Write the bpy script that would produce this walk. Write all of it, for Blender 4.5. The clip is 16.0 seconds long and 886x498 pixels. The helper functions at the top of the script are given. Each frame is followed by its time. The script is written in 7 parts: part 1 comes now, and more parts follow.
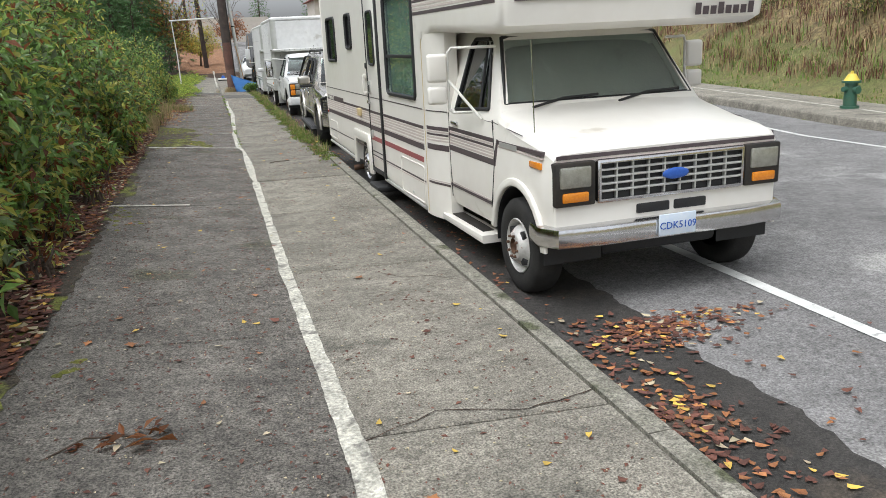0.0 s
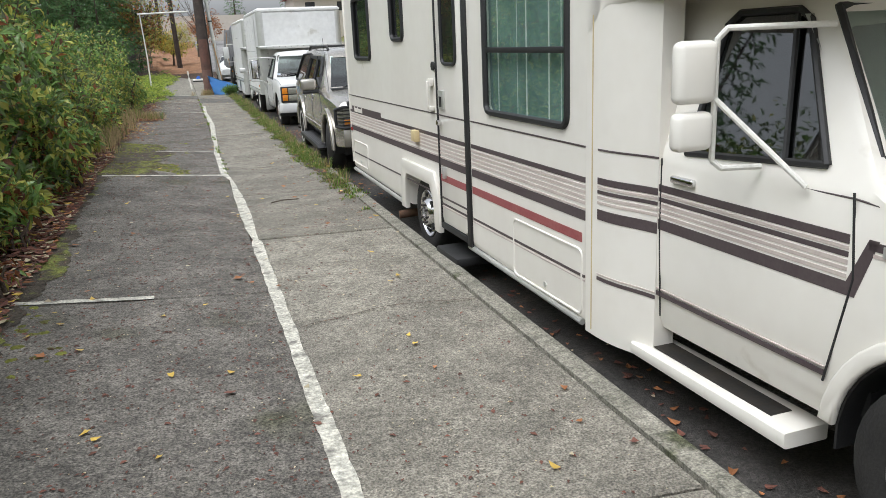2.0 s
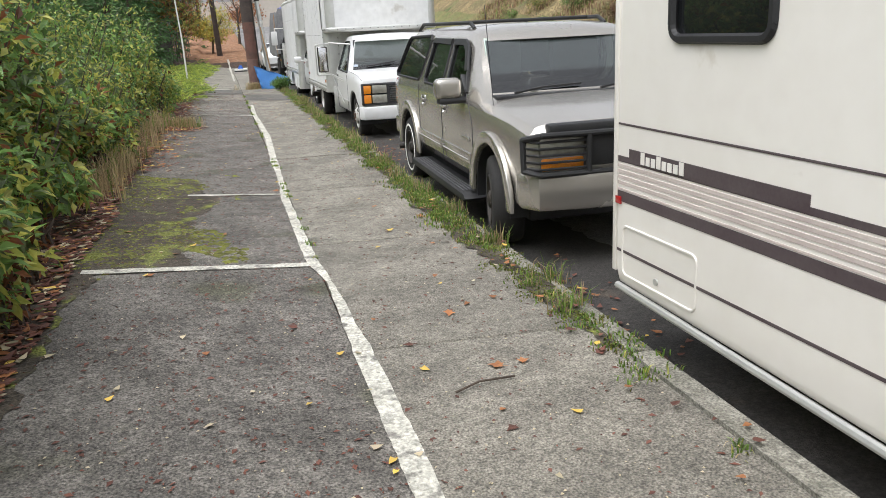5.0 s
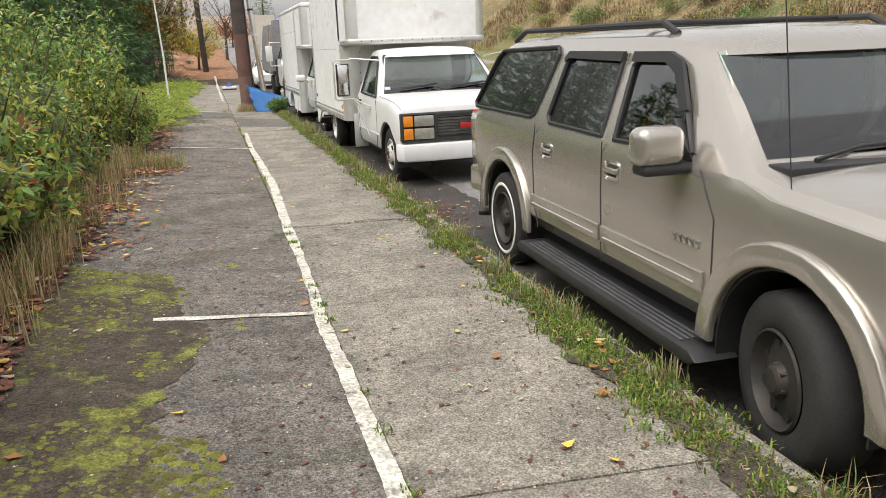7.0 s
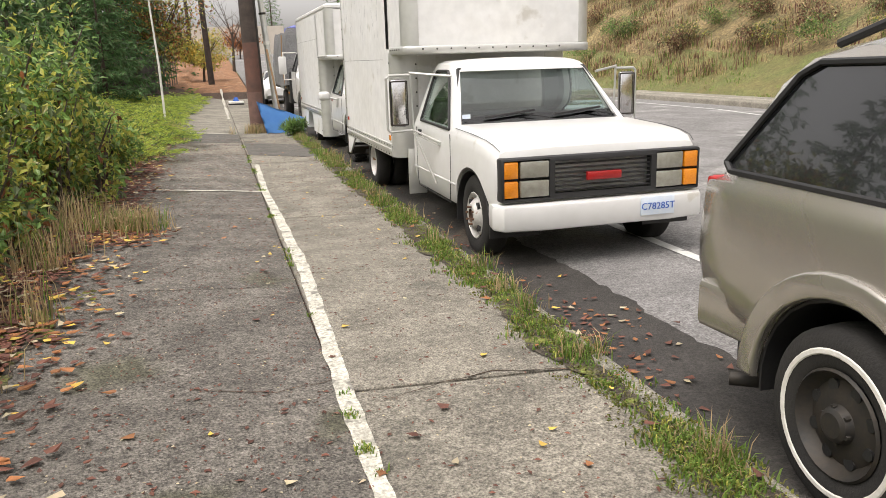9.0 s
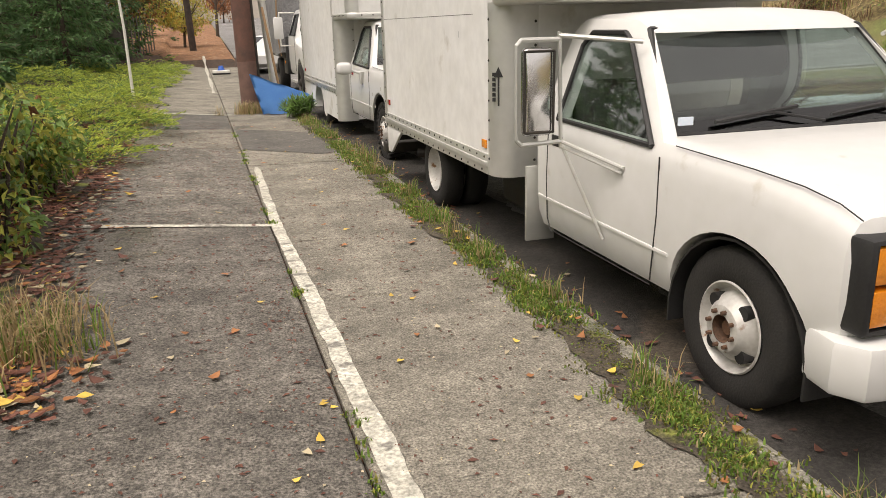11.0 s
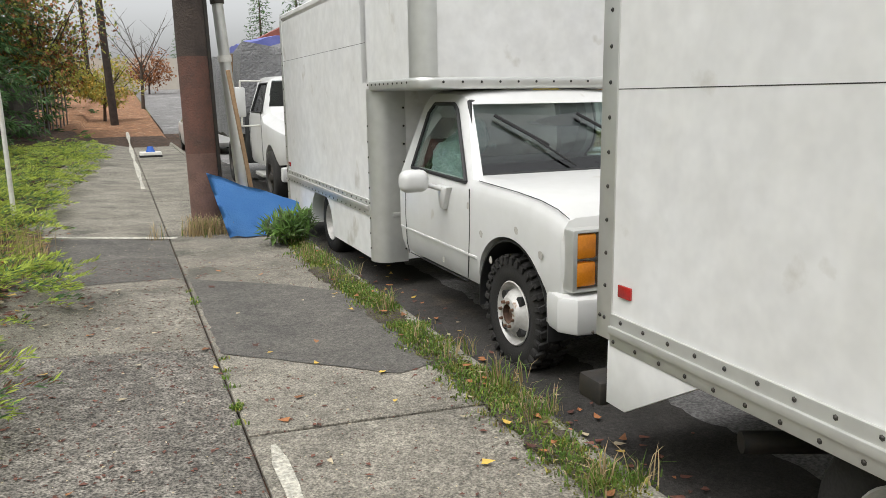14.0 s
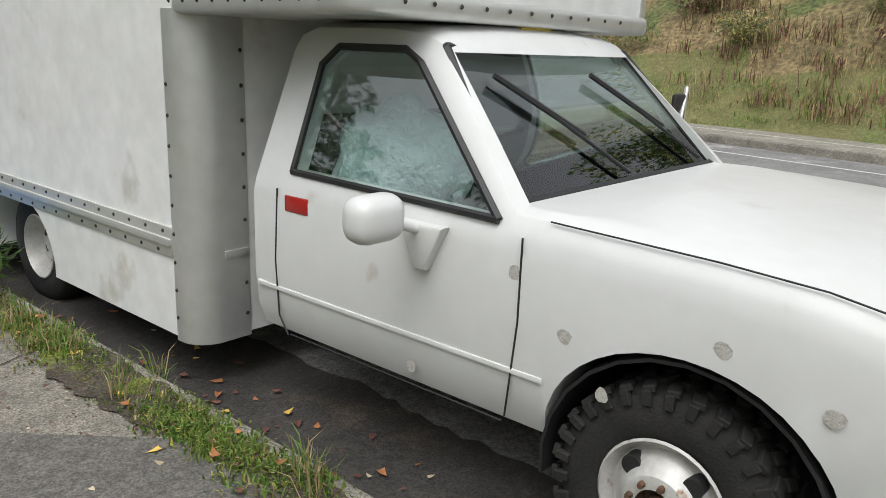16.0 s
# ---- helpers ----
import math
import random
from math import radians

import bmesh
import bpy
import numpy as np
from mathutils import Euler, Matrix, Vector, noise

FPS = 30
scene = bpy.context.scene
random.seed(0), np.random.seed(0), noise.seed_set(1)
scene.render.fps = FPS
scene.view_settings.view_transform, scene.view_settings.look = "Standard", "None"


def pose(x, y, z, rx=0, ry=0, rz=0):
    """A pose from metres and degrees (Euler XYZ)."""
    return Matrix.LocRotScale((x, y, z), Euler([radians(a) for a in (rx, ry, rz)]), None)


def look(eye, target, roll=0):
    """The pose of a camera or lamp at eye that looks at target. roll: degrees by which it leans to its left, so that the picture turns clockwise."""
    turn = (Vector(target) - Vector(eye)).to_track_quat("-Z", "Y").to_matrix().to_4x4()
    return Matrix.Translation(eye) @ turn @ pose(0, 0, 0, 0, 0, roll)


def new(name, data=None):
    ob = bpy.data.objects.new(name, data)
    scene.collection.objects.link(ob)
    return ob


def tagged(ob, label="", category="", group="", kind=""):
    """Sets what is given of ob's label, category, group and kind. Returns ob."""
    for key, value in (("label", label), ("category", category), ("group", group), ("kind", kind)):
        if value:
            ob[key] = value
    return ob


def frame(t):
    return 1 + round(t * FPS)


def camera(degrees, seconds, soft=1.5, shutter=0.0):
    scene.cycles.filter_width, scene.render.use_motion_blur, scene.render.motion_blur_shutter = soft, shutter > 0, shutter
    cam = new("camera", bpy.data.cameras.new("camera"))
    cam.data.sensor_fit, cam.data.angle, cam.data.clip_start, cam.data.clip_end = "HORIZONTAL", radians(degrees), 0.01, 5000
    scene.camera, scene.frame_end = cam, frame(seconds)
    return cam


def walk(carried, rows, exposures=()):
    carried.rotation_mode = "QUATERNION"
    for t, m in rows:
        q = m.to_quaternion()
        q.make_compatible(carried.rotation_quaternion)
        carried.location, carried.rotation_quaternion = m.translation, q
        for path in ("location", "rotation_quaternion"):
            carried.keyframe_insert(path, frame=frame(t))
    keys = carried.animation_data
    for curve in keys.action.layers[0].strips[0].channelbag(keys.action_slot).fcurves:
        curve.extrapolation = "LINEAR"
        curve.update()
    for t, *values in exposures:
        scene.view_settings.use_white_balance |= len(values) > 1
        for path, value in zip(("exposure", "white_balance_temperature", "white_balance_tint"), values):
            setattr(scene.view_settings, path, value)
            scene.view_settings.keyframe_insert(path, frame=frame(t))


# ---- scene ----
cam = camera(59.9, 16.0, 0.7)
METRES, EYE, TILT, LEAN, TURN = 29.6, 1.54, 0.0, 0.0, -16.2
ROWS = [
    (0.0, 0.0, 0.0, 0.0, -0.46, -17.76, 1.42),
    (0.5, -0.009, 0.0305, -0.0027, -1.45, -18.5, 0.85),
    (1.0, -0.018, 0.0613, -0.0043, -2.1, -17.92, 2.03),
    (1.5, -0.026, 0.0917, -0.0052, -1.84, -17.25, 1.87),
    (2.0, -0.0358, 0.1222, -0.0084, -2.22, -17.87, 1.42),
    (2.5, -0.0458, 0.1524, -0.0096, -1.67, -17.78, 2.6),
    (3.0, -0.0558, 0.1819, -0.012, -0.76, -18.18, 2.8),
    (3.5, -0.0644, 0.2122, -0.0141, 0.61, -18.81, 1.61),
    (4.0, -0.0734, 0.2422, -0.0161, 0.65, -18.95, 2.39),
    (6.5, -0.1162, 0.3901, -0.025, -0.37, -18.09, 2.05),
    (7.0, -0.1259, 0.4194, -0.0269, -0.68, -17.78, 2.15),
    (7.5, -0.1344, 0.4489, -0.0281, -0.98, -18.14, 2.75),
    (8.0, -0.1427, 0.4787, -0.0298, -1.5, -17.9, 2.75),
    (8.5, -0.1491, 0.5075, -0.0313, -0.15, -16.62, 1.95),
    (11.0, -0.1917, 0.6624, -0.0414, -1.28, -19.43, 2.11),
    (11.5, -0.2021, 0.6923, -0.0421, -0.54, -19.32, 1.32),
    (12.0, -0.2129, 0.7223, -0.0439, -1.15, -20.32, 1.19),
    (12.5, -0.2214, 0.7531, -0.044, -1.96, -18.16, 2.12),
    (13.0, -0.2295, 0.784, -0.0449, -2.85, -14.96, 2.59),
    (13.5, -0.2357, 0.8147, -0.046, -4.11, -14.01, 3.26),
    (14.0, -0.2447, 0.8456, -0.049, -6.66, -14.64, 1.83),
    (14.5, -0.2513, 0.876, -0.0511, -13.07, -16.03, -0.32),
    (15.0, -0.259, 0.9043, -0.0524, -20.38, -16.76, -2.19),
    (15.5, -0.2649, 0.9315, -0.0544, -26.61, -17.39, -1.95),
    (16.0, -0.2703, 0.9599, -0.0563, -32.84, -18.58, -2.42),
]


def level(y):
    """Levels the street: takes out its fall and its slow twist along the way."""
    return pose(0.4, 0, 0, 0, -3.0 * (y - 5.0) / 26.0, 0) @ pose(-0.4, 0, 0.23, 2.8)


walk(cam, [(t, level(METRES * y) @ pose(0, 0, EYE, TILT, LEAN, TURN) @ pose(METRES * x, METRES * y, METRES * z, 90 + pitch, roll, yaw)) for t, x, y, z, yaw, pitch, roll in ROWS],
     exposures=[(0.0, 0.47, 6150, 9), (4.0, 0.58, 6050, 10), (6.5, 0.74, 6600, 12), (8.5, 0.78, 6750, 13), (11.0, 0.52, 7300, 15), (12.5, 0.52, 6800, 12), (14.5, 0.42, 6400, 9), (16.0, 0.32, 6300, 9)])


# ---- world and sun: a bright overcast afternoon ----
world = bpy.data.worlds.new("overcast_sky")
scene.world = world
world.use_nodes = True
wn = world.node_tree.nodes
sky = wn.new("ShaderNodeTexSky")
sky.sky_type = "NISHITA"
sky.sun_disc = False
sky.sun_elevation, sky.sun_rotation = radians(65), radians(241)
sky.air_density, sky.dust_density, sky.ozone_density = 1.0, 4.0, 0.5
grey = wn.new("ShaderNodeHueSaturation")
grey.inputs["Saturation"].default_value = 0.10
grey.inputs["Value"].default_value = 1.15
world.node_tree.links.new(sky.outputs[0], grey.inputs["Color"])
world.node_tree.links.new(grey.outputs[0], wn["Background"].inputs["Color"])
wn["Background"].inputs["Strength"].default_value = 0.14
sun = new("sun", bpy.data.lights.new("sun", "SUN"))
sun.data.energy, sun.data.angle, sun.data.color = 1.0, radians(60), (1.0, 0.97, 0.93)
sun.matrix_world = look((-9, -5, 22), (0, 0, 0))


# ---- materials ----
def mat(name, a, b=None, rough=0.6, metal=0.0, scale=6.0, fine=60.0, bump=0.15, spot=None, spots=0.0, spot_scale=3.0, coat=0.0, rand=0.0, mix=0.5, depth=0.01, grain=0.0, grain_scale=110.0):
    """Two colours mingled by coarse and fine noise, stains of a third colour, fine relief."""
    m = bpy.data.materials.new(name)
    m.use_nodes = True
    n, l = m.node_tree.nodes, m.node_tree.links
    p = n["Principled BSDF"]
    p.inputs["Metallic"].default_value = metal
    p.inputs["Coat Weight"].default_value = coat
    p.inputs["Coat Roughness"].default_value = 0.12
    geo = n.new("ShaderNodeNewGeometry")
    b = b or tuple(c * 0.75 for c in a)

    def noise_node(s, d=4.0):
        t = n.new("ShaderNodeTexNoise")
        t.inputs["Scale"].default_value, t.inputs["Detail"].default_value = s, d
        l.new(geo.outputs["Position"], t.inputs["Vector"])
        return t

    coarse, small = noise_node(scale), noise_node(fine, 2.0)
    add = n.new("ShaderNodeMath")
    add.operation = "MULTIPLY_ADD"
    l.new(small.outputs["Fac"], add.inputs[0])
    add.inputs[1].default_value = 0.6
    l.new(coarse.outputs["Fac"], add.inputs[2])
    ramp = n.new("ShaderNodeMapRange")
    ramp.inputs["From Min"].default_value, ramp.inputs["From Max"].default_value = 0.55 + 0.5 * (0.5 - mix), 1.05 + 0.5 * (0.5 - mix)
    l.new(add.outputs[0], ramp.inputs["Value"])
    mixer = n.new("ShaderNodeMix")
    mixer.data_type = "RGBA"
    mixer.inputs["A"].default_value, mixer.inputs["B"].default_value = (*a, 1), (*b, 1)
    l.new(ramp.outputs[0], mixer.inputs["Factor"])
    out = mixer.outputs["Result"]
    if spot:
        third = noise_node(spot_scale, 6.0)
        cut = n.new("ShaderNodeMapRange")
        cut.inputs["From Min"].default_value, cut.inputs["From Max"].default_value = 0.72 - 0.35 * spots, 0.80 - 0.35 * spots
        l.new(third.outputs["Fac"], cut.inputs["Value"])
        m2 = n.new("ShaderNodeMix")
        m2.data_type = "RGBA"
        l.new(cut.outputs[0], m2.inputs["Factor"])
        l.new(out, m2.inputs["A"])
        m2.inputs["B"].default_value = (*spot, 1)
        out = m2.outputs["Result"]
    if rand:
        info = n.new("ShaderNodeObjectInfo")
        island = n.new("ShaderNodeMath")
        island.operation = "ADD"
        l.new(info.outputs["Random"], island.inputs[0])
        l.new(geo.outputs["Random Per Island"], island.inputs[1])
        frac = n.new("ShaderNodeMath")
        frac.operation = "FRACT"
        l.new(island.outputs[0], frac.inputs[0])
        span = n.new("ShaderNodeMapRange")
        span.inputs["To Min"].default_value, span.inputs["To Max"].default_value = 1 - rand, 1 + rand
        l.new(frac.outputs[0], span.inputs["Value"])
        hs = n.new("ShaderNodeHueSaturation")
        l.new(span.outputs[0], hs.inputs["Value"])
        l.new(out, hs.inputs["Color"])
        out = hs.outputs[0]
    if grain:
        for s, k in ((grain_scale, grain), (grain_scale * 0.3, grain * 0.5), (grain_scale * 0.07, grain * 0.3)):
            speck = noise_node(s, 2.0)
            lift = n.new("ShaderNodeMapRange")
            lift.inputs["From Min"].default_value, lift.inputs["From Max"].default_value = 0.32, 0.68
            lift.inputs["To Min"].default_value, lift.inputs["To Max"].default_value = 1 - k, 1 + k
            l.new(speck.outputs["Fac"], lift.inputs["Value"])
            hs2 = n.new("ShaderNodeHueSaturation")
            l.new(lift.outputs[0], hs2.inputs["Value"])
            l.new(out, hs2.inputs["Color"])
            out = hs2.outputs[0]
    l.new(out, p.inputs["Base Color"])
    rr = n.new("ShaderNodeMapRange")
    rr.inputs["To Min"].default_value, rr.inputs["To Max"].default_value = max(0.02, rough - 0.1), min(1.0, rough + 0.1)
    l.new(coarse.outputs["Fac"], rr.inputs["Value"])
    l.new(rr.outputs[0], p.inputs["Roughness"])
    if bump:
        bn = n.new("ShaderNodeBump")
        bn.inputs["Strength"].default_value, bn.inputs["Distance"].default_value = bump, depth
        l.new(small.outputs["Fac"], bn.inputs["Height"])
        l.new(bn.outputs[0], p.inputs["Normal"])
    return m


def let_through(m, share=0.46):
    """Lets light shine through leaves."""
    n, l = m.node_tree.nodes, m.node_tree.links
    p, out = n["Principled BSDF"], n["Material Output"]
    back, mixer = n.new("ShaderNodeBsdfTranslucent"), n.new("ShaderNodeMixShader")
    l.new(p.inputs["Base Color"].links[0].from_socket, back.inputs["Color"])
    mixer.inputs[0].default_value = share
    l.new(p.outputs[0], mixer.inputs[1])
    l.new(back.outputs[0], mixer.inputs[2])
    l.new(mixer.outputs[0], out.inputs["Surface"])


def glass(name, tint, rough=0.02):
    m = bpy.data.materials.new(name)
    m.use_nodes = True
    p = m.node_tree.nodes["Principled BSDF"]
    p.inputs["Base Color"].default_value = (*tint, 1)
    p.inputs["Transmission Weight"].default_value = 1.0
    p.inputs["Roughness"].default_value = rough
    p.inputs["IOR"].default_value = 1.85
    return m


CONCRETE = mat("pale_concrete", (0.285, 0.262, 0.215), (0.155, 0.143, 0.118), 0.9, scale=1.7, fine=120, bump=0.9, spot=(0.13, 0.122, 0.10), spots=0.34, spot_scale=1.3, rand=0.12, grain=0.5, grain_scale=95)
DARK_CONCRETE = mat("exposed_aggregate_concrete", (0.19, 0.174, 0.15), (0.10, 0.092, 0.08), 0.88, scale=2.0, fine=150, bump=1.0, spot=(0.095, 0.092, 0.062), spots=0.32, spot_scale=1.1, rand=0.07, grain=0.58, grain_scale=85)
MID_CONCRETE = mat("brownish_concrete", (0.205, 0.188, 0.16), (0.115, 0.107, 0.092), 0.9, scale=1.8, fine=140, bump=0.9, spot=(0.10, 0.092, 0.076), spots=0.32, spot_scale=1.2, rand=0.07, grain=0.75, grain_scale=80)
# GUTTER: dark asphalt, lowered further to paint in the shade under parked vehicles.
GUTTER = mat("dark_gutter_asphalt", (0.055, 0.05, 0.045), (0.026, 0.024, 0.021), 0.8, scale=1.6, fine=150, bump=0.6, spot=(0.075, 0.06, 0.045), spots=0.3, spot_scale=1.5, grain=0.4, grain_scale=70)
PATCH = mat("asphalt_patch", (0.135, 0.125, 0.11), (0.09, 0.086, 0.077), 0.9, scale=2, fine=150, bump=0.6, grain=0.4, grain_scale=90)
STRIP = mat("whitish_joint_strip", (0.62, 0.60, 0.52), (0.40, 0.38, 0.32), 0.85, scale=5, fine=90, bump=0.5, spot=(0.20, 0.19, 0.165), spots=0.45, spot_scale=9, grain=0.35, grain_scale=60)
KERB = mat("kerb_concrete", (0.30, 0.28, 0.235), (0.16, 0.155, 0.12), 0.9, scale=4, fine=120, bump=0.6, spot=(0.08, 0.085, 0.045), spots=0.4, spot_scale=3, grain=0.45, grain_scale=90)
ASPHALT = mat("worn_asphalt", (0.235, 0.228, 0.222), (0.155, 0.15, 0.146), 0.85, scale=0.9, fine=160, bump=0.6, spot=(0.34, 0.33, 0.315), spots=0.35, spot_scale=0.7, grain=0.4, grain_scale=70)
PAINT_LINE = mat("road_paint", (0.75, 0.75, 0.72), (0.55, 0.55, 0.52), 0.8, scale=7, fine=90, bump=0.3, spot=(0.25, 0.25, 0.24), spots=0.3, spot_scale=8)
SOIL = mat("leafy_soil", (0.085, 0.05, 0.03), (0.035, 0.024, 0.018), 0.95, scale=4, fine=70, bump=0.8, spot=(0.16, 0.08, 0.045), spots=0.4, spot_scale=7, depth=0.03, grain=0.5, grain_scale=40)
LEAFY = mat("leaf_strewn_ground", (0.34, 0.17, 0.08), (0.22, 0.11, 0.06), 0.95, scale=2, fine=25, bump=0.8, spot=(0.40, 0.25, 0.15), spots=0.4, spot_scale=3, depth=0.03, grain=0.4, grain_scale=12)
GRASSY = mat("rough_turf", (0.13, 0.16, 0.045), (0.20, 0.16, 0.07), 0.95, scale=0.8, fine=50, bump=0.8, depth=0.05, grain=0.4, grain_scale=30)
DRY_BANK = mat("dry_bank_ground", (0.28, 0.20, 0.10), (0.15, 0.13, 0.055), 0.95, scale=0.5, fine=30, bump=0.9, spot=(0.12, 0.14, 0.045), spots=0.4, spot_scale=0.4, depth=0.08, grain=0.5, grain_scale=9)
MOSS = mat("moss", (0.20, 0.215, 0.03), (0.09, 0.085, 0.025), 0.95, scale=5, fine=90, bump=0.9, depth=0.02, rand=0.4)
DIRT = mat("thin_mossy_dirt", (0.085, 0.07, 0.05), (0.042, 0.033, 0.024), 0.95, scale=6, fine=90, bump=0.9, spot=(0.16, 0.175, 0.035), spots=0.5, spot_scale=4, grain=0.5, grain_scale=70)
CREAM = mat("cream_gelcoat", (0.83, 0.80, 0.735), (0.78, 0.745, 0.675), 0.35, scale=1.2, fine=8, bump=0.02, spot=(0.60, 0.55, 0.46), spots=0.12, spot_scale=2.5, coat=0.3)
WHITE = mat("aged_white_paint", (0.69, 0.69, 0.68), (0.63, 0.63, 0.61), 0.34, scale=1.5, fine=10, bump=0.02, spot=(0.55, 0.53, 0.48), spots=0.12, spot_scale=5, coat=0.3)
PANEL = mat("white_box_panel", (0.77, 0.77, 0.76), (0.71, 0.705, 0.68), 0.45, scale=0.9, fine=5, bump=0.05, spot=(0.55, 0.53, 0.48), spots=0.22, spot_scale=2.6, grain=0.05, grain_scale=9, depth=0.03)
ALU = mat("dull_aluminium", (0.66, 0.66, 0.63), (0.56, 0.56, 0.53), 0.40, metal=0.6, scale=2, fine=12, bump=0.05)
CHROME = mat("worn_chrome", (0.75, 0.75, 0.76), (0.62, 0.61, 0.6), 0.16, metal=1.0, scale=4, fine=40, bump=0.03, spot=(0.25, 0.15, 0.09), spots=0.18, spot_scale=5)
PEWTER = mat("pewter_metallic_paint", (0.47, 0.44, 0.395), (0.43, 0.405, 0.36), 0.24, metal=0.7, scale=2, fine=200, bump=0.0, coat=0.7)
BLACK = mat("black_plastic", (0.014, 0.014, 0.015), (0.024, 0.024, 0.024), 0.55, scale=6, fine=80, bump=0.1)
TRIM_GREY = mat("worn_grey_trim", (0.10, 0.10, 0.105), (0.065, 0.065, 0.07), 0.5, scale=8, fine=90, bump=0.2)
SCUFF = mat("grey_scuff", (0.40, 0.41, 0.42), (0.30, 0.30, 0.31), 0.6, scale=12, fine=90, bump=0.05)
RUBBER = mat("tyre_rubber", (0.014, 0.0135, 0.013), (0.03, 0.028, 0.025), 0.85, scale=8, fine=90, bump=0.3)
STEEL = mat("white_steel_wheel", (0.66, 0.65, 0.62), (0.48, 0.46, 0.43), 0.45, metal=0.2, scale=9, fine=50, bump=0.05, spot=(0.25, 0.13, 0.06), spots=0.22, spot_scale=14)
DARKSTEEL = mat("dark_steel", (0.035, 0.035, 0.034), (0.06, 0.05, 0.04), 0.6, metal=0.5, scale=9, fine=50, bump=0.1)
RUST = mat("rusty_steel", (0.15, 0.075, 0.04), (0.08, 0.05, 0.035), 0.85, scale=12, fine=80, bump=0.4)
OLD_PLASTIC = mat("yellowed_plastic", (0.66, 0.54, 0.30), (0.58, 0.46, 0.25), 0.5, scale=9, fine=60, bump=0.05)
AMBER = mat("amber_lens", (0.85, 0.30, 0.02), (0.65, 0.2, 0.01), 0.15, scale=8, fine=90, bump=0.3, coat=0.6)
RED = mat("red_lens", (0.45, 0.02, 0.02), (0.3, 0.01, 0.01), 0.2, scale=8, fine=90, bump=0.1, coat=0.5)
LENS = mat("headlamp_lens", (0.42, 0.42, 0.36), (0.30, 0.29, 0.24), 0.12, metal=0.5, scale=20, fine=160, bump=0.4, coat=1.0)
BROWN_STRIPE = mat("dark_brown_decal", (0.07, 0.05, 0.055), (0.10, 0.08, 0.08), 0.5, scale=6, fine=60, bump=0.02)
MAUVE_STRIPE = mat("faded_mauve_decal", (0.50, 0.42, 0.39), (0.62, 0.55, 0.50), 0.5, scale=6, fine=60, bump=0.02)
MAROON = mat("maroon_decal", (0.28, 0.06, 0.07), (0.35, 0.12, 0.11), 0.5, scale=6, fine=60, bump=0.02)
DARKGLASS = glass("dark_tinted_glass", (0.10, 0.12, 0.12))
GLASS = glass("greenish_glass", (0.72, 0.84, 0.80))
CURTAIN = mat("grey_green_curtain", (0.22, 0.30, 0.275), (0.13, 0.19, 0.175), 0.9, scale=5, fine=60, bump=0.2)
SHADE = mat("grey_windscreen_shade", (0.30, 0.31, 0.29), (0.42, 0.42, 0.39), 0.8, scale=3, fine=30, bump=0.2)
INTERIOR = mat("dark_cab_trim", (0.025, 0.025, 0.026), (0.045, 0.042, 0.04), 0.8, scale=5, fine=50, bump=0.1)
PLASTIC_BAG = mat("crumpled_clear_plastic", (0.55, 0.66, 0.64), (0.40, 0.52, 0.52), 0.3, scale=8, fine=40, bump=0.8, depth=0.03)
POLE_WOOD = mat("creosoted_pole_wood", (0.075, 0.055, 0.045), (0.04, 0.032, 0.028), 0.9, scale=5, fine=45, bump=0.7, depth=0.02)
POLE_RED = mat("reddish_pole_wood", (0.16, 0.075, 0.055), (0.09, 0.055, 0.045), 0.9, scale=6, fine=50, bump=0.7, depth=0.02)
POLE_LOW = mat("pale_reddish_pole_wood", (0.20, 0.115, 0.09), (0.13, 0.08, 0.065), 0.9, scale=6, fine=50, bump=0.7, depth=0.02)
GREYWOOD = mat("weathered_grey_wood", (0.16, 0.145, 0.13), (0.09, 0.08, 0.075), 0.9, scale=5, fine=50, bump=0.6, rand=0.2)
TANWOOD = mat("tan_plank", (0.38, 0.25, 0.14), (0.28, 0.18, 0.10), 0.8, scale=5, fine=40, bump=0.3)
TARP = mat("blue_tarp", (0.08, 0.27, 0.66), (0.12, 0.34, 0.72), 0.5, scale=4, fine=60, bump=0.4, depth=0.02)
GREYTARP = mat("grey_tarp", (0.22, 0.22, 0.22), (0.14, 0.14, 0.145), 0.6, scale=2.5, fine=20, bump=0.8, depth=0.06)
BARK = mat("bark", (0.10, 0.075, 0.055), (0.06, 0.045, 0.035), 0.95, scale=8, fine=60, bump=0.8, depth=0.02)
LEAF_A = mat("glossy_green_leaf", (0.255, 0.385, 0.11), (0.115, 0.22, 0.058), 0.27, scale=3, fine=30, bump=0.0, rand=0.5)
LEAF_B = mat("yellow_green_leaf", (0.52, 0.48, 0.11), (0.33, 0.37, 0.075), 0.34, scale=3, fine=30, bump=0.0, rand=0.4)
LEAF_C = mat("red_brown_leaf", (0.17, 0.055, 0.03), (0.24, 0.10, 0.035), 0.6, scale=3, fine=30, bump=0.0, rand=0.5)
LEAF_D = mat("dull_green_leaf", (0.17, 0.215, 0.085), (0.08, 0.115, 0.05), 0.5, scale=3, fine=30, bump=0.0, rand=0.4)
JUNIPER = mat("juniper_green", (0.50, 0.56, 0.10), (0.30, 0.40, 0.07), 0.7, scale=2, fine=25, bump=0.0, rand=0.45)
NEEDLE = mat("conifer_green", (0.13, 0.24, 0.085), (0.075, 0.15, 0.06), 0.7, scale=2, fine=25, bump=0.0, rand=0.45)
STRAW = mat("dry_straw", (0.55, 0.44, 0.25), (0.36, 0.26, 0.14), 0.8, scale=3, fine=30, bump=0.0, rand=0.4)
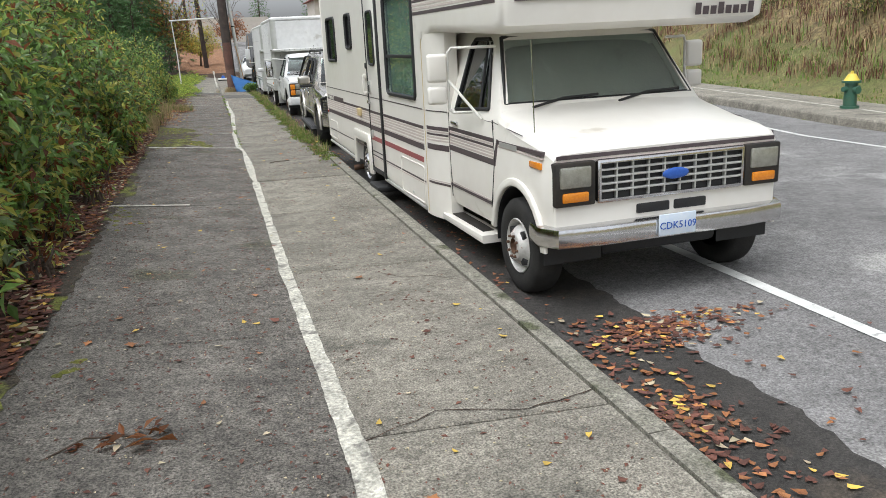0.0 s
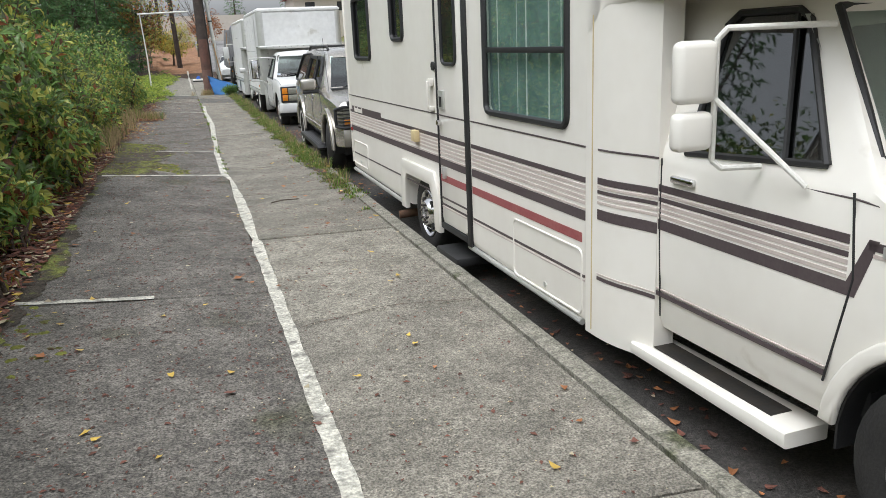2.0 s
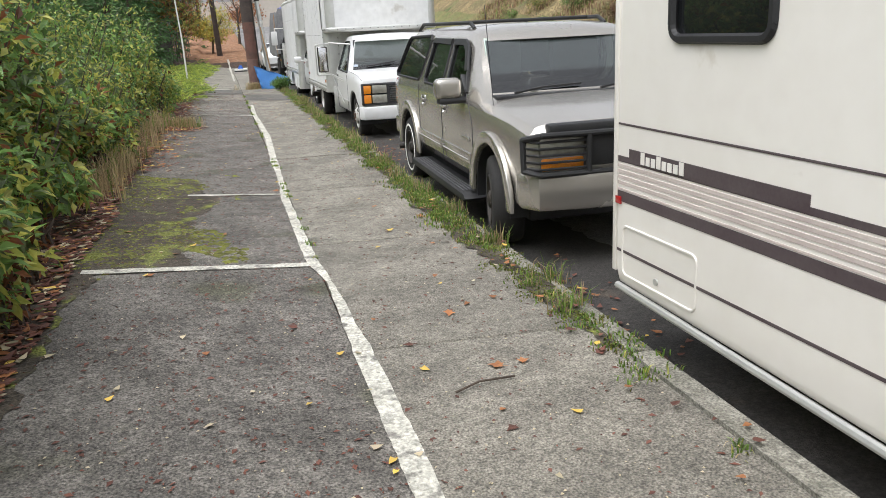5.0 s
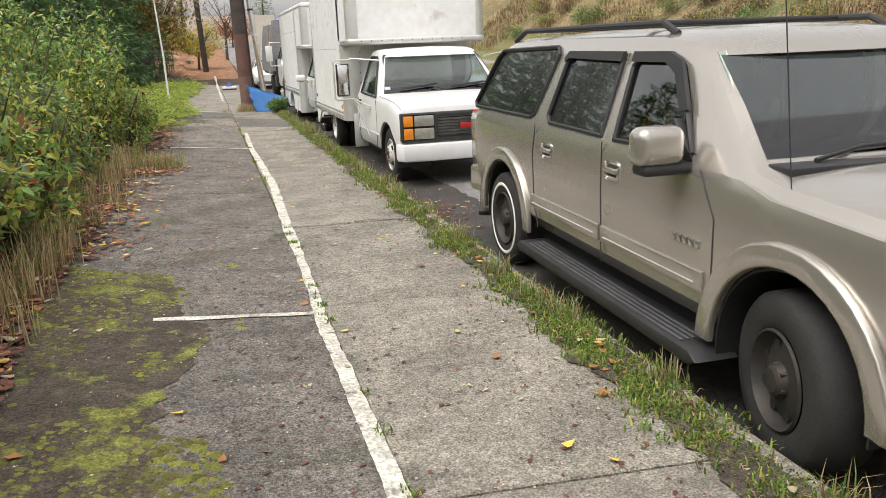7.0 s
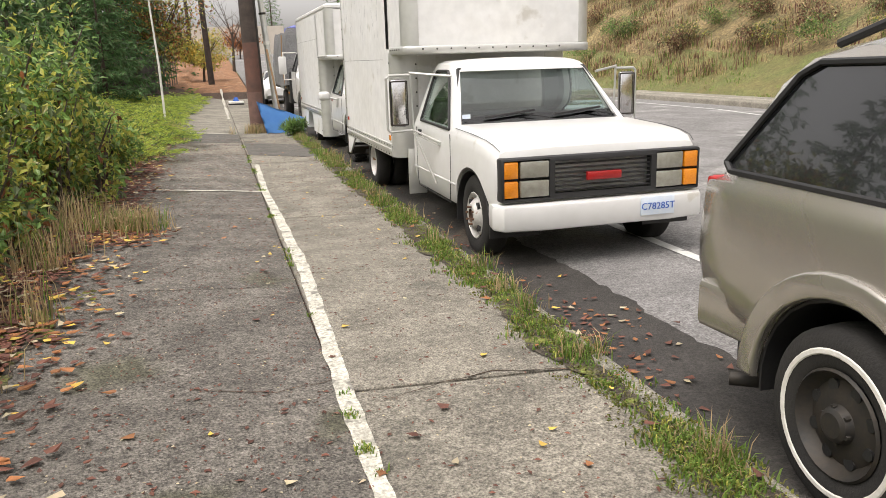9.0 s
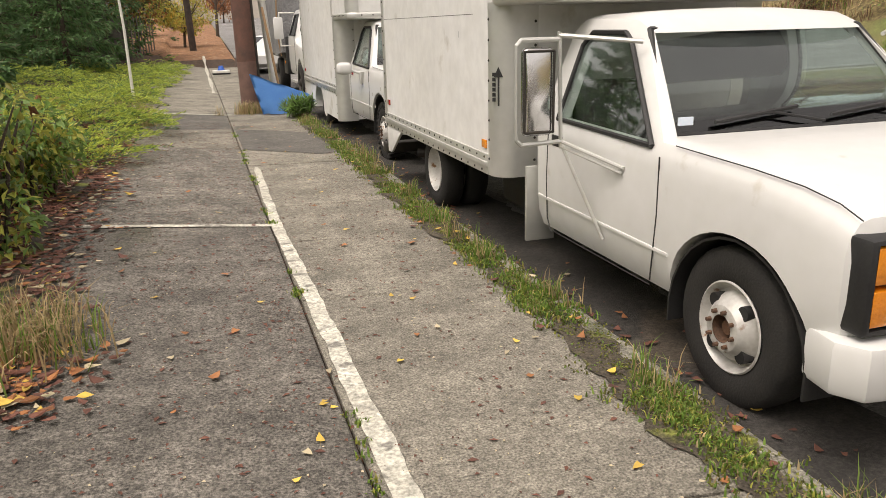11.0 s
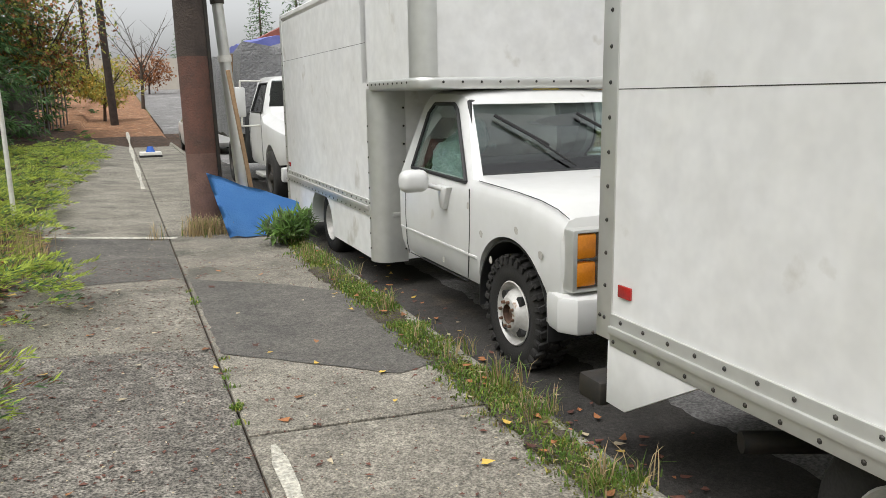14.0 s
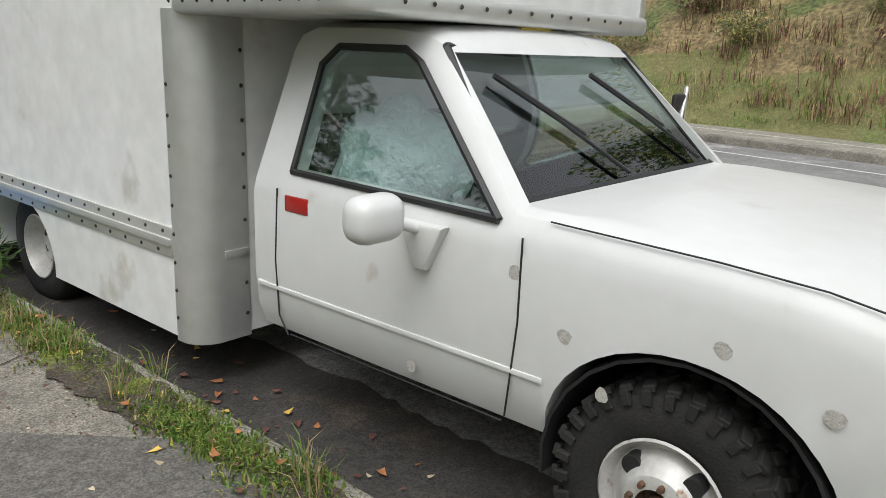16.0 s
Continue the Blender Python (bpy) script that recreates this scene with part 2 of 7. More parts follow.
GRASS = mat("grass_blade", (0.13, 0.25, 0.04), (0.18, 0.26, 0.05), 0.6, scale=3, fine=30, bump=0.0, rand=0.45)
LITTER_O = mat("orange_fallen_leaf", (0.40, 0.17, 0.06), (0.26, 0.10, 0.04), 0.7, scale=20, fine=90, bump=0.1, rand=0.35)
LITTER_Y = mat("yellow_fallen_leaf", (0.68, 0.47, 0.08), (0.55, 0.36, 0.08), 0.7, scale=20, fine=90, bump=0.1, rand=0.25)
LITTER_B = mat("brown_fallen_leaf", (0.17, 0.065, 0.04), (0.10, 0.042, 0.032), 0.75, scale=20, fine=90, bump=0.1, rand=0.4)
LITTER_P = mat("pale_fallen_leaf", (0.50, 0.40, 0.28), (0.40, 0.36, 0.22), 0.75, scale=20, fine=90, bump=0.1, rand=0.25)
for leafy in (LEAF_A, LEAF_B, LEAF_C, LEAF_D, JUNIPER, NEEDLE, GRASS, STRAW):
    let_through(leafy)
WHITE_PLAIN = mat("white_pole_paint", (0.78, 0.77, 0.72), (0.62, 0.60, 0.54), 0.6, scale=9, fine=60, bump=0.1)
HYDRANT_G = mat("dark_green_hydrant_paint", (0.03, 0.12, 0.08), (0.05, 0.10, 0.06), 0.5, scale=9, fine=60, bump=0.1)
YELLOW = mat("yellow_paint", (0.78, 0.62, 0.10), (0.65, 0.48, 0.05), 0.5, scale=9, fine=60, bump=0.1)
BLUE = mat("blue_enamel", (0.03, 0.10, 0.42), (0.04, 0.13, 0.5), 0.25, scale=9, fine=60, bump=0.0)
PLATE = mat("licence_plate", (0.72, 0.78, 0.84), (0.62, 0.72, 0.84), 0.4, scale=12, fine=60, bump=0.05)
ROOF_RED = mat("red_roof", (0.30, 0.10, 0.08), (0.22, 0.07, 0.06), 0.8, scale=2, fine=20, bump=0.3)
HOUSE = mat("house_render", (0.55, 0.50, 0.44), (0.48, 0.44, 0.38), 0.85, scale=2, fine=20, bump=0.1)
CHIP = mat("scabby_primer", (0.55, 0.53, 0.49), (0.36, 0.34, 0.30), 0.8, scale=40, fine=160, bump=0.4)
PRIVACY = mat("privacy_glass", (0.008, 0.009, 0.010), (0.012, 0.013, 0.014), 0.12, scale=2, fine=100, bump=0.0, coat=1.0)
PRIVACY.node_tree.nodes["Principled BSDF"].inputs["Coat Roughness"].default_value = 0.02
BLACKCAR = mat("black_car_paint", (0.02, 0.022, 0.026), (0.03, 0.03, 0.035), 0.2, scale=2, fine=100, bump=0.0, coat=0.8)


# ---- mesh helpers ----
def part(name, bm, material, parent=None, label="", angle=35):
    """Links a bmesh as one mesh object, under a thing or a part."""
    me = bpy.data.meshes.new(name)
    bm.normal_update()
    for f in bm.faces:
        f.smooth = True
    for e in bm.edges:
        if len(e.link_faces) != 2 or e.calc_face_angle(0) > radians(angle):
            e.smooth = False
    bm.to_mesh(me)
    bm.free()
    me.materials.append(material)
    ob = new(name, me)
    ob.parent = parent
    if label:
        ob["label"] = label
    return ob


def solid(name, verts, faces, materials, parent=None, index=None):
    """One mesh from arrays."""
    me = bpy.data.meshes.new(name)
    me.from_pydata(verts, [], faces)
    for m in materials:
        me.materials.append(m)
    if index is not None:
        me.polygons.foreach_set("material_index", np.asarray(index, dtype=np.int32))
    me.update()
    ob = new(name, me)
    ob.parent = parent
    return ob


def thing(name, m, label, category, group="", kind=""):
    ob = new(name)
    ob.empty_display_size = 0.1
    ob.matrix_world = m
    return tagged(ob, label, category, group, kind)


def begin(bm):
    return bm or bmesh.new()


def fold(bm, piece):
    """Joins the bmesh piece into bm."""
    me = bpy.data.meshes.new("fold")
    piece.to_mesh(me)
    piece.free()
    bm.from_mesh(me)
    bpy.data.meshes.remove(me)
    return bm


def box(x0, y0, z0, x1, y1, z1, bev=0.0, bm=None, m=None, seg=2):
    b = bmesh.new()
    bmesh.ops.create_cube(b, size=1.0, matrix=Matrix.Translation(((x0 + x1) / 2, (y0 + y1) / 2, (z0 + z1) / 2)) @ Matrix.Diagonal((abs(x1 - x0), abs(y1 - y0), abs(z1 - z0), 1)))
    if bev:
        bmesh.ops.bevel(b, geom=b.edges[:], offset=bev, segments=seg, profile=0.5, affect="EDGES")
    if m:
        bmesh.ops.transform(b, matrix=m, verts=b.verts[:])
    return fold(bm, b) if bm else b


def rod(p, q, r, r2=None, seg=12, bm=None):
    p, q = Vector(p), Vector(q)
    b = bmesh.new()
    bmesh.ops.create_cone(b, cap_ends=True, segments=seg, radius1=r, radius2=r if r2 is None else r2, depth=(q - p).length,
                          matrix=Matrix.Translation((p + q) / 2) @ (q - p).to_track_quat("Z", "Y").to_matrix().to_4x4())
    return fold(bm, b) if bm else b


def tube(points, r, seg=8, bm=None):
    b = begin(bm)
    for p, q in zip(points[:-1], points[1:]):
        rod(p, q, r, seg=seg, bm=b)
    for p in points[1:-1]:
        bmesh.ops.create_icosphere(b, subdivisions=1, radius=r * 1.02, matrix=Matrix.Translation(p))
    return b


def prism(poly, axis, a, c, bev=0.0, bm=None, seg=2):
    """A polygon of two coordinates, drawn out along the axis from a to c."""
    b = bmesh.new()

    def at(u, v, w):
        return (w, u, v) if axis == "x" else (u, w, v) if axis == "y" else (u, v, w)

    lo = [b.verts.new(at(u, v, a)) for u, v in poly]
    hi = [b.verts.new(at(u, v, c)) for u, v in poly]
    f0, f1 = b.faces.new(lo), b.faces.new(hi)
    for i in range(len(poly)):
        j = (i + 1) % len(poly)
        b.faces.new((lo[i], lo[j], hi[j], hi[i]))
    bmesh.ops.recalc_face_normals(b, faces=b.faces[:])
    if bev:
        bmesh.ops.bevel(b, geom=list({e for f in (f0, f1) for e in f.edges}), offset=bev, segments=seg, profile=0.5, affect="EDGES")
    return fold(bm, b) if bm else b


def rounded(x0, z0, x1, z1, r, n=4):
    """A rectangle with rounded corners as a polygon."""
    out = []
    for cx, cz, a0 in ((x1 - r, z1 - r, 0), (x0 + r, z1 - r, 90), (x0 + r, z0 + r, 180), (x1 - r, z0 + r, 270)):
        for i in range(n + 1):
            a = radians(a0 + 90 * i / n)
            out.append((cx + r * math.cos(a), cz + r * math.sin(a)))
    return out


def lathe(profile, centre, seg=28, bm=None):
    """Turns a profile of (x, radius) round an axis along x."""
    b = begin(bm)
    cx, cy, cz = centre
    rings = []
    for x, r in profile:
        if r < 1e-4:
            rings.append([b.verts.new((cx + x, cy, cz))])
        else:
            rings.append([b.verts.new((cx + x, cy + r * math.cos(2 * math.pi * i / seg), cz + r * math.sin(2 * math.pi * i / seg))) for i in range(seg)])
    for p, q in zip(rings[:-1], rings[1:]):
        for i in range(seg):
            j = (i + 1) % seg
            if len(p) == 1 and len(q) > 1:
                b.faces.new((p[0], q[j], q[i]))
            elif len(q) == 1 and len(p) > 1:
                b.faces.new((p[i], p[j], q[0]))
            elif len(p) > 1:
                b.faces.new((p[i], p[j], q[j], q[i]))
    return b


def hull(stations):
    """A vehicle's body, lofted along y. A station: y, sill height, sill half width, half width, belt height, roof half width, roof height, roof edge radius, crown."""
    b = bmesh.new()
    rings = []
    for y, zb, wb, w, zm, wt, zt, r, crown in stations:
        half = [(wb, zb), (w - 0.015, zb + 0.10), (w, zb + 0.3 * (zm - zb) + 0.05), (w, zm - 0.06), (w - 0.015, zm),
                (wt + 0.2 * r, zt - r), (wt - 0.3 * r, zt - 0.3 * r), (wt - 1.2 * r, zt), (wt * 0.45, zt + crown * 0.8)]
        ring = [(x, z) for x, z in half] + [(0, zt + crown)] + [(-x, z) for x, z in reversed(half)]
        rings.append([b.verts.new((x, y, z)) for x, z in ring])
    n = len(rings[0])
    for p, q in zip(rings[:-1], rings[1:]):
        for i in range(n):
            j = (i + 1) % n
            b.faces.new((p[i], p[j], q[j], q[i]))
    b.faces.new(rings[0])
    b.faces.new(rings[-1])
    bmesh.ops.recalc_face_normals(b, faces=b.faces[:])
    return b


def carve(bm, cutters):
    """Cuts real openings through a body."""
    def temp(b):
        me = bpy.data.meshes.new("temp")
        b.to_mesh(me)
        b.free()
        return new("temp", me)

    body = temp(bm)
    tools = [temp(c) for c in cutters]
    for t in tools:
        mod = body.modifiers.new("cut", "BOOLEAN")
        mod.operation, mod.solver, mod.object = "DIFFERENCE", "EXACT", t
    bpy.context.view_layer.update()
    me = bpy.data.meshes.new_from_object(body.evaluated_get(bpy.context.evaluated_depsgraph_get()))
    out = bmesh.new()
    out.from_mesh(me)
    for o in [body, *tools]:
        data = o.data
        bpy.data.objects.remove(o)
        bpy.data.meshes.remove(data)
    bpy.data.meshes.remove(me)
    return out


def name_mark(size, m, material, parent):
    """A maker's mark as a row of plain upright bars."""
    b = bmesh.new()
    for k in range(8):
        x, h = (k - 3.5) * 0.55 * size, 0.7 if k in (0, 3, 7) else 0.5
        box(x - 0.2 * size, -0.3 * size, 0.0, x + 0.2 * size, (h - 0.3) * size, 0.004, 0.0, b)
    b.transform(m)
    return part("name_mark", b, material, parent, "plain maker's mark")


def word(text, size, m, material, parent, name="lettering"):
    """Raised lettering in the built-in font."""
    cu = bpy.data.curves.new(name, "FONT")
    cu.body, cu.size, cu.extrude, cu.resolution_u = text, size, 0.0015, 2
    cu.align_x, cu.align_y = "CENTER", "CENTER"
    tmp = new("temp", cu)
    bpy.context.view_layer.update()
    me = bpy.data.meshes.new_from_object(tmp.evaluated_get(bpy.context.evaluated_depsgraph_get()))
    bpy.data.objects.remove(tmp)
    bpy.data.curves.remove(cu)
    me.materials.append(material)
    ob = new(name, me)
    ob.parent = parent
    ob.matrix_basis = m
    return ob


def lerp_table(table, y):
    for (a, va), (b, vb) in zip(table[:-1], table[1:]):
        if y <= b:
            return va + (vb - va) * max(0.0, (y - a) / (b - a))
    return table[-1][1]


ROAD = -0.16


def pave(x):
    """The pavement's left half leans up towards the planting."""
    return 0.085 * max(0.0, 0.4 - max(x, -1.45))



def far_kerb(y):
    return 11.1 + 0.19 * min(max(0.0, y - 11.0), 26.0)


def climb(y):
    """How the land rises beyond the far end of the walk."""
    return 0.045 * max(0.0, y - 52.0) if y < 130 else 3.51


def rise(x, y):
    """Height of the ground sheet."""
    up = climb(y) if x < 1.9 or y > 60 else 0.0
    if x < -1.4:
        return up + 0.12 + min(1.2, 0.06 * (-1.4 - x)) + 0.04 * noise.noise((x * 0.9, y * 0.9, 0))
    if x < 1.7:
        return up - 0.14
    f = far_kerb(y)
    if x < f + 0.1:
        return up - 0.24
    if x < f + 3.0:
        return up - 0.10
    k = min(1.0, max(0.0, (150 - y) / 60))
    return up - 0.06 + k * (min(7.5, 0.75 * max(0.0, x - f - 3.2)) + 0.5 * noise.noise((x * 0.3, y * 0.3, 1)) * min(1, (x - f - 3) / 3))


# ---- the ground, one sheet to the horizon ----
xs = [-1500, -500, -150, -60, -30, -18, -12, -8, -6, -5, -4, -3.2, -2.6, -2, -1.6, -1.4, -1.1, 1.6, 1.75, 3, 6, 9] + [11.0 + 0.8 * i for i in range(26)] + [34, 40, 60, 150, 500, 1500]
ys = [-1500, -400, -100, -40] + [-20 + 1.5 * i for i in range(80)] + [105, 115, 125, 135, 150, 200, 400, 1500]
verts = [(x, y, rise(x, y)) for y in ys for x in xs]
faces, index = [], []
for j in range(len(ys) - 1):
    for i in range(len(xs) - 1):
        a = j * len(xs) + i
        faces.append((a, a + 1, a + 1 + len(xs), a + len(xs)))
        x, y = (xs[i] + xs[i + 1]) / 2, (ys[j] + ys[j + 1]) / 2
        index.append(3 if -4 < x < 2.2 and y > 60 else 0 if -7 < x < 3 and y < 75 else 1 if x < far_kerb(y) + 5.0 else 2)
ground = tagged(solid("ground", verts, faces, [SOIL, GRASSY, DRY_BANK, LEAFY], None, index), "soil, rough turf and dry grass bank", "ground", kind="structure")
for p in ground.data.polygons:
    p.use_smooth = True

# road sheet between the kerbs
ry = [-60 + 2 * i for i in range(95)]
rows = [-0.0, 0.3, 0.6, 1.0]
rv = [(1.78 + (far_kerb(y) + 0.05 - 1.78) * k, y, ROAD + (climb(y) if y > 60 else 0) + 0.05 * math.sin(math.pi * k)) for y in ry for k in rows]
rf = [(j * 4 + i, j * 4 + i + 1, j * 4 + i + 5, j * 4 + i + 4) for j in range(len(ry) - 1) for i in range(3)]
road = tagged(solid("road", rv, rf, [ASPHALT]), "worn grey asphalt street with leaf litter by the kerb", "road", kind="structure")


def road_z(x, y):
    k = (x - 1.78) / (far_kerb(y) + 0.05 - 1.78)
    return ROAD + 0.05 * math.sin(math.pi * max(0, min(1, k))) + (climb(y) if y > 60 else 0)


def ribbon(name, x_of, half, y0, y1, z_of, material, step=0.25, wobble=0.012, thick=0.004, parent=None):
    """A thin painted or cast band with uneven edges."""
    n = int((y1 - y0) / step) + 1
    vs, fs = [], []
    for i in range(n + 1):
        y = y0 + (y1 - y0) * i / n
        c, h = x_of(y), half(y) if callable(half) else half
        l = c - h + wobble * (0.6 * noise.noise((y * 3, 0, c)) + 0.5 * noise.noise((y * 11, 2, c)))
        r = c + h + wobble * (0.6 * noise.noise((y * 3, 7, c)) + 0.5 * noise.noise((y * 11, 9, c)))
        vs += [(l, y, z_of(l, y) + thick), (r, y, z_of(r, y) + thick)]
        if i:
            k = 2 * i
            fs.append((k - 2, k - 1, k + 1, k))
    return solid(name, vs, fs, [material], parent)


tagged(ribbon("gutter", lambda y: 2.25 + 0.08 * noise.noise((y * 0.4, 0, 2)), lambda y: 0.42 + 0.16 * noise.noise((y * 0.3, 4, 2)), -30, 60, road_z, GUTTER, 0.06, 0.09, 0.004), "dark stained asphalt along the kerb, shade under the vehicles painted in", "road", kind="structure")
tagged(ribbon("lane_marking", lambda y: 3.8, 0.055, -40, 60, road_z, PAINT_LINE, wobble=0.01), "worn white parking lane line on asphalt", "road marking", kind="structure")
tagged(ribbon("lane_marking", lambda y: far_kerb(y) - 1.35, 0.055, -40, 60, road_z, PAINT_LINE, wobble=0.01), "worn white edge line on asphalt", "road marking", kind="structure")


# ---- pavement: base, slabs, joint strips, kerbs ----
pavement = part("pavement", box(-1.30, -30, -0.3, 1.86, 64, -0.035), SOIL)
tagged(pavement, "long concrete pavement in two halves with weedy joints", "pavement", kind="structure")
JOINTS = [-30, -20, -10, -4.2, -1.6, 0.75, 3.1, 5.95, 8.4, 10.7, 13.0, 15.25, 17.6, 20.0, 22.3, 24.6, 27.2, 29.5, 32.0, 34.2, 36.0, 39, 43, 47, 51, 55, 59, 64]
LEFT = [-30, -15, -7, -1, 4.6, 9.1, 14.75, 17.5, 22, 26.55, 31.0, 35.4, 41, 46, 52, 58, 64]


def quad_slab(name, x0, x1, ya, yb, skew, top, material):
    p = [(x0, ya + skew * 0.5), (x1, ya - skew * 0.5), (x1, yb - skew * 0.5), (x0, yb + skew * 0.5)]
    return part(name, prism(p, "z", -0.10, top, bev=0.008, seg=1), material, pavement)


for i, (a, b) in enumerate(zip(JOINTS[:-1], JOINTS[1:])):
    gap = 0.013 if i % 2 else 0.008
    quad_slab("slab", 0.415, 1.715, a + gap, b - gap, 0.12, 0.002 * ((i * 7) % 4) - 0.004, CONCRETE)
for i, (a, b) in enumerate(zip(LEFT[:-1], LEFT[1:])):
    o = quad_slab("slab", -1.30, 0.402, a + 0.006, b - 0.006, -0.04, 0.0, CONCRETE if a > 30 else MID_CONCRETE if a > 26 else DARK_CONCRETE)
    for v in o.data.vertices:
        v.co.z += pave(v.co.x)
kb = [(-0.075, -0.22), (0.085, -0.22), (0.075, -0.03), (0.055, 0.0), (0.03, 0.008), (-0.072, 0.006)]
for i in range(30):
    y0 = -12 + 2.45 * i
    part("kerbstone", prism([(1.80 + u, v) for u, v in kb], "y", y0 + 0.006, y0 + 2.444, bev=0.006, seg=1), KERB, pavement)
CENTRE = [(-30, 0.44), (3, 0.445), (6.1, 0.42), (8.5, 0.43), (10.7, 0.44), (11, 0.44), (14.2, 0.44), (14.9, 0.37), (17.4, 0.37), (18, 0.40), (20, 0.43), (22.6, 0.5), (24.6, 0.48), (26.5, 0.455), (29.4, 0.5)]
WIDTH = [(-30, 0.058), (3, 0.056), (5, 0.045), (8, 0.042), (10, 0.045), (10.65, 0.05), (10.75, 0.02), (11.3, 0.05), (12.6, 0.055), (13.9, 0.03), (14.3, 0.012), (14.75, 0.045), (17.5, 0.04), (18.5, 0.03), (20, 0.045), (22.6, 0.05), (24.6, 0.045), (26.5, 0.045), (29.2, 0.035), (29.4, 0.01)]
tagged(ribbon("joint_strip", lambda y: lerp_table(CENTRE, y), lambda y: lerp_table(WIDTH, y), -30, 29.4, lambda x, y: pave(x), STRIP, 0.05, 0.016, 0.007, pavement))
ribbon("joint_strip", lambda y: 0.30, lambda y: 0.045 + 0.02 * math.sin(y), 41, 60, lambda x, y: climb(y), STRIP, 0.1, 0.02, 0.012, pavement)
for y, xa, xb, h in ((9.1, -1.26, -0.38, 0.034), (14.75, -1.2, 0.38, 0.05), (17.5, -0.6, 0.38, 0.03), (26.55, -1.05, 0.44, 0.04), (35.4, -0.95, 0.5, 0.06)):
    n = 24
    vs, fs = [], []
    for i in range(n + 1):
        x = xa + (xb - xa) * i / n
        yy = y - 0.03 * (x - 0.4)
        vs += [(x, yy - h + 0.012 * noise.noise((x * 9, y, 0)), pave(x) + 0.008), (x, yy + h + 0.01 * noise.noise((x * 6, y, 5)), pave(x) + 0.008)]
        if i:
            fs.append((2 * i - 2, 2 * i, 2 * i + 1, 2 * i - 1))
    solid("joint_strip", vs, fs, [STRIP], pavement)
def ragged(pts, amount=0.02, step=0.08):
    """A polygon with roughened edges."""
    out = []
    for (x0, y0), (x1, y1) in zip(pts, pts[1:] + pts[:1]):
        n = max(1, int(math.hypot(x1 - x0, y1 - y0) / step))
        for k in range(n):
            x, y = x0 + (x1 - x0) * k / n, y0 + (y1 - y0) * k / n
            out.append((min(1.71, x + amount * noise.noise((x * 9, y * 9, 0))), y + 2 * amount * noise.noise((x * 5, y * 5, 4))))
    return out


pp = [(0.44, 30.85), (0.9, 30.45), (1.35, 30.05), (1.70, 30.15), (1.71, 31.9), (1.2, 32.5), (0.44, 33.1)]
pp = ragged(pp)
solid("asphalt_patch", [(x, y, 0.0075) for x, y in pp], [list(range(len(pp)))], [PATCH], pavement)
pp = [(-1.2, 32.7), (0.39, 33.2), (0.39, 35.3), (-1.2, 35.3)]
solid("asphalt_patch", [(x, y, pave(x) + 0.004) for x, y in pp], [list(range(len(pp)))], [PATCH], pavement)
def crack(points, w=0.0035):
    vs, fs = [], []
    n = 22
    for i in range(n + 1):
        k = i / n * (len(points) - 1)
        j = min(int(k), len(points) - 2)
        x = points[j][0] + (points[j + 1][0] - points[j][0]) * (k - j)
        y = points[j][1] + (points[j + 1][1] - points[j][1]) * (k - j) + 0.03 * noise.noise((x * 7, points[0][1], 0))
        h = w * (0.5 + random.random())
        vs += [(x, y - h, pave(x) + 0.0055), (x, y + h, pave(x) + 0.0055)]
        if i:
            fs.append((2 * i - 2, 2 * i, 2 * i + 1, 2 * i - 1))
    solid("crack", vs, fs, [SOIL], pavement)


for pts in ([(0.5, 3.1), (0.9, 3.28), (1.3, 3.12), (1.7, 3.2)], [(1.0, 5.9), (1.25, 5.55), (1.5, 5.45), (1.7, 5.2)], [(0.5, 8.3), (1.1, 8.45), (1.7, 8.35)], [(0.6, 19.9), (1.2, 20.05), (1.7, 19.9)], [(0.5, 26.0), (1.0, 25.9), (1.4, 26.15)], [(1.0, 28.6), (1.3, 28.2), (1.7, 28.3)], [(0.6, 33.4), (1.2, 33.2), (1.7, 33.35)], [(-0.7, 5.3), (-0.3, 5.5), (0.38, 5.75)], [(-0.3, 20.2), (0.1, 20.1), (0.38, 20.2)]):
    crack(pts)
ribbon("dirt_film", lambda y: -1.26 + 0.05 * noise.noise((y * 0.5, 0, 3)), lambda y: 0.10 + 0.30 * max(0, noise.noise((y * 0.35, 8, 1))), -6, 40, lambda x, y: pave(x), DIRT, 0.06, 0.12, 0.005, pavement)
ribbon("dirt_film", lambda y: -0.88 + 0.1 * noise.noise((y * 0.8, 1, 3)), lambda y: 0.42 + 0.2 * noise.noise((y * 0.9, 8, 6)), 14.85, 18.5, lambda x, y: pave(x), DIRT, 0.04, 0.16, 0.0045, pavement)
ribbon("weedy_strip", lambda y: 1.68 + 0.05 * noise.noise((y * 0.7, 0, 5)), lambda y: (0.06 + 0.13 * max(0, 0.25 + noise.noise((y * 0.9, 3, 1)))) * min(1, max(0.1, (y - 12.6))), 12.6, 37, lambda x, y: 0.002, DIRT, 0.05, 0.11, 0.008, pavement)
